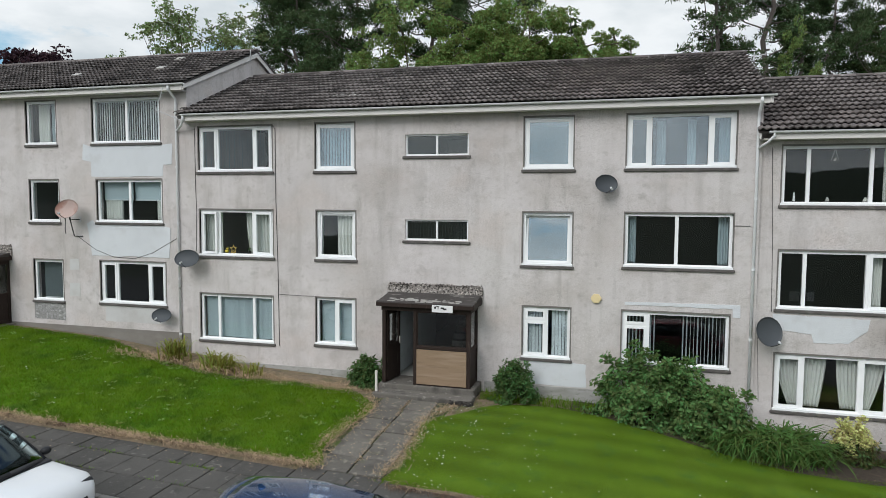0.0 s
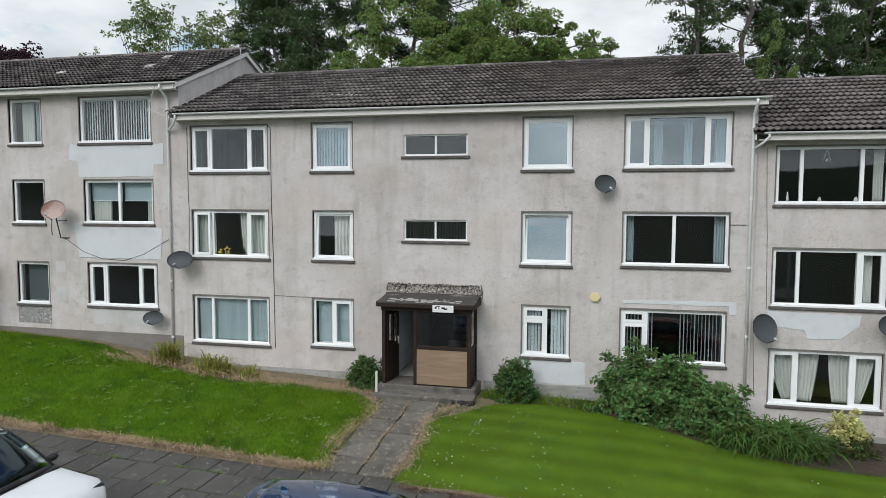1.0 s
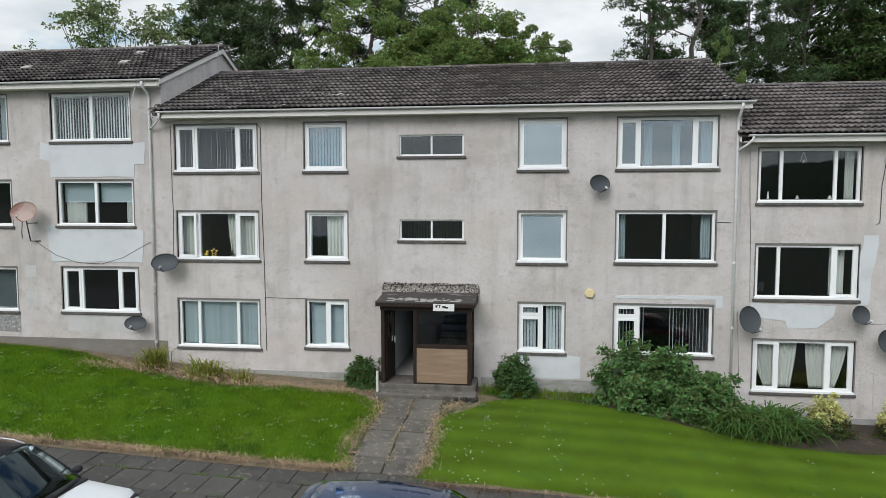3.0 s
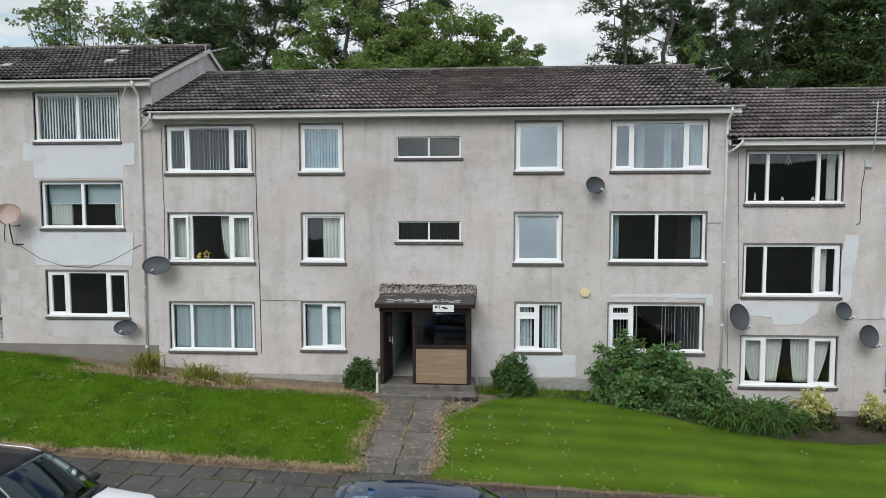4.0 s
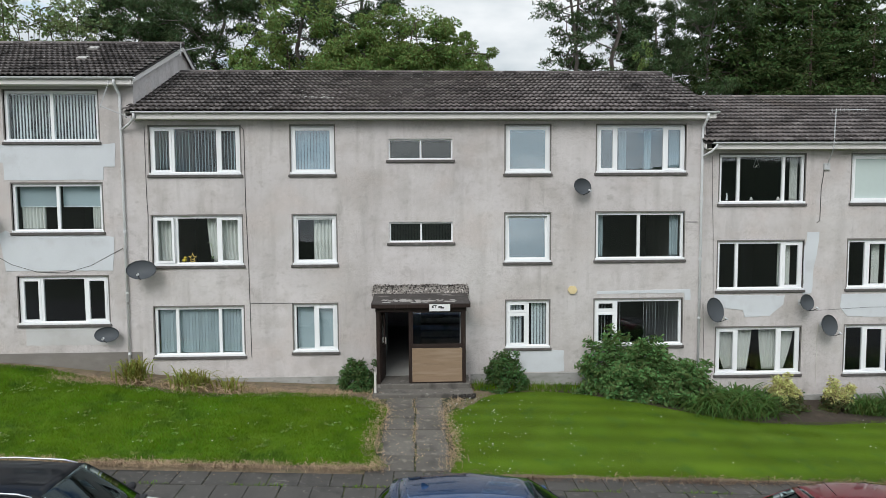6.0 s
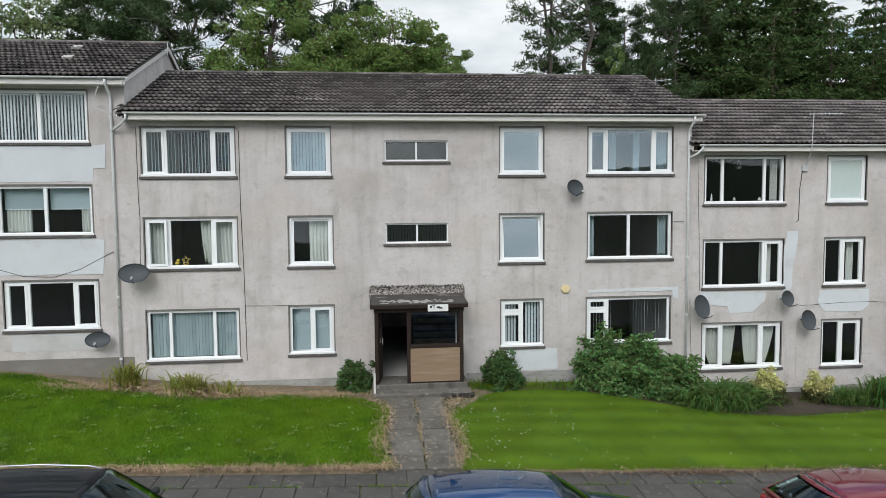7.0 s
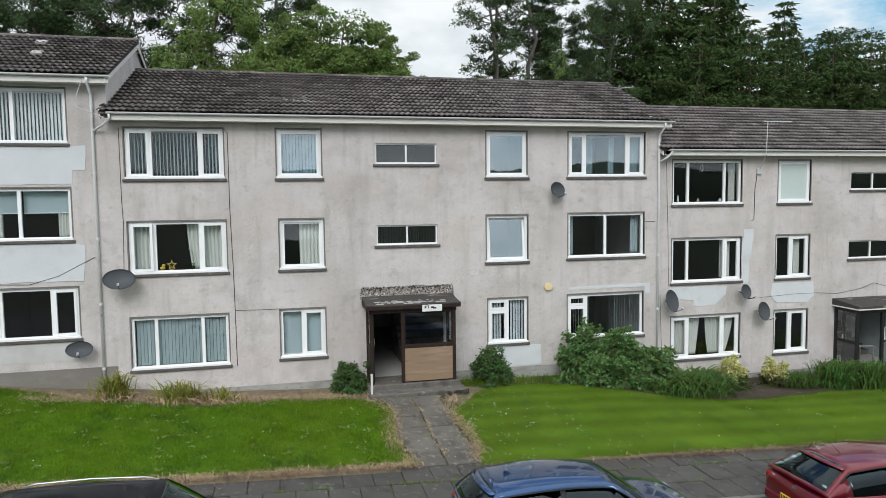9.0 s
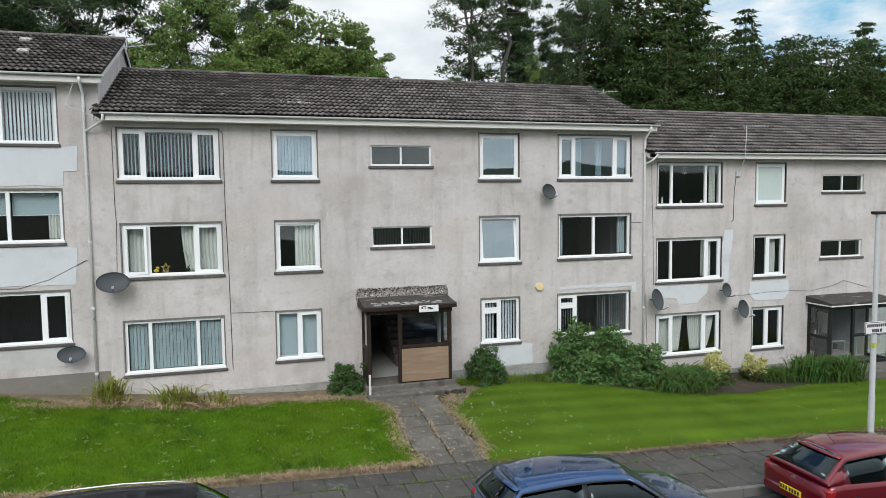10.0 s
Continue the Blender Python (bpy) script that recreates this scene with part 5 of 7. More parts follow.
def on_path(rng):
    y = rng.uniform(12.7, 16.8)
    x = rng.uniform(-6.05, -4.4) if rng.uniform() < 0.4 else (rng.choice((-5.95, -4.5)) + rng.normal(0, 0.1))
    return x, y, z_path(x, y) + 0.022, 0.06


def on_pave(rng):
    x, y = rng.uniform(-21, 12), 12.6 - abs(rng.normal(0, 0.55))
    return x, max(y, 10.3), z_pave(x) + 0.012, 0.0


scatter("litter", 420, on_path, 0.018, M["straw"], 61, "withered leaves and crumbs on the path", "litter")
def on_bed(rng):
    x, y = rng.uniform(4.2, 9.5), rng.uniform(16.1, 18.2)
    return x, y, z_bed(x, y) + 0.008, 0.0


def by_wall(rng):
    x, y = rng.uniform(-3.4, 0.4), rng.uniform(17.6, 18.25)
    return x, y, z_bed(x, y) + 0.008, 0.0


scatter("litter", 420, on_bed, 0.024, M["dead_weed"], 63, "brown leaves and twigs on the bare soil", "litter")
scatter("litter", 160, on_bed, 0.028, M["straw"], 64, "dry leaves on the soil bed", "litter")
scatter("litter", 420, on_pave, 0.015, M["straw"], 62, "dry leaves and crumbs along the pavement", "litter")


def weeds(x0, x1, y, n, seed, label):
    rng = np.random.default_rng(seed)
    x = rng.uniform(x0, x1, n)
    keep = np.array([noise.noise((a * 0.9, seed, 0)) for a in x.tolist()]) > 0.0
    x = x[keep]
    k = len(x)
    root = np.stack([x, y + rng.normal(0, 0.02, k), np.array([z_pave(a) - 0.01 for a in x.tolist()])], 1)
    top = root + np.stack([rng.normal(0, .05, k), rng.normal(0, .05, k), rng.uniform(.02, .08, k)], 1)
    v, f = blades(root, top, 0.012, rng, 0.2, 2)
    return tagged(fast("weeds", v, f, M["grass"], None, label, "stuff"), category="weeds")


weeds(-20, 10, 11.81, 1500, 5, "weeds growing in the pavement joints")
weeds(-12, 10, 10.99, 500, 6, "thin weeds in the outer pavement joint")


def rough_grass(x0, x1, y0, y1, n, h, seed, label):
    rng = np.random.default_rng(seed)
    x, y = rng.uniform(x0, x1, n), rng.uniform(y0, y1, n)
    root = np.stack([x, y, np.array([z_bed(a, b) for a, b in zip(x.tolist(), y.tolist())])], 1)
    ln = h * rng.uniform(0.4, 1.4, n)
    top = root + np.stack([rng.normal(0, 0.45, n) * ln, rng.normal(0, 0.4, n) * ln, ln], 1)
    v, f = blades(root, top, 0.012, rng, 0.3, 3)
    return tagged(fast("rough_grass", v, f, M["grass"], None, label, "stuff"), category="grass")


rough_grass(-3.6, 0.3, 17.45, 18.25, 1500, 0.16, 71, "uncut grass and weeds along the foot of the wall")


def flowers(name, n, xr, yr, inside, seed, label, near=None):
    rng = np.random.default_rng(seed)
    vs, fs = [], []
    k = 0
    while k < n:
        x, y = rng.uniform(*xr), rng.uniform(*yr)
        if near and rng.uniform() > near(x, y):
            continue
        if not inside(x, y):
            k += 0.02
            continue
        z = z_lawn(x, y) + rng.uniform(0.03, 0.07)
        r = rng.uniform(0.010, 0.018)
        b = len(vs)
        vs += [(x + r * math.cos(a), y + r * math.sin(a), z + rng.uniform(0, .006)) for a in (math.pi * q / 3 for q in range(6))]
        fs.append(tuple(range(b, b + 6)))
        k += 1
    return tagged(raw(name, vs, fs, M["daisy"], None, label, "stuff"), category="flowers")


flowers("daisies", 210, (-4.6, 12), (12.5, 17.0), in_right, 41, "white daisies scattered in the mown lawn", lambda x, y: (1.1 * math.exp(-max(0, x + 4.3) * 1.1) + 0.35 * math.exp(-(y - 12.4) * 3.0) * (x < 1)) * (noise.noise((x * 2.1, y * 2.1, 5)) > -0.05) + 0.02)
flowers("daisies", 60, (-20, -6), (12.8, 17.0), in_left, 42, "few white daisies in the long grass")


# ---- fixtures on the walls ----
def patch(b, face, pts, material=None, label="", proud=0.012, name="render_patch"):
    bm = bmesh.new()
    rng = random.Random(len(pts) + int(pts[0][0] * 10))
    ring = []
    for (xa, za), (xb, zb2) in zip(pts, pts[1:] + pts[:1]):
        n = max(1, int(math.hypot(xb - xa, zb2 - za) / 0.18))
        for k in range(n):
            u = k / n
            ring.append((xa + (xb - xa) * u + rng.uniform(-.012, .012), za + (zb2 - za) * u + rng.uniform(-.012, .012)))
    prism(bm, ring, face - proud, face + 0.003, "y")
    return part(name, bm, material or M["patch"], b, label)


def rect(x0, x1, z0, z1):
    return [(x0, z0), (x1, z0), (x1, z1), (x0, z1)]


FR = FACE + 0.10
patch(block_c, FACE, rect(-2.52, -0.86, 0.235, 0.87), label="pale smooth repair panel")
patch(block_c, FACE, [(0.10, 2.53), (2.72, 2.53), (2.72, 2.32), (2.90, 2.32), (2.90, 2.64), (0.10, 2.60)], M["patch"], label="pale cement strip over the window")
patch(block_l, FACE, [(-16.68, 5.92), (-13.95, 5.92), (-13.95, 6.28), (-13.62, 6.30), (-13.60, 6.95), (-13.95, 6.90), (-16.68, 6.90), (-16.98, 6.98), (-17.02, 6.45), (-16.68, 6.40)], label="pale smooth repair panel")
patch(block_l, FACE, [(-16.75, 3.36), (-13.80, 3.36), (-13.72, 4.30), (-14.0, 4.36), (-16.5, 4.36), (-16.70, 4.52), (-16.92, 4.40)], label="white painted repair panel")
patch(block_l, FACE, rect(-19.2, -17.9, 1.15, 1.70), M["aggregate"], "rough exposed aggregate patch", 0.006)
patch(block_l, FACE, rect(-16.3, -13.8, 1.22, 1.72), M["patch_grey"], label="faint grey repair patch", proud=0.005)
patch(block_r, FR, [(6.35, 2.42), (6.62, 2.45), (6.66, 3.2), (6.80, 4.05), (6.80, 4.30), (6.42, 4.28), (6.40, 3.9), (6.35, 3.9)], label="white cement repair beside the window")
patch(block_r, FR, [(3.66, 2.06), (4.55, 1.98), (4.60, 1.76), (5.35, 1.80), (5.75, 2.12), (5.80, 2.40), (3.66, 2.44)], M["patch"], label="pale cement repair below the window")
patch(block_r, FR, [(7.72, 1.75), (9.0, 1.72), (9.25, 1.95), (9.22, 2.42), (7.55, 2.42), (7.50, 2.05)], M["patch"], label="pale cement repair below the window")
patch(block_l, FACE, rect(-17.66, -17.30, 2.86, 3.22), M["patch_grey"], "small square repair patch", 0.006)
patch(block_l, FACE, rect(-17.70, -17.28, 1.98, 2.42), M["patch_grey"], "small rough repair patch", 0.006)


def plinth(b, face, spans, top, bottom, material):
    for xa, xb in spans:
        part("plinth", boxed(xa, xb, face - 0.02, face + 0.004, bottom, top, 0.006), material, b, "grey cement base course")


plinth(block_c, FACE, ((-13.04, -6.42), (-3.62, 3.24)), 0.20, -1.4, M["plinth_pale"])
plinth(block_l, FACE, ((-20.2, -13.06),), 1.0, -0.6, M["plinth"])
plinth(block_r, FR, ((3.26, 10.1), (12.95, 19.5)), -0.62, -2.2, M["plinth_pale"])


def downpipe(b, x, face, z_top, z_bot, gutter_y):
    bm = bmesh.new()
    y = face - 0.06
    tube(bm, [(x, gutter_y, z_top), (x, gutter_y, z_top - 0.10), (x, y - 0.02, z_top - 0.34), (x, y, z_top - 0.45), (x, y, z_bot)], 0.036, 10)
    p = part("downpipe", bm, M["gutter"], b, "pale plastic downpipe", smooth=True)
    z = z_top - 0.7
    while z > z_bot + 0.2:
        part("bracket", tubed([(x, y, z), (x, y, z + 0.06)], 0.046, 10), M["gutter"], p)
        z -= 1.75
    return p


downpipe(block_l, -13.40, FACE, 8.63, 0.35, FACE - 0.41)
downpipe(block_c, 3.14, FACE, 7.71, -0.40, FACE - 0.41)
# short elbows that lead the stepped gutters into the pipes
part("elbow", tubed([(-12.90, FACE - 0.41, 7.72), (-12.90, FACE - 0.40, 7.60), (-13.10, FACE - 0.22, 7.46), (-13.38, FACE - 0.07, 7.30)], 0.034, 8), M["gutter"], block_c, "plastic gutter elbow", True)
part("elbow", tubed([(3.46, FR - 0.41, 6.92), (3.46, FR - 0.40, 6.80), (3.34, FACE - 0.24, 6.66), (3.16, FACE - 0.07, 6.52)], 0.034, 8), M["gutter"], block_r, "plastic gutter elbow", True)


def cable(pts, r=0.009, label="thin black cable clipped to the wall", name="cable"):
    ob = part(name, tubed(pts, r, 5), M["cable"], None, label)
    return tagged(ob, category="cable")


wy = FACE - 0.012
cable([(-10.10, wy, 7.40), (-10.02, wy, 7.3), (-10.02, wy, 5.2), (-9.98, wy, 3.4), (-9.97, wy, 2.36), (-9.96, wy, 0.8)])
cable([(-9.96, wy, 2.37), (-9.2, wy, 2.355), (-8.72, wy, 2.36)], 0.006)
cable([(-12.78, wy, 7.40), (-12.78, wy, 5.5), (-12.76, wy, 4.9), (-12.80, wy, 3.6)], 0.007)
cable([(2.68, wy, 4.62), (3.05, wy, 4.62)], 0.008)
cable([(-17.30, wy, 3.98), (-16.6, wy, 3.55), (-15.9, wy, 3.33), (-15.1, wy, 3.30), (-14.4, wy, 3.50), (-13.5, wy, 3.98)], 0.008, "slack black cable strung across the wall")
ry = FR - 0.012
cable([(6.40, ry - 0.3, 1.98), (7.4, ry, 1.97), (8.4, ry, 2.02), (9.4, ry, 2.02), (10.2, ry, 1.96), (11.2, ry, 2.1), (11.75, ry, 2.28), (12.8, ry, 2.0)], 0.006, "black cable running over the entrance")
cable([(3.32, ry, 2.2), (3.34, ry, 1.6), (3.40, ry, 0.2)], 0.006)
# Vertical crack in the render, drawn as a thin dark tube.
cable([(3.50, ry, 6.55), (3.54, ry, 5.2), (3.58, ry, 4.3), (3.62, ry, 2.5)], 0.006, "thin dark crack line down the wall")
cable([(6.87, ry, 6.22), (6.85, ry, 5.95), (6.80, ry, 5.6), (6.79, ry, 4.62), (6.70, ry, 4.57)], 0.010)
tagged(part("cable", tubed([(6.84, ry, 1.55), (6.83, ry, 1.2), (6.83, ry, -0.4)], 0.009, 5), M["post_white"], None, "pale cable clipped down the wall"), category="cable")


def dish(x, y, z, wx, wz2, yaw, pitch, material, label, face, arm_side=1, drop=0.0):
    """Satellite dish: shallow bowl, feed arm with its LNB, bracket back to the wall."""
    d = empty("satellite_dish", (x, y, z), label, "satellite dish", "satellite dishes")
    turn = Euler((radians(pitch), 0, radians(yaw))).to_matrix().to_4x4()
    bm = bmesh.new()
    rings, n = 6, 24
    for side, off in ((0, 0.0), (1, 0.012)):
        grid = []
        for r in range(rings + 1):
            u = r / rings
            grid.append([bm.verts.new(turn @ Vector((wx / 2 * u * math.cos(a), -0.085 * u * u + 0.06 + off, wz2 / 2 * u * math.sin(a)))) for a in (2 * math.pi * k / n for k in range(n))])
        for a, b in zip(grid, grid[1:]):
            for k in range(n):
                q = (a[k], a[(k + 1) % n], b[(k + 1) % n], b[k])
                if len(set(q)) == 4:
                    bm.faces.new(q if side else q[::-1])
        if side == 0:
            rim = grid[-1]
        else:
            for k in range(n):
                bm.faces.new((rim[k], rim[(k + 1) % n], grid[-1][(k + 1) % n], grid[-1][k]))
    bmesh.ops.remove_doubles(bm, verts=bm.verts, dist=0.0005)
    part("reflector", bm, material, d, smooth=True)
    tip = turn @ Vector((0, -0.36, -wz2 * 0.42))
    low = turn @ Vector((0, 0.02, -wz2 * 0.5))
    arm = part("feed_arm", tubed([low, (low + tip) / 2 + Vector((0, 0, -0.02)), tip], 0.010, 6), M["cable"], d)
    part("receiver", tubed([tip + Vector((0, 0, -0.03)), tip + turn.to_3x3() @ Vector((0, 0.09, 0.03))], 0.028, 8), M["galv"], arm, "small grey receiver head")
    back = turn @ Vector((0, 0.09, 0))
    wall = Vector((back.x + 0.04 * arm_side, face - y, -0.05 + drop))
    part("bracket", tubed([back, (back.x, back.y + 0.03, wall.z), wall], 0.016, 6), M["cable"], d)
    part("wall_plate", boxed(wall.x - 0.05, wall.x + 0.05, wall.y - 0.012, wall.y + 0.002, wall.z - 0.08, wall.z + 0.08), M["galv"], d)
    return d


dish(-12.84, 17.93, 3.40, 0.80, 0.56, 8, -24, M["dish"], "large dark grey satellite dish on the wall corner", FACE)
dish(-13.92, 18.08, 1.56, 0.66, 0.44, 8, -24, M["dish"], "grey satellite dish low on the wall", FACE)
dish(-0.43, 18.05, 5.66, 0.60, 0.48, 24, -14, M["dish"], "small dark grey satellite dish between windows", FACE)
dish(3.51, 18.05, 2.06, 0.74, 0.72, 30, -16, M["dish"], "grey satellite dish beside the downpipe", FR)
dish(6.26, 18.08, 2.24, 0.56, 0.48, 22, -14, M["dish"], "small grey satellite dish above the window", FR)
dish(6.94, 18.05, 1.56, 0.68, 0.62, 22, -14, M["dish"], "grey satellite dish beside the window", FR)
dish(-17.22, 17.85, 4.88, 0.80, 0.64, 8, -22, M["dish_rust"], "faded pinkish rusty satellite dish on a bent pole", FACE, 1, -0.3)
rp = tagged(part("bent_pole", tubed([(-17.24, 17.95, 4.82), (-17.34, 18.1, 4.5), (-17.40, 18.3, 3.98), (-17.1, FACE - 0.01, 3.98)], 0.018, 6), M["cable"], None, "bent rusty steel pole hanging from the dish"), category="pole")
tagged(part("loose_receiver", tubed([(-17.24, 17.80, 4.62), (-17.36, 17.9, 4.25), (-17.34, 17.9, 4.08)], 0.013, 6), M["cable"], None, "dangling feed arm of the rusty dish"), category="feed arm")

alarm = empty("alarm_box", (-0.63, FACE, 2.66), "faded yellow hexagonal alarm box", "alarm box")
bm = bmesh.new()
prism(bm, [(0.145 * math.cos(a), 0.135 * math.sin(a)) for a in (math.pi * k / 3 for k in range(6))], -0.085, -0.01, "y")
bmesh.ops.bevel(bm, geom=[e for e in bm.edges], offset=0.012, segments=2, affect="EDGES")
part("cover", bm, M["alarm"], alarm)
part("back_plate", boxed(-0.1, 0.1, -0.012, 0.002, -0.1, 0.1), M["galv"], alarm)

def yagi(name, base, points, boom, n, el, axis, label):
    """A mast or arm, a boom and its cross rods."""
    a = empty(name, base, label, "aerial")
    b = Vector(base)
    part("mast", tubed([Vector(p) - b for p in points], 0.014, 6), M["galv"], a)
    p0, p1 = Vector(boom[0]) - b, Vector(boom[1]) - b
    bo = part("boom", tubed([p0, p1], 0.010, 6), M["galv"], a)
    ax = Vector(axis).normalized()
    for k in range(n):
        c = p0 + (p1 - p0) * ((k + 0.3) / n)
        h = el * (1 - 0.35 * k / n)
        part("rod", tubed([c - ax * h, c + ax * h], 0.004, 4), M["galv"], bo)
    return a


yagi("tv_aerial", (-12.95, 17.95, 7.55), [(-12.95, 18.3, 7.50), (-12.95, 17.95, 7.58), (-13.72, 17.80, 7.90)], ((-13.74, 17.80, 7.82), (-13.46, 17.80, 8.56)), 8, 0.11, (1, 0.2, -0.3), "grey television aerial leaning off the gutter end")
yagi("tv_aerial", (-12.78, 21.6, 10.05), [(-13.05, 21.6, 10.0), (-12.80, 21.6, 10.05), (-12.78, 21.6, 10.45)], ((-12.90, 21.5, 10.15), (-11.9, 21.2, 10.25)), 7, 0.2, (0.3, 1, 0), "small television aerial on the gable wall")
yagi("tv_aerial", (3.5, 21.6, 9.2), [(3.25, 21.6, 9.1), (3.5, 21.6, 9.1), (3.5, 21.6, 9.5)], ((3.40, 21.6, 9.38), (3.95, 21.3, 9.40)), 5, 0.08, (0, 0.2, 1), "television aerial on the gable end")
yagi("tv_aerial", (6.95, FR - 0.06, 6.25), [(6.92, FR - 0.02, 6.15), (6.94, FR - 0.10, 6.35), (6.85, FR - 0.46, 6.72), (6.87, FR - 0.48, 7.84)], ((6.72, FR - 0.48, 7.80), (7.9, FR - 0.35, 7.84)), 9, 0.07, (0, 0.2, 1), "television aerial on a wall mast")
part("junction_box", boxed(6.84, 7.02, FR - 0.07, FR + 0.002, 6.12, 6.32, 0.01), M["galv"], block_r)


# roof vents and stray bits on the upper roof
def roof_vent(x, s, up):
    ang = math.atan((9.63 - 7.77) / 4.33)
    y, z = FACE - 0.38 + s * math.cos(ang), 7.77 + up + s * math.sin(ang)
    bm = bmesh.new()
    prism(bm, [(-0.13, 0.02), (0.16, 0.02), (0.16, 0.05), (0.10, 0.085), (-0.13, 0.07)], -0.14, 0.14)
    bm.transform(Matrix.Translation((x, y - 0.03, z + 0.03)) @ Matrix.Rotation(ang, 4, "X"))
    tagged(part("roof_vent", bm, M["lead"], None, "pale plastic tile vent in the roof"), category="roof vent")


roof_vent(-15.4, 3.6, UP_L)
roof_vent(-15.1, 2.1, UP_L)
roof_vent(-18.2, 1.7, UP_L)


# ---- entrance porches ----
def porch(x0, x1, floor, label, boarded, face, timber):
    """Timber porch: posts, header, glazed sides, canopy with felt roof."""
    p = empty("porch", ((x0 + x1) / 2, face, floor), label, "porch", "entrance porches")
    o = Vector(p.location)

    def add(name, bm, material, lab="", parent=None):
        bm.transform(Matrix.Translation(-o))
        return part(name, bm, material, parent or p, lab)
    yf = 17.45
    zt = floor + 2.02
    xm = x0 + (x1 - x0) * 0.378
    for xa in (x0, xm - 0.045, x1 - 0.10):
        add("post", boxed(xa, xa + (0.10 if xa != xm - 0.045 else 0.09), yf, yf + 0.10, floor, zt, 0.008), timber)
    for xa in (x0 + 0.0, x1 - 0.08):
        add("wall_post", boxed(xa, xa + 0.08, face - 0.09, face - 0.004, floor, zt, 0.008), timber)
    add("header", boxed(x0 - 0.02, x1 + 0.02, yf - 0.01, yf + 0.11, zt, zt + 0.14, 0.008), timber)
    for xa in (x0, x1 - 0.08):
        add("side_header", boxed(xa, xa + 0.08, yf + 0.11, face - 0.004, zt, zt + 0.14, 0.006), timber)
        add("side_rail", boxed(xa + 0.01, xa + 0.07, yf + 0.10, face - 0.09, floor + 0.95, floor + 1.05, 0.006), timber)
        add("side_rail", boxed(xa + 0.01, xa + 0.07, yf + 0.10, face - 0.09, floor, floor + 0.12, 0.006), timber)
        pn = add("side_pane", boxed(xa + 0.036, xa + 0.042, yf + 0.10, face - 0.09, floor + 1.05, zt), M["glass"])
        pn.visible_shadow = False
        if boarded:
            add("side_panel", boxed(xa + 0.03, xa + 0.05, yf + 0.10, face - 0.09, floor + 0.12, floor + 0.95), timber)
        else:
            pn = add("side_pane", boxed(xa + 0.036, xa + 0.042, yf + 0.10, face - 0.09, floor + 0.12, floor + 0.95), M["glass"])
            pn.visible_shadow = False
    add("rail", boxed(xm + 0.045, x1 - 0.10, yf + 0.01, yf + 0.09, floor + 1.0, floor + 1.08, 0.006), timber)
    pn = add("pane", boxed(xm + 0.045, x1 - 0.10, yf + 0.04, yf + 0.046, floor + 1.08, zt), M["glass"], "cracked dusty glass" if boarded else "")
    pn.visible_shadow = False
    add("bead", wall_mesh(xm + 0.045, x1 - 0.10, floor + 1.08, zt, yf + 0.02, yf + 0.038, [(xm + 0.075, x1 - 0.13, floor + 1.11, zt - 0.03)]), timber)
    if boarded:
        add("board", boxed(xm + 0.05, x1 - 0.105, yf - 0.008, yf + 0.02, floor + 0.04, floor + 0.99, 0.004), M["ply"], "bare plywood sheet")
        add("bottom_rail", boxed(xm + 0.045, x1 - 0.10, yf + 0.02, yf + 0.09, floor, floor + 0.1, 0.006), timber)
    else:
        pn = add("pane", boxed(xm + 0.045, x1 - 0.10, yf + 0.04, yf + 0.046, floor + 0.1, floor + 1.0), M["glass"])
        pn.visible_shadow = False
        add("bottom_rail", boxed(xm + 0.045, x1 - 0.10, yf + 0.01, yf + 0.09, floor, floor + 0.1, 0.006), timber)
    # canopy
    ov = 0.10
    bm = bmesh.new()
    prism(bm, [(yf - 0.14, zt + 0.14), (face - 0.004, zt + 0.14), (face - 0.004, zt + 0.40), (yf - 0.14, zt + 0.26)], x0 - ov, x1 + ov)
    add("canopy", bm, M["felt"], "weathered felt canopy roof")
    if boarded:
        add("canopy_fascia", boxed(x0 - ov - 0.015, x1 + ov + 0.015, yf - 0.165, yf - 0.14, zt + 0.13, zt + 0.235, 0.005), timber, "peeling dark fascia board")
    else:
        add("canopy_fascia", boxed(x0 - ov - 0.015, x1 + ov + 0.015, yf - 0.16, yf - 0.14, zt + 0.135, zt + 0.175, 0.004), M["fascia"], "thin white canopy edge")
    for xa in (x0 - ov - 0.02, x1 + ov):
        add("canopy_side", boxed(xa, xa + 0.02, yf - 0.14, face - 0.004, zt + 0.135, zt + (0.27 if boarded else 0.175), 0.004), timber if boarded else M["fascia"])
    if boarded:
        rng = random.Random(5)
        # rough cement flashing with a ragged top
        bm = bmesh.new()
        xs2 = spread(x0 - ov - 0.05, x1 + ov + 0.05, 60)
        ring = [(x, zt + 0.66 + rng.uniform(-0.03, 0.02) - (0.10 if i in (0, 59) else 0)) for i, x in enumerate(xs2)]
        prism(bm, [(xs2[0], zt + 0.30)] + ring + [(xs2[-1], zt + 0.30)], face - 0.07, face - 0.003, "y")
        for v in bm.verts:
            if v.co.z > zt + 0.4 and v.co.y < face - 0.05:
                v.co.y += rng.uniform(0.0, 0.05)
        add("upstand", bm, M["pebble"], "crumbling pebble-dashed upstand")
        bm = bmesh.new()
        for k in range(46):
            xa = x0 + 0.2 + rng.uniform(0, x1 - x0 - 0.5)
            u = rng.uniform(0.05, 0.42)
            yc, ww = yf - 0.14 + u * 0.9, rng.uniform(0.03, 0.14)
            pts = [(xa + ww * rng.uniform(0.5, 1.1) * math.cos(a), yc + 0.4 * ww * rng.uniform(0.4, 1.1) * math.sin(a)) for a in (0.7 * q for q in range(9))]
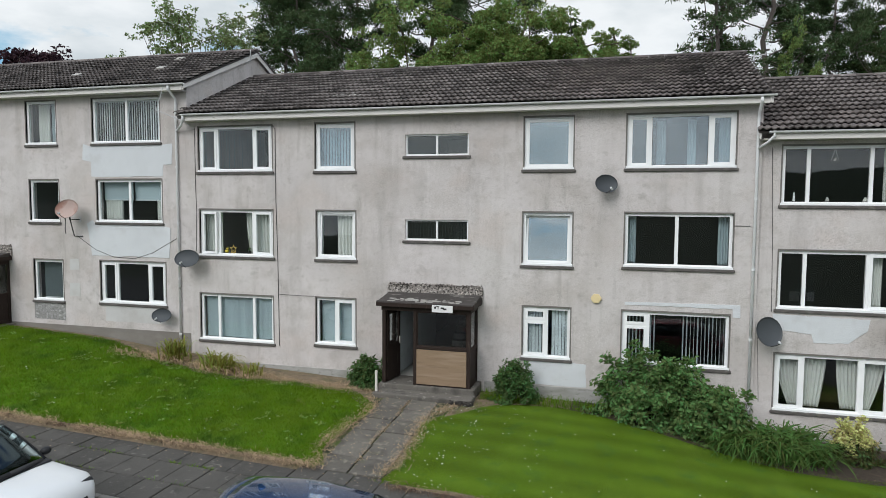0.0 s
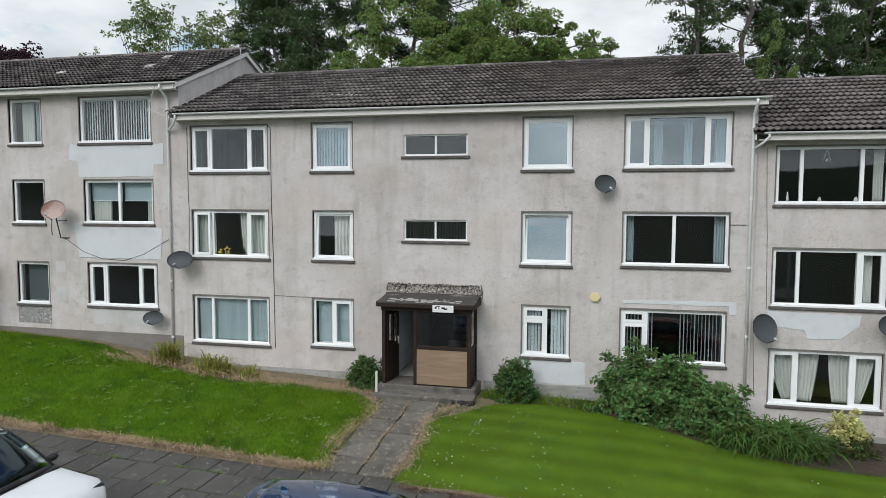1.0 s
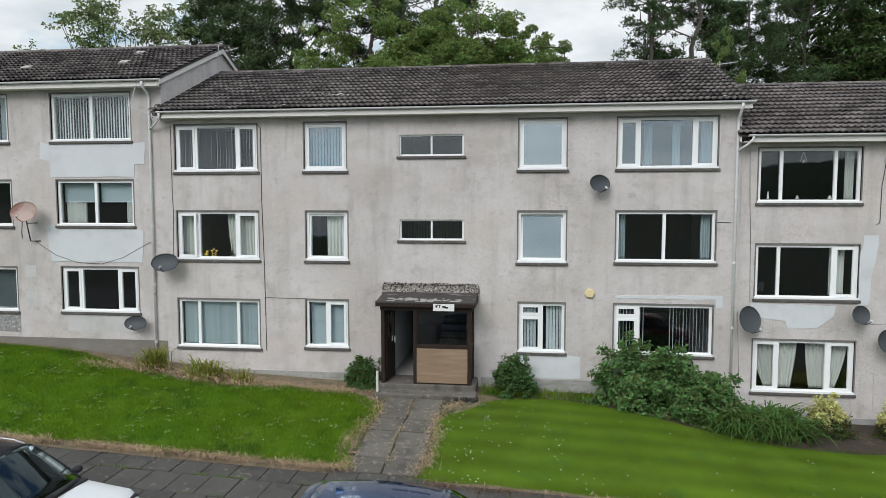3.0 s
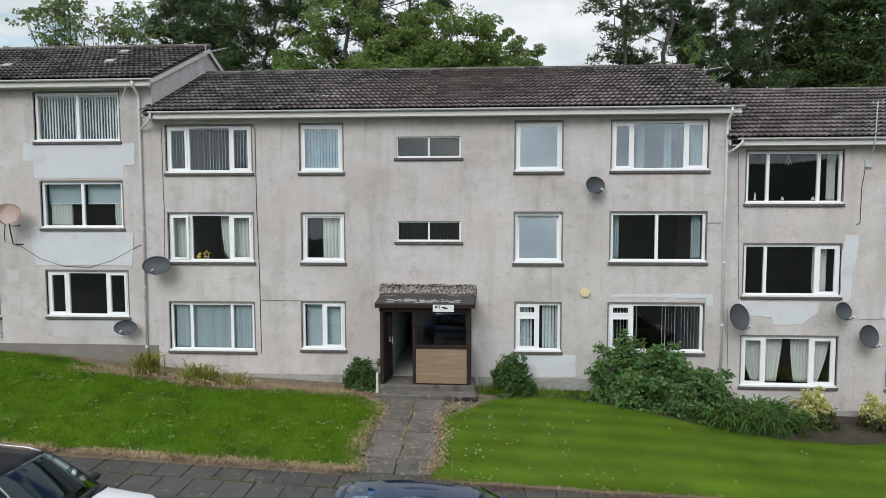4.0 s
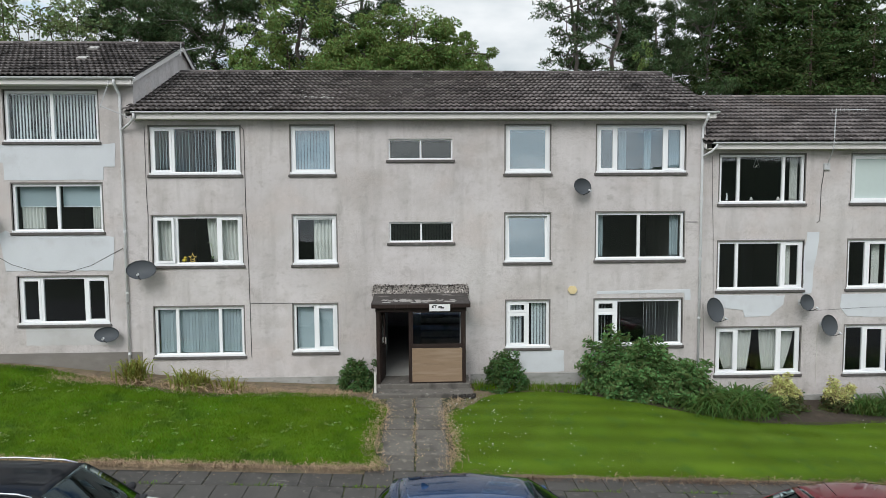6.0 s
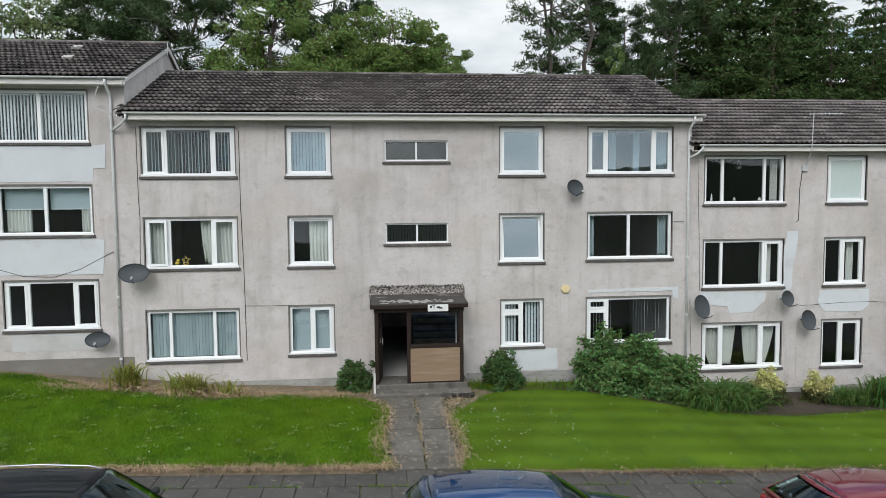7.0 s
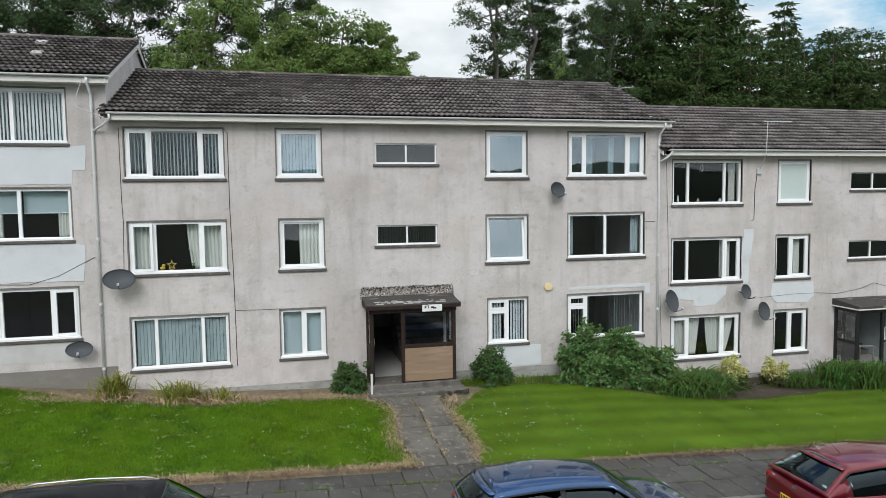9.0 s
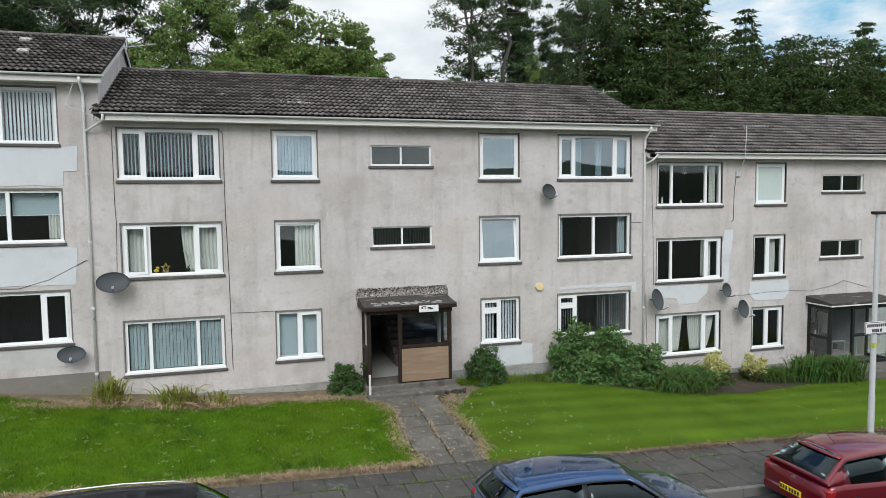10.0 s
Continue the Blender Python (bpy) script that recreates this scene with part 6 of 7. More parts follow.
            top_f = [bm.verts.new((px, py, zt + 0.266 + (py - yf + 0.14) * 0.135 + 0.008)) for px, py in pts]
            low_f = [bm.verts.new((q.co.x, q.co.y, q.co.z - 0.012)) for q in top_f]
            bm.faces.new(top_f)
            for i in range(9):
                bm.faces.new((top_f[i - 1], low_f[i - 1], low_f[i], top_f[i]))
        tagged(add("flaking_felt", bm, M["lead"], "pale flakes of old roof coating"), kind="stuff")
    return p


F_C = 0.19
porch_c = porch(-6.31, -3.82, F_C, "dark brown timber porch, boarded panel and open doorway", True, FACE, M["brown_wood"])
porch_r = porch(10.12, 12.92, -0.62, "black-framed glazed porch with a flat felt canopy", False, FR, M["black"])
porch_l = porch(-22.6, -20.2, 0.95, "dark timber porch at the upper entrance", True, FACE, M["brown_wood"])


def leaf_door(p, xa, ya, z0, h, length, timber, label, turn):
    m = Matrix.Translation((xa, ya, z0)) @ Matrix.Rotation(radians(turn), 4, "Z")
    o = Matrix.Translation(-Vector(p.location)) @ m
    bm = wall_mesh(0, length, 0.02, h, -0.022, 0.022, [(0.11, length - 0.11, 1.02, h - 0.13)])
    bm.transform(o)
    door = part("door", bm, timber, p, label)
    bm = boxed(0.11, length - 0.11, -0.003, 0.003, 1.02, h - 0.13)
    bm.transform(o)
    pn = part("door_pane", bm, M["glass"], door)
    pn.visible_shadow = False
    for s in (1, -1):
        bm = boxed(length - 0.09, length - 0.03, 0.022 * s if s > 0 else -0.05, 0.05 if s > 0 else -0.022, 0.95, 1.15, 0.006)
        bm.transform(o)
        part("handle", bm, M["post_white"], door, "pale metal handle plate")
    return door


leaf_door(porch_c, -6.20, 17.56, F_C, 2.0, 0.80, M["brown_wood"], "dark timber door standing open", 84)
leaf_door(porch_r, 10.26, 17.58, -0.62, 2.0, 0.78, M["black"], "black glazed door standing open", 80)

sign = empty("notice_board", (-4.55, 17.275, 2.345), "small white board with unreadable dark marks over the porch", "sign")
part("board", boxed(-0.285, 0.285, -0.012, 0.004, -0.095, 0.095, 0.003), M["sign"], sign)
for xa, xb, za, zb3 in ((-0.22, -0.17, 0.0, 0.06), (-0.12, -0.10, -0.01, 0.07), (-0.04, 0.06, 0.0, 0.045), (0.02, 0.12, -0.02, 0.02), (-0.18, -0.08, 0.055, 0.075)):
    part("mark", boxed(xa, xb, -0.016, -0.0115, za, zb3), M["cable"], sign)

# steps, hall floor and stair inside
st = empty("entrance_steps", (-4.97, 17.2, -0.05), "worn concrete entrance steps with cracked edges", "steps")
so = Vector(st.location)
for name, a in (("landing", (-6.40, -3.70, 17.38, FACE - 0.003, -0.5, F_C)), ("step", (-6.40, -3.66, 16.86, 17.38, -0.5, 0.06))):
    bm = boxed(*a, 0.018)
    bm.transform(Matrix.Translation(-so))
    part(name, bm, M["step"], st)
hall = part("hall_floor", boxed(-6.85, -3.22, FACE + 0.002, 26.2, -0.4, F_C + 0.001), M["hallfloor"], block_c, "pale concrete hall floor")
part("porch_floor", boxed(-6.20, -3.92, 17.46, FACE - 0.004, F_C + 0.002, F_C + 0.008), M["hallfloor"], st, "pale worn concrete")
part("hall_wall", boxed(-6.22, -6.19, FACE + WALL_T + 0.01, 22.4, F_C, 2.5), M["hallwall"], block_c, "pale painted hall wall")
part("hall_wall", boxed(-3.30, -3.27, FACE + WALL_T + 0.01, 24.0, F_C, 2.5), M["hallwall"], block_c, "pale painted hall wall")
part("hall_wall", boxed(10.24, 10.27, FR + WALL_T + 0.01, 23.0, -0.62, 1.7), M["hallwall"], block_r, "pale painted hall wall")
part("hall_wall", boxed(12.80, 12.83, FR + WALL_T + 0.01, 24.0, -0.62, 1.7), M["hallwall"], block_r, "pale painted hall wall")
hr = part("hall_floor", boxed(9.8, 13.4, FR + 0.002, 26.2, -1.2, -0.62), M["hallfloor"], block_r, "pale concrete hall floor")
pr = empty("entrance_slab", (11.5, 17.0, -0.7), "grey concrete slab before the lower entrance", "step")
bm = boxed(-1.7, 1.75, -0.6, 1.44, -0.6, 0.078, 0.015)
part("slab", bm, M["step"], pr)
tagged(part("entrance_step", boxed(-22.8, -20.0, 17.1, FACE - 0.003, 0.2, 0.95, 0.02), M["step"], None, "concrete step at the upper entrance"), category="step")


def stair(xa, xb, y0, z0, n):
    s = empty("staircase", ((xa + xb) / 2, y0, z0), "concrete staircase with dark treads inside the hall", "staircase")
    for k in range(n):
        part("tread", boxed(xa - (xa + xb) / 2, xb - (xa + xb) / 2, 0.26 * k, 0.26 * n + 0.1, 0.175 * k, 0.175 * (k + 1), 0.006), M["step"], s)
    return s


stair(-5.05, -3.35, 19.4, F_C, 9)
stair(11.6, 13.2, 19.6, -0.62, 9)
rngs = random.Random(8)
bm = bmesh.new()
for k in range(26):
    a, r = rngs.uniform(0, 3), rngs.uniform(0.02, 0.07)
    cx, cy = -3.95 + rngs.uniform(-0.28, 0.3), 16.84 + rngs.uniform(-0.10, 0.06)
    prism(bm, [(cx + r * rngs.uniform(0.6, 1) * math.cos(a + 1.05 * q), cy + r * rngs.uniform(0.6, 1) * math.sin(a + 1.05 * q)) for q in range(6)], -0.06, 0.02 + rngs.uniform(-0.03, 0.03), "z")
tagged(part("rubble", bm, M["step_dark"], None, "broken dark concrete crumbs at the step's corner"), category="rubble", kind="stuff")
post = tagged(part("short_post", boxed(-6.36, -6.30, 17.02, 17.08, -0.1, 0.62, 0.008), M["post_white"], None, "short white-painted post beside the step"), category="post")
hrail = empty("handrail", (11.0, 17.9, -0.62), "chrome handrail inside the lower porch", "handrail")
part("rail", tubed([(-0.55, -0.2, 0.85), (-0.1, -0.3, 0.85), (0.35, -0.35, 0.60), (0.38, -0.35, 0.0)], 0.02, 8), M["alloy"], hrail)
part("post", tubed([(-0.50, -0.2, 0.0), (-0.50, -0.2, 0.85)], 0.018, 8), M["alloy"], hrail)
part("post", tubed([(-0.05, -0.3, 0.0), (-0.05, -0.3, 0.85)], 0.018, 8), M["alloy"], hrail)


# ---- blinds, curtains and ornaments behind the glass ----
slat_cache = {}


def blind(x0, x1, z0, z1, face, turn, material, label, gap=0.0, skip=None, depth=0.21):
    """Vertical blind: a head rail and hanging slats, each turned by some degrees."""
    b = empty("vertical_blind", ((x0 + x1) / 2, face + depth, z1), label, "blind", "window blinds")
    part("head_rail", boxed(x0 - (x0 + x1) / 2, x1 - (x0 + x1) / 2, -0.02, 0.02, -0.04, 0.0), M["upvc"], b)
    key = (round(z1 - z0, 2), material.name)
    if key not in slat_cache:
        slat_cache[key] = mesh_of("slat", boxed(-0.041, 0.041, -0.0012, 0.0012, -(z1 - z0), -0.04), material)
    n = int((x1 - x0) / 0.088)
    rng = random.Random(int(x0 * 100))
    for k in range(n):
        x = x0 + 0.044 + k * (x1 - x0 - 0.088) / max(1, n - 1)
        if skip and skip(x):
            continue
        s = new("slat", slat_cache[key])
        s.parent = b
        s.location = (x - (x0 + x1) / 2, 0, 0)
        s.rotation_euler = (0, 0, radians(turn + rng.uniform(-8, 8)))
    return b


def curtain(x0, x1, z0, z1, face, material, label, sweep=0.0, folds=9, depth=0.30, tie=False):
    """A hanging cloth with folds; sweep draws its lower end to one side."""
    v, f = [], []
    nx, nz = folds * 6, 14
    rng = random.Random(int(x0 * 77))
    ph = rng.uniform(0, 6)
    for j in range(nz + 1):
        w = j / nz
        for i in range(nx + 1):
            u = i / nx
            squeeze = 1 - (abs(sweep) * (w ** 1.6))
            xa = x0 + (x1 - x0) * (u * squeeze + (0 if sweep <= 0 else (1 - squeeze)))
            y = face + depth + 0.035 * math.sin(u * folds * 2 * math.pi + ph + 0.4 * math.sin(3 * w)) + 0.01 * math.sin(u * folds * 4.3 * math.pi)
            v.append((xa, y, z1 + (z0 - z1) * w))
    for j in range(nz):
        for i in range(nx):
            a = j * (nx + 1) + i
            f.append((a, a + 1, a + nx + 2, a + nx + 1))
    c = raw("curtain", v, f, material, None, label, smooth=True)
    m = c.modifiers.new("thickness", "SOLIDIFY")
    m.thickness = 0.004
    return tagged(c, category="curtain", group="curtains")


def roller(x0, x1, z0, z1, face, material, label, depth=0.26):
    r = empty("roller_blind", ((x0 + x1) / 2, face + depth, z1), label, "blind", "window blinds")
    w = (x1 - x0) / 2
    part("cloth", boxed(-w, w, -0.002, 0.002, z0 - z1, 0), material, r)
    part("roller", tubed([(-w, 0, 0.02), (w, 0, 0.02)], 0.022, 10), M["upvc"], r)
    part("bottom_bar", boxed(-w, w, -0.006, 0.006, z0 - z1 - 0.02, z0 - z1), M["upvc"], r)
    return r


blind(-12.58, -10.22, 6.12, 7.36, FACE, -62, M["blind_dark"], "grey vertical blind half turned, top floor")
curtain(-12.6, -12.02, 3.54, 4.84, FACE, M["curtain"], "white curtain drawn to the window side", 0.0, 5)
curtain(-11.20, -10.22, 3.54, 4.84, FACE, M["curtain"], "white curtain hanging half across the window", 0.12, 9)
blind(-12.6, -10.24, 0.92, 2.22, FACE, 16, M["blind"], "pale grey vertical blind closed, ground floor")
blind(-8.64, -7.56, 6.12, 7.36, FACE, -24, M["blind_dark"], "blue-grey vertical blind closed")
curtain(-8.15, -7.55, 3.54, 4.84, FACE, M["curtain"], "white curtain over half the window", 0.0, 6)
curtain(-8.72, -8.6, 3.54, 4.84, FACE, M["curtain"], "narrow edge of a drawn white curtain", 0.0, 2)
roller(-8.66, -8.14, 1.0, 2.26, FACE, M["blind"], "plain grey roller blind lowered")
roller(-8.08, -7.56, 1.0, 2.26, FACE, M["blind"], "plain grey roller blind lowered fully")
curtain(1.55, 1.75, 6.12, 7.30, FACE, M["blind"], "sheer grey net curtain hanging in the middle", 0.0, 3, 0.34)
curtain(0.80, 1.02, 6.12, 7.30, FACE, M["blind"], "sheer grey curtain at the side", 0.0, 5, 0.34)
curtain(2.3, 2.6, 6.12, 7.38, FACE, M["blind"], "sheer grey curtain drawn to the edge", 0.0, 5, 0.34)
curtain(2.35, 2.6, 3.60, 4.86, FACE, M["blind"], "grey curtain drawn to the edge", 0.0, 4, 0.30)
curtain(0.12, 0.34, 3.60, 4.86, FACE, M["blind"], "grey curtain gathered at the side", 0.0, 4, 0.30)
blind(-2.52, -1.36, 1.02, 2.30, FACE, 26, M["blind_pale"], "white vertical blind partly drawn, ground floor", skip=lambda x: -2.05 < x < -1.80)
blind(0.10, 2.60, 1.04, 2.30, FACE, 68, M["blind_pale"], "white vertical blind drawn open in the middle, ground floor", skip=lambda x: 0.92 < x < 1.55)
curtain(6.02, 6.24, 5.22, 6.52, FR, M["cream"], "beige curtain gathered at the side", 0.0, 4)
curtain(5.72, 6.10, 2.66, 3.98, FR, M["curtain"], "white curtain gathered at the side", 0.0, 5)
curtain(3.80, 4.40, 0.10, 1.40, FR, M["cream"], "cream curtain tied back at the side", 0.55, 6)
curtain(4.40, 4.98, 0.10, 1.40, FR, M["cream"], "cream curtain swept aside", -0.25, 6)
curtain(5.18, 5.70, 0.10, 1.40, FR, M["cream"], "cream curtain hanging beside the gap", 0.25, 6)
curtain(5.70, 6.28, 0.10, 1.40, FR, M["cream"], "cream tied-back curtain at the side", -0.55, 6)
curtain(8.6, 8.84, 2.66, 3.98, FR, M["curtain"], "white curtain gathered at the side", 0.0, 4)
blind(-16.50, -14.12, 7.05, 8.34, FACE, -38, M["blind_pale"], "pale vertical blind half turned, top floor")
roller(-16.42, -15.30, 5.18, 5.76, FACE, M["blind"], "grey roller blind half lowered")
roller(-15.22, -14.10, 5.18, 5.76, FACE, M["blind"], "grey roller blind half way down")
curtain(-16.42, -15.75, 4.53, 5.2, FACE, M["curtain"], "short white net curtain", 0.0, 7)
curtain(-14.42, -14.1, 4.53, 5.2, FACE, M["curtain"], "narrow white net curtain", 0.0, 4)
curtain(-19.0, -18.55, 7.05, 8.34, FACE, M["curtain"], "white curtain half drawn", 0.0, 6)
curtain(-18.5, -18.1, 7.05, 8.34, FACE, M["blind"], "grey curtain half drawn", 0.0, 6)
roller(-18.98, -18.02, 1.88, 3.10, FACE, M["roller_dark"], "dark grey roller blind lowered")

# window-ledge ornaments
def star_ornament(x, y, z):
    s = empty("star_ornament", (x, y, z), "gold star ornament on the window ledge", "ornament")
    bm = bmesh.new()
    ring = [(r * math.sin(a), r * math.cos(a) + 0.13) for k in range(10) for r, a in (((0.14, 0.06)[k % 2], math.pi * k / 5),)]
    inner = [(p[0] * 0.62, (p[1] - 0.13) * 0.62 + 0.13) for p in ring]
    for q, (a, b) in enumerate(zip(ring, ring[1:] + ring[:1])):
        c, d = inner[q], inner[(q + 1) % 10]
        vs = [bm.verts.new((p[0], yy, p[1])) for yy in (-0.01, 0.01) for p in (a, b, d, c)]
        bm.faces.new(vs[3::-1])
        bm.faces.new(vs[4:])
        bm.faces.new((vs[0], vs[1], vs[5], vs[4]))
        bm.faces.new((vs[2], vs[3], vs[7], vs[6]))
    bmesh.ops.remove_doubles(bm, verts=bm.verts, dist=0.0005)
    part("star", bm, M["star"], s)
    part("foot", boxed(-0.06, 0.06, -0.03, 0.03, 0.0, 0.025, 0.005), M["star"], s)


star_ornament(-11.62, FACE + 0.20, 3.555)
toy = empty("toy_figure", (-11.86, FACE + 0.2, 3.555), "small yellow soft toy on the window ledge", "toy")
for c, r in (((0, 0, 0.05), 0.06), ((0.03, 0, 0.13), 0.042)):
    bm = bmesh.new()
    bmesh.ops.create_icosphere(bm, subdivisions=2, radius=r, matrix=Matrix.Translation(c) @ Matrix.Diagonal((1.2, 0.9, 0.9, 1)))
    part("body" if r > 0.05 else "head", bm, M["toy"], toy, smooth=True)
orchid = empty("orchid", (-11.05, FACE + 0.19, 3.555), "thin-stemmed orchid in a small dark pot", "plant")
part("pot", tubed([(0, 0, 0), (0, 0, 0.09)], 0.035, 10, 0.05), M["black"], orchid)
part("stem", tubed([(0, 0, 0.08), (0.01, 0, 0.3), (-0.02, 0, 0.5), (-0.09, 0, 0.58)], 0.006, 5), M["strap"], orchid)
rngo = np.random.default_rng(3)
v, f = leaves(np.array([(-0.02, 0, .50), (-0.06, 0, .55), (-0.10, 0, .56), (0.03, 0, .47), (0.06, 0.01, .45)]), rngo.normal(size=(5, 3)), 0.06, 0.05, rngo)
fast("flowers", v, f, M["daisy"], orchid)
v, f = blades(np.array([(0, 0, .08)] * 4), np.array([(.14, 0, .12), (-.14, 0, .14), (.08, -.05, .2), (-.06, .05, .18)]), 0.03, rngo, 0.4, 4)
fast("leaves", v, f, M["strap_dark"], orchid)
for x, h, r, mt, lab in ((4.06, 0.22, 0.035, "sign", "slim white ornament on the window ledge"), (4.80, 0.10, 0.05, "pot", "small pale ornament on the window ledge"), (5.62, 0.10, 0.06, "post_white", "small white pot on the window ledge")):
    tagged(part("ornament", tubed([(x, FR + 0.2, 5.24), (x, FR + 0.2, 5.24 + h * 0.6), (x, FR + 0.2, 5.24 + h)], r, 10, r * 0.3), M[mt], None, lab), category="ornament")
hang = empty("window_hanging", (4.93, FR + 0.2, 6.3), "small triangular hanging in the window", "ornament")
part("frame", tubed([(0, 0, 0.2), (-0.09, 0, -0.08), (0.09, 0, -0.08), (0, 0, 0.2)], 0.006, 5), M["galv"], hang)
part("bead", tubed([(-0.02, 0, -0.08), (0.02, 0, -0.02)], 0.02, 6), M["pot"], hang)
# bars behind the lower stair window
grille = empty("window_grille", (-5.03, FACE + 0.22, 4.38), "row of dark metal bars behind the stair window", "grille")
for k in range(22):
    x = -0.86 + k * 0.082
    part("bar", boxed(x - 0.008, x + 0.008, -0.01, 0.01, -0.27, 0.22), M["dish"], grille)
part("rail", boxed(-0.9, 0.9, -0.012, 0.012, 0.2, 0.235), M["dish"], grille)


# ---- parked cars ----
def car(name, loc, L, W, H, belt, paint, roof_paint, label, hood=0.30, nose=0.72, rail=False, plate=True, rake=0.55, rear_rake=0.30, suv=False, visible_badge=False):
    """A hatchback facing +x: lofted body, pillars and roof, panes, wheels, lamps, mirrors."""
    c = empty("car", loc, label, "car", "parked cars")
    c.rotation_euler = (0, math.atan(0.042), 0)
    hw = W / 2
    xr, xf = -L / 2, L / 2
    wb = xf - L * hood                    # foot of the windscreen
    ax, rx = xf - 0.80, xr + 0.66         # axles
    # lower body, station by station: x, half width, floor, shoulder height
    st = [(xr, 0.80, 0.42, 0.70), (xr + 0.04, 0.90, 0.34, belt - 0.14), (xr + 0.14, 0.955, 0.27, belt - 0.02), (xr + 0.45, 0.99, 0.23, belt + 0.015),
          (xr + L * 0.35, 1.0, 0.21, belt), (xr + L * 0.55, 1.0, 0.21, belt - 0.015), (wb - 0.15, 0.995, 0.21, belt - 0.02), (wb + 0.10, 0.985, 0.22, belt - 0.015),
          (wb + (xf - wb) * 0.45, 0.97, 0.23, belt - 0.055), (xf - 0.30, 0.93, 0.25, nose + 0.03), (xf - 0.12, 0.86, 0.29, nose - 0.06), (xf - 0.03, 0.74, 0.34, nose - 0.16), (xf, 0.62, 0.42, nose - 0.24)]
    bm = bmesh.new()
    rings = []
    for x, k, zl, zt in st:
        w = hw * k
        half = [(w * 0.80, zl), (w * 0.95, zl + 0.05), (w * 0.985, zl + (zt - zl) * 0.35), (w, zl + (zt - zl) * 0.62), (w * 0.985, zt - 0.10), (w * 0.955, zt - 0.03), (w * 0.88, zt + 0.005), (w * 0.55, zt + 0.03), (0, zt + 0.04)]
        pts = half + [(-y, z) for y, z in half[-2::-1]]
        rings.append([bm.verts.new((x, y, z)) for y, z in pts])
    for a, b in zip(rings, rings[1:]):
        for k in range(len(a) - 1):
            bm.faces.new((a[k], a[k + 1], b[k + 1], b[k]))
        bm.faces.new((a[-1], a[0], b[0], b[-1]))
    bm.faces.new(rings[0])
    bm.faces.new(rings[-1][::-1])
    bmesh.ops.recalc_face_normals(bm, faces=bm.faces)
    body = part("body", bm, paint, c, smooth=True)
    for sx in (1, -1):
        part("door_seam", boxed(-0.02 + 0.05, 0.045, sx * hw * 0.999 - 0.004, sx * hw * 0.999 + 0.004, 0.36, belt - 0.1), M["trim"], body)
        part("door_seam", boxed(wb - 0.36, wb - 0.352, sx * hw * 0.999 - 0.004, sx * hw * 0.999 + 0.004, 0.36, belt - 0.1), M["trim"], body)
        part("sill_trim", boxed(rx + 0.36, ax - 0.36, sx * hw * 0.96 - 0.02, sx * hw * 0.96 + 0.02, 0.20, 0.30, 0.01), M["trim"], body)
        for hx in (-0.12, wb - 1.15 if wb - 1.15 > 0.2 else 0.55):
            part("door_handle", boxed(hx - 0.10, hx + 0.10, sx * hw - 0.012, sx * (hw + 0.0) + 0.02 * sx, belt - 0.15, belt - 0.115, 0.005) if sx > 0 else boxed(hx - 0.10, hx + 0.10, -hw - 0.02, -hw + 0.012, belt - 0.15, belt - 0.115, 0.005), paint, body)
    # cabin: one lofted skin, cut into roof, pillars and panes
    bw, tw = hw * 0.93, hw * (0.72 if suv else 0.66)
    arch = 0.045 if suv else 0.105       # how far the roof bows from end to end
    zb0 = belt - 0.02
    xa, xb = wb + 0.04, wb - rake * (H - belt) * 2.1
    xd, xc = xr + 0.07, xr + 0.10 + rear_rake * (H - belt) * 1.6 + 0.12
    zr = H - 0.035
    xm = (xb + xc) / 2 + 0.10
    rear_st = [xd + (xc - xd) * q for q in (0, 0.08, 0.3, 0.55, 0.8, 0.95)]
    roof_st = sorted([xc + (xb - xc) * q for q in (0, 0.07, 0.2, 0.35, 0.65, 0.8, 0.93, 1.0)] + [xm - 0.045, xm + 0.045])
    front_st = [xb + (xa - xb) * q for q in (0.06, 0.25, 0.5, 0.75, 0.93, 1.0)]
    stations = rear_st + roof_st + front_st

    def top_at(x):
        if x <= xc:
            u = (x - xd) / (xc - xd)
            return zb0 + 0.03 + (zr - arch + arch * math.sin(math.pi * 0.06) - zb0 - 0.03) * (u ** 0.85), bw * 0.93 + (tw * 0.95 - bw * 0.93) * u
        if x <= xb:
            u = (x - xc) / (xb - xc)
            return zr - arch + arch * math.sin(math.pi * (0.06 + 0.78 * u)) + 0.012 * u, tw * (0.93 + 0.07 * math.sin(math.pi * min(1, 0.12 + u)))
        u = (x - xb) / (xa - xb)
        zf = zr - arch + arch * math.sin(math.pi * 0.84) + 0.012
        return zf + (zb0 + 0.025 - zf) * (u ** 1.12), tw + (bw * 0.95 - tw) * u
    rings = []
    for x in stations:
        zt, wt = top_at(x)
        wbase = bw * (1 - 0.05 * max(0, (x - wb + 0.4)) - 0.10 * max(0, (xr + 0.55 - x)))
        h = zt - zb0
        half = [(wbase, zb0), (wbase + (wt - wbase) * 0.42 + 0.018, zb0 + h * 0.5), (wbase + (wt - wbase) * 0.86 + 0.006, zb0 + h * 0.90), (wt - 0.01, zb0 + h * 0.985), (wt * 0.90, zt + 0.014), (wt * 0.5, zt + 0.046), (0, zt + 0.058)]
        back = min(1, max(0, (xc + 0.55 - x) / 0.6))
        fore = min(1, max(0, (x - xb + 0.55) / 0.6))
        bow = (0.13 * fore - 0.10 * back)
        half = [(x + bow * (1 - (y / bw) ** 2), y, z) for y, z in half]
        rings.append([Vector(q) for q in half] + [Vector((q[0], -q[1], q[2])) for q in half[-2::-1]])
    skins = {}
    last = len(rings[0]) - 1
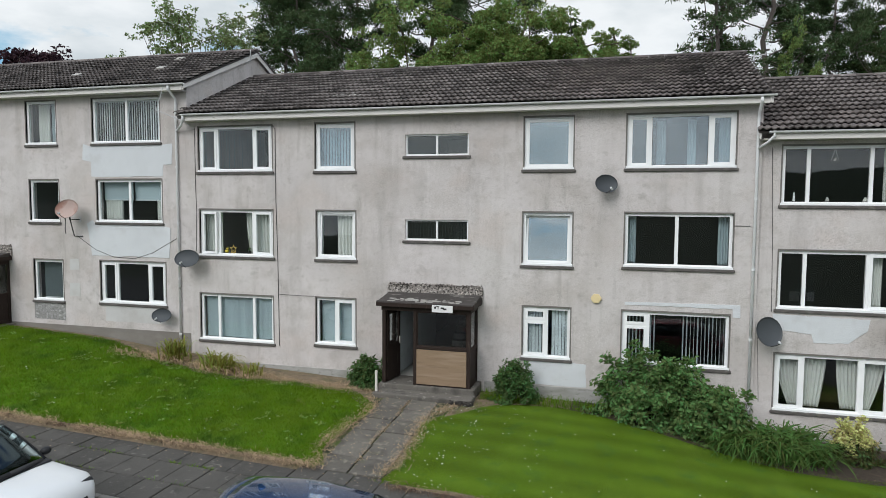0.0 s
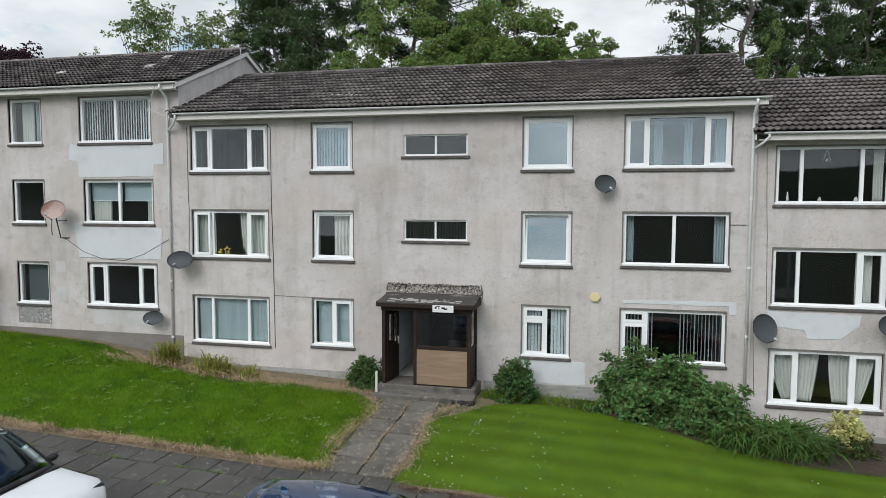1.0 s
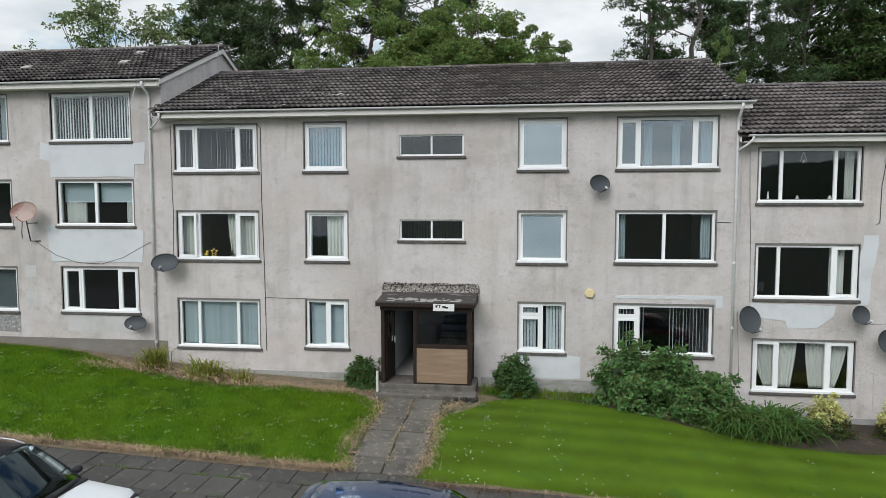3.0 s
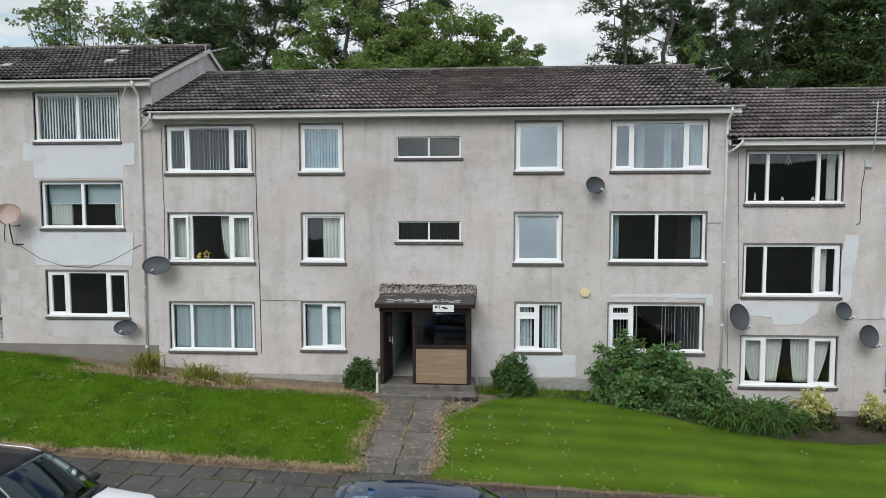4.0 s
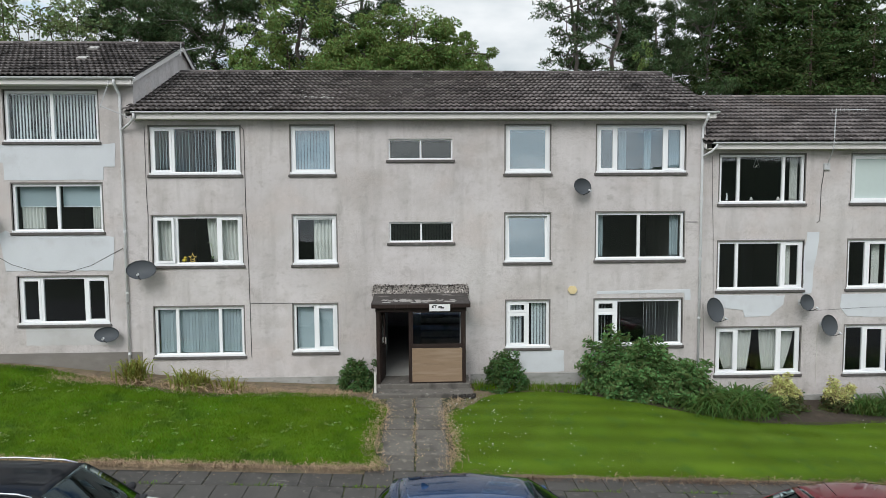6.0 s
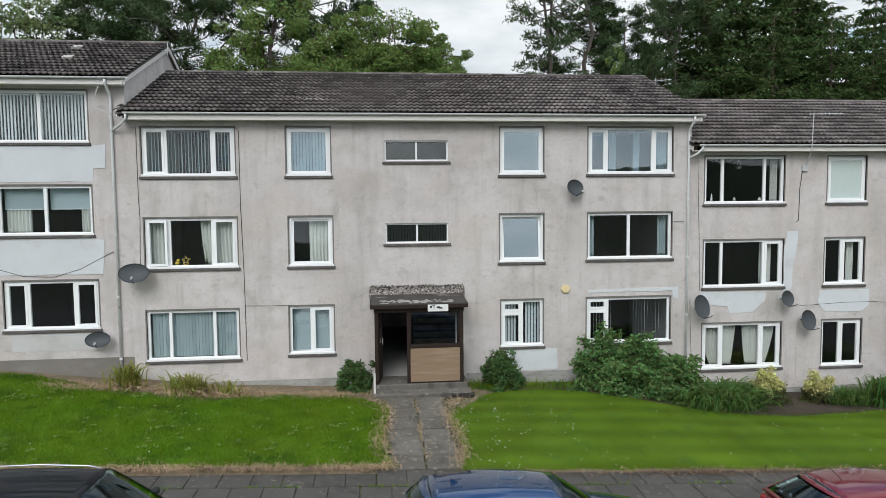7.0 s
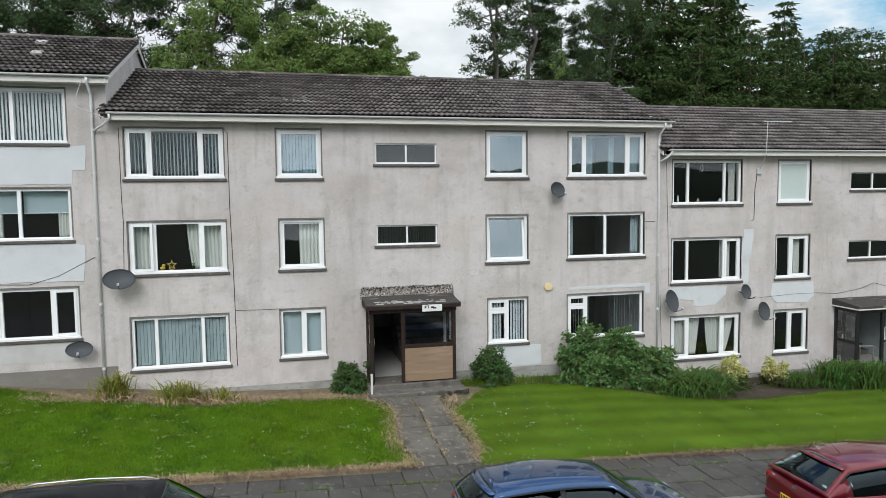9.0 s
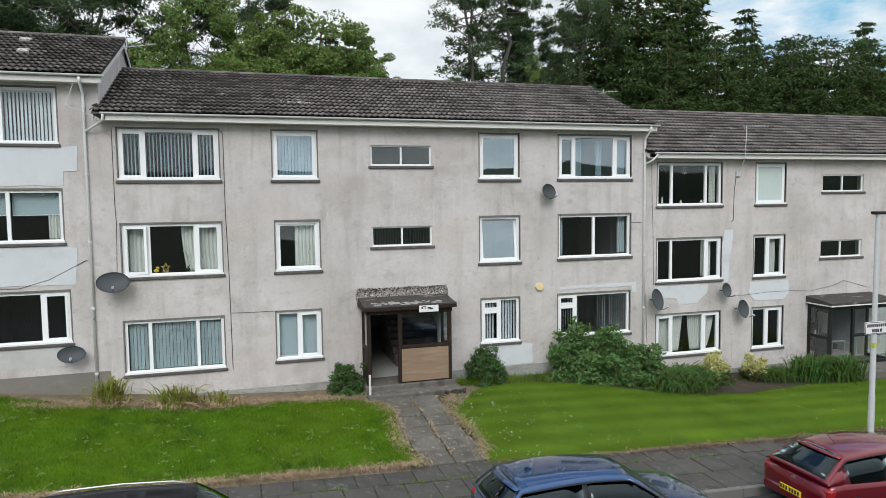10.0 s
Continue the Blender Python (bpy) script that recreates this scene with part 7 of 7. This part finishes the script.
    for i in range(len(stations) - 1):
        xc2 = (stations[i] + stations[i + 1]) / 2
        for k in range(last):
            kk = min(k, last - 1 - k)
            side = "l" if k < last / 2 else "r"
            if kk in (0, 1):
                if xm - 0.046 < xc2 < xm + 0.046:
                    key = "pillar_" + side
                elif xc2 < rear_st[4]:
                    key = "rear_pillar_" + side
                elif xc2 > xa - (xa - xb) * 0.28:
                    key = "front_pillar_" + side
                else:
                    key = ("rear_side_window_" if xc2 < xm else "front_side_window_") + side
            elif kk in (2, 3):
                key = "roof"
            else:
                key = "roof" if (xc < xc2 < xb or xc2 < rear_st[1]) else ("rear_window" if xc2 < xc else "windscreen")
                if xc2 > front_st[-2]:
                    key = "front_pillar_" + side
            skins.setdefault(key, []).append((rings[i][k], rings[i][k + 1], rings[i + 1][k + 1], rings[i + 1][k]))
    roof = None
    for key, quads in skins.items():
        bm2 = bmesh.new()
        for q in quads:
            bm2.faces.new([bm2.verts.new(v) for v in q])
        bmesh.ops.remove_doubles(bm2, verts=bm2.verts, dist=0.0004)
        bmesh.ops.recalc_face_normals(bm2, faces=bm2.faces)
        glassy = "window" in key or key == "windscreen"
        nm = key[:-2] if key[-2:] in ("_l", "_r") else key
        mt = M["carglass"] if glassy else (M["trim"] if nm in ("pillar", "front_pillar") else roof_paint)
        ob = part(nm, bm2, mt, c, smooth=True)
        sol = ob.modifiers.new("thickness", "SOLIDIFY")
        sol.thickness, sol.offset = (0.006 if glassy else 0.022), -1
        if glassy:
            ob.visible_shadow = False
        if key == "roof":
            roof = ob
    za = top_at(xc + 0.30)[0] + 0.05
    if visible_badge:
        part("antenna", tubed([(xc + 0.28, 0, za), (xc + 0.02, 0, za + 0.24)], 0.006, 6, 0.003), M["trim"], roof, "thin whip antenna")
    else:
        fin = bmesh.new()
        prism(fin, [(-0.018, za), (0.018, za), (0.006, za + 0.06), (-0.006, za + 0.06)], xc + 0.24, xc + 0.40)
        for v in fin.verts:
            if v.co.z > za + 0.03 and v.co.x > xc + 0.3:
                v.co.x -= 0.11
        part("antenna", fin, roof_paint, roof, "small fin antenna")
    sp = [(xc - 0.15 - 0.10 * (1 - q * q), q * tw * 0.90, top_at(xc)[0] + 0.03 * (1 - q * q)) for q in spread(-1, 1, 12)]
    lip = bmesh.new()
    row = [[lip.verts.new((a + dx, b, d + dz)) for a, b, d in sp] for dx, dz in ((0, -0.022), (0.19, -0.03), (0.19, 0.012), (0.0, 0.0))]
    for k in range(4):
        for i in range(len(sp) - 1):
            lip.faces.new((row[k][i], row[k][i + 1], row[(k + 1) % 4][i + 1], row[(k + 1) % 4][i]))
    lip.faces.new([r[0] for r in row])
    lip.faces.new([r[-1] for r in row][::-1])
    bmesh.ops.recalc_face_normals(lip, faces=lip.faces)
    part("spoiler", lip, roof_paint, roof, smooth=True)
    for s in (1, -1):
        part("window_trim", tubed([rings[j][2 if s > 0 else last - 2] * 1.0 + Vector((0, 0.004 * s, 0)) for j in range(3, len(stations) - 2)], 0.010, 5), M["trim"], c)
        bm = bmesh.new()
        bmesh.ops.create_icosphere(bm, subdivisions=2, radius=0.11, matrix=Matrix.Translation((xa - 0.22, s * (hw + 0.07), belt + 0.06)) @ Matrix.Diagonal((0.7, 1.0, 0.65, 1)))
        part("mirror", bm, M["trim"] if rail else paint, c, "door mirror", smooth=True)
        # lamps
        part("headlamp", boxed(xf - 0.42, xf - 0.12, s * hw * 0.66 - 0.16, s * hw * 0.66 + 0.16, nose - 0.13, nose - 0.02, 0.03), M["trim"] if suv else M["lamp_clear"], c, "dark smoked headlamp" if suv else "clear headlamp")
        part("tail_lamp", boxed(xr + 0.045, xr + 0.25, s * hw * 0.80 - 0.13, s * hw * 0.80 + 0.13, belt - 0.27, belt - 0.075, 0.045), M["lamp_red"], c, "red tail lamp")
        if rail:
            pts = [(xc + 0.06, s * tw * 0.93, zr - 0.02), (xc + 0.22, s * tw * 0.93, zr + 0.025), ((xb + xc) / 2, s * tw * 0.93, zr + 0.055), (xb - 0.25, s * tw * 0.93, zr + 0.035), (xb - 0.05, s * tw * 0.93, zr - 0.01)]
            part("roof_rail", tubed(pts, 0.013, 8), M["alloy"], c, "silver roof rail", smooth=True)
    part("cowl", boxed(wb - 0.04, wb + 0.16, -bw * 0.93, bw * 0.93, belt - 0.02, belt + 0.028, 0.01), M["trim"], c)
    for s in (0.35, -0.30):
        part("wiper", tubed([(wb + 0.06, s, belt + 0.05), (wb - 0.08, s + 0.45, belt + 0.10)], 0.010, 5), M["trim"], c)
    # cabin inside
    part("dashboard", boxed(wb - 0.45, wb - 0.05, -bw * 0.92, bw * 0.92, belt - 0.2, belt + 0.03, 0.04), M["carseat"], c)
    part("cabin_floor", boxed(xr + 0.3, wb, -bw * 0.9, bw * 0.9, belt + 0.035, belt + 0.05), M["carseat"], c)
    for sx in (wb - 1.05, wb - 1.9):
        for s in (1, -1):
            part("seat", boxed(sx - 0.14, sx + 0.10, s * 0.36 - 0.24, s * 0.36 + 0.24, belt - 0.1, H - 0.36, 0.05), M["carseat"], c)
    # wheels
    R = 0.335 if suv else 0.305
    for x in (ax, rx):
        for s in (1, -1):
            y = s * (hw - 0.10)
            arch = part("wheel_arch", tubed([(x, s * (hw - 0.20), R), (x, s * (hw + 0.004), R)], R + 0.055, 24), M["trim"], c)
            wheel = part("wheel", tubed([(x, y - 0.10 * 1, R), (x, y + 0.10 * 1 + 0.012 * s, R)], R, 24), M["tyre"], c, "black tyre")
            part("rim", tubed([(x, y - 0.075, R), (x, y + 0.075 + 0.045 * s, R)] if s > 0 else [(x, y + 0.075, R), (x, y - 0.075 - 0.045, R)], R * 0.68, 20), M["alloy"], wheel, "silver alloy wheel")
    part("rear_bumper", boxed(xr - 0.03, xr + 0.16, -hw * 0.86, hw * 0.86, 0.30, 0.52, 0.05), paint, c)
    part("front_grille", boxed(xf - 0.05, xf + 0.012, -hw * 0.55, hw * 0.55, nose - 0.36, nose - 0.22, 0.02), M["trim"], c)
    if plate:
        pl = part("number_plate", boxed(xr - 0.042, xr - 0.028, -0.26, 0.26, 0.46, 0.575, 0.004), M["plate"], c, "yellow number plate with dark bars")
        for k in range(7):
            y = -0.215 + k * 0.066 + (0.02 if k > 3 else 0)
            part("bar", boxed(xr - 0.046, xr - 0.0425, y, y + 0.04, 0.48, 0.555), M["black"], pl)
    if visible_badge:
        part("badge", tubed([(xr + 0.06, 0, belt - 0.13), (xr + 0.012, 0, belt - 0.14)], 0.048, 24), M["alloy"], c, "round silver badge")
        part("rear_wiper", tubed([(xd - 0.03, 0.0, zb0 + 0.05), (xd + 0.0, 0.32, zb0 + 0.10)], 0.010, 5), M["trim"], c)
    return c


car("car", (-10.70, 8.75, z_road(-10.70)), 4.45, 1.84, 1.59, 0.96, M["paint_white"], M["paint_black"], "white crossover car with black roof and silver rails", hood=0.27, nose=0.86, rail=True, suv=True, rake=0.60)
car("car", (-3.78, 9.10, z_road(-3.78)), 4.25, 1.75, 1.41, 0.90, M["paint_blue"], M["paint_blue"], "dark metallic blue hatchback parked at the kerb", hood=0.30, nose=0.76, rake=0.62)
car("car", (2.43, 9.10, z_road(2.43)), 4.05, 1.70, 1.39, 0.89, M["paint_red"], M["paint_red"], "glossy red hatchback parked at the kerb, rear in view", hood=0.26, nose=0.76, rake=0.56, rear_rake=0.60, visible_badge=True)

# ---- lamp post with street sign ----
lamp = empty("street_lamp", (5.80, 12.05, z_pave(5.80)), "galvanised lamp post with a street sign and small dark head", "street lamp")
part("column", tubed([(0, 0, -0.2), (0, 0, 1.1)], 0.078, 24), M["galv"], lamp)
part("pole", tubed([(0, 0, 1.1), (0, 0, 5.75)], 0.070, 24, 0.052), M["galv"], lamp)
hd = part("lamp_head", boxed(-0.16, 0.22, -0.09, 0.09, 5.75, 5.82, 0.02), M["black"], lamp, "flat dark lamp head")
part("lens", boxed(-0.10, 0.18, -0.07, 0.07, 5.735, 5.752), M["lamp_clear"], hd)
sb = part("sign_plate", boxed(-0.38, 0.38, -0.075, -0.062, 2.70, 3.02, 0.006), M["sign"], lamp, "white street sign with dark bars")
part("border", wall_mesh(-0.37, 0.37, 2.71, 3.01, -0.079, -0.0745, [(-0.355, 0.355, 2.725, 2.995)]), M["black"], sb)
for k in range(10):
    xk = -0.315 + k * 0.064
    part("bar", boxed(xk, xk + 0.044, -0.079, -0.0745, 2.885, 2.965), M["black"], sb)
for xk, ww in ((-0.15, 0.05), (-0.085, 0.025), (-0.045, 0.05), (0.02, 0.05), (0.10, 0.07)):
    part("bar", boxed(xk, xk + ww, -0.079, -0.0745, 2.755, 2.835), M["black"], sb)
for zc in (2.74, 2.98):
    part("clip", tubed([(0, 0, zc - 0.015), (0, 0, zc + 0.015)], 0.062, 12), M["galv"], lamp)
part("sticker", boxed(-0.062, 0.062, -0.064, 0.05, 2.33, 2.47, 0.01), M["tape"], lamp, "yellow-green tape tied round the post")

# ---- paving, kerb and tiles, piece by piece ----
def slab_mesh(name, lx, ly, h, bev=0.012):
    bm = boxed(-lx / 2, lx / 2, -ly / 2, ly / 2, -h, 0)
    top = [e for e in bm.edges if all(v.co.z > -0.001 for v in e.verts)]
    bmesh.ops.bevel(bm, geom=top, offset=bev, segments=1, affect="EDGES")
    return mesh_of(name, bm, M["slab"])


SLAB = slab_mesh("slab", 0.60, 0.80, 0.05)
rngp = random.Random(12)
tilt_x = math.atan(0.042)
for j, y in enumerate((10.58, 11.40, 12.22)):
    for i in range(58):
        x = -22.6 + i * 0.615 + (0.3 if j % 2 else 0.0)
        o = new("slab", SLAB)
        o.parent = pave_bed
        o.location = (x + rngp.uniform(-.006, .006), y + rngp.uniform(-.006, .006), z_pave(x) + rngp.uniform(-.007, .007))
        o.rotation_euler = (rngp.uniform(-.008, .008), tilt_x + rngp.uniform(-.008, .008), rngp.uniform(-.01, .01))
PSLAB = slab_mesh("path_slab", 0.72, 0.86, 0.05)
PSLAB.materials[0] = M["path_slab"]
for j in range(6):
    for i in range(2):
        y = 12.95 + j * 0.70
        x = -5.63 + i * 0.76 + 0.02 * math.sin(j * 2.1)
        o = new("path_slab", PSLAB)
        o.parent = path_bed
        o.location = (x, y, z_path(x, y) + 0.012 + rngp.uniform(-.008, .008))
        o.scale = (1.0, 0.79, 1)
        o.rotation_euler = (math.atan(0.062) + rngp.uniform(-.015, .015), tilt_x * 0.5 + rngp.uniform(-.012, .012), rngp.uniform(-.02, .02))
kerb = tagged(new("kerb"), "concrete kerb along the street", "kerb", "", "structure")
bm = boxed(-0.452, 0.452, -0.0625, 0.0625, -0.25, 0, 0.012)
KERB = mesh_of("kerb_stone", bm, M["kerb"])
for i in range(48):
    x = -25 + i * 0.914
    o = new("kerb_stone", KERB)
    o.parent = kerb
    o.location = (x, 10.105, z_pave(x) + 0.008 + rngp.uniform(-.004, .004))
    o.rotation_euler = (0, tilt_x, rngp.uniform(-.004, .004))
slope_c = math.atan((9.63 - 7.77) / 4.33)


def on_roof(x0, x1, up, fy):
    def place(rng):
        x, s = rng.uniform(x0, x1), rng.uniform(0.1, 4.6)
        if rng.uniform() < 0.25:
            x, s = rng.normal(-8.1, 0.35), rng.normal(1.2, 0.15)
        return x, fy - 0.38 + s * math.cos(slope_c), 7.77 + up + s * math.sin(slope_c) + 0.085, math.tan(slope_c)
    return place


scatter("lichen", 110, on_roof(-13, 3.2, 0.0, FACE), 0.045, M["lead"], 71, "pale lichen and bird marks on the tiles", "lichen")
for job in ROOF_JOBS:
    tile_roof(job, (14, 44, 0, 10) if job[7] == "middle" else None)
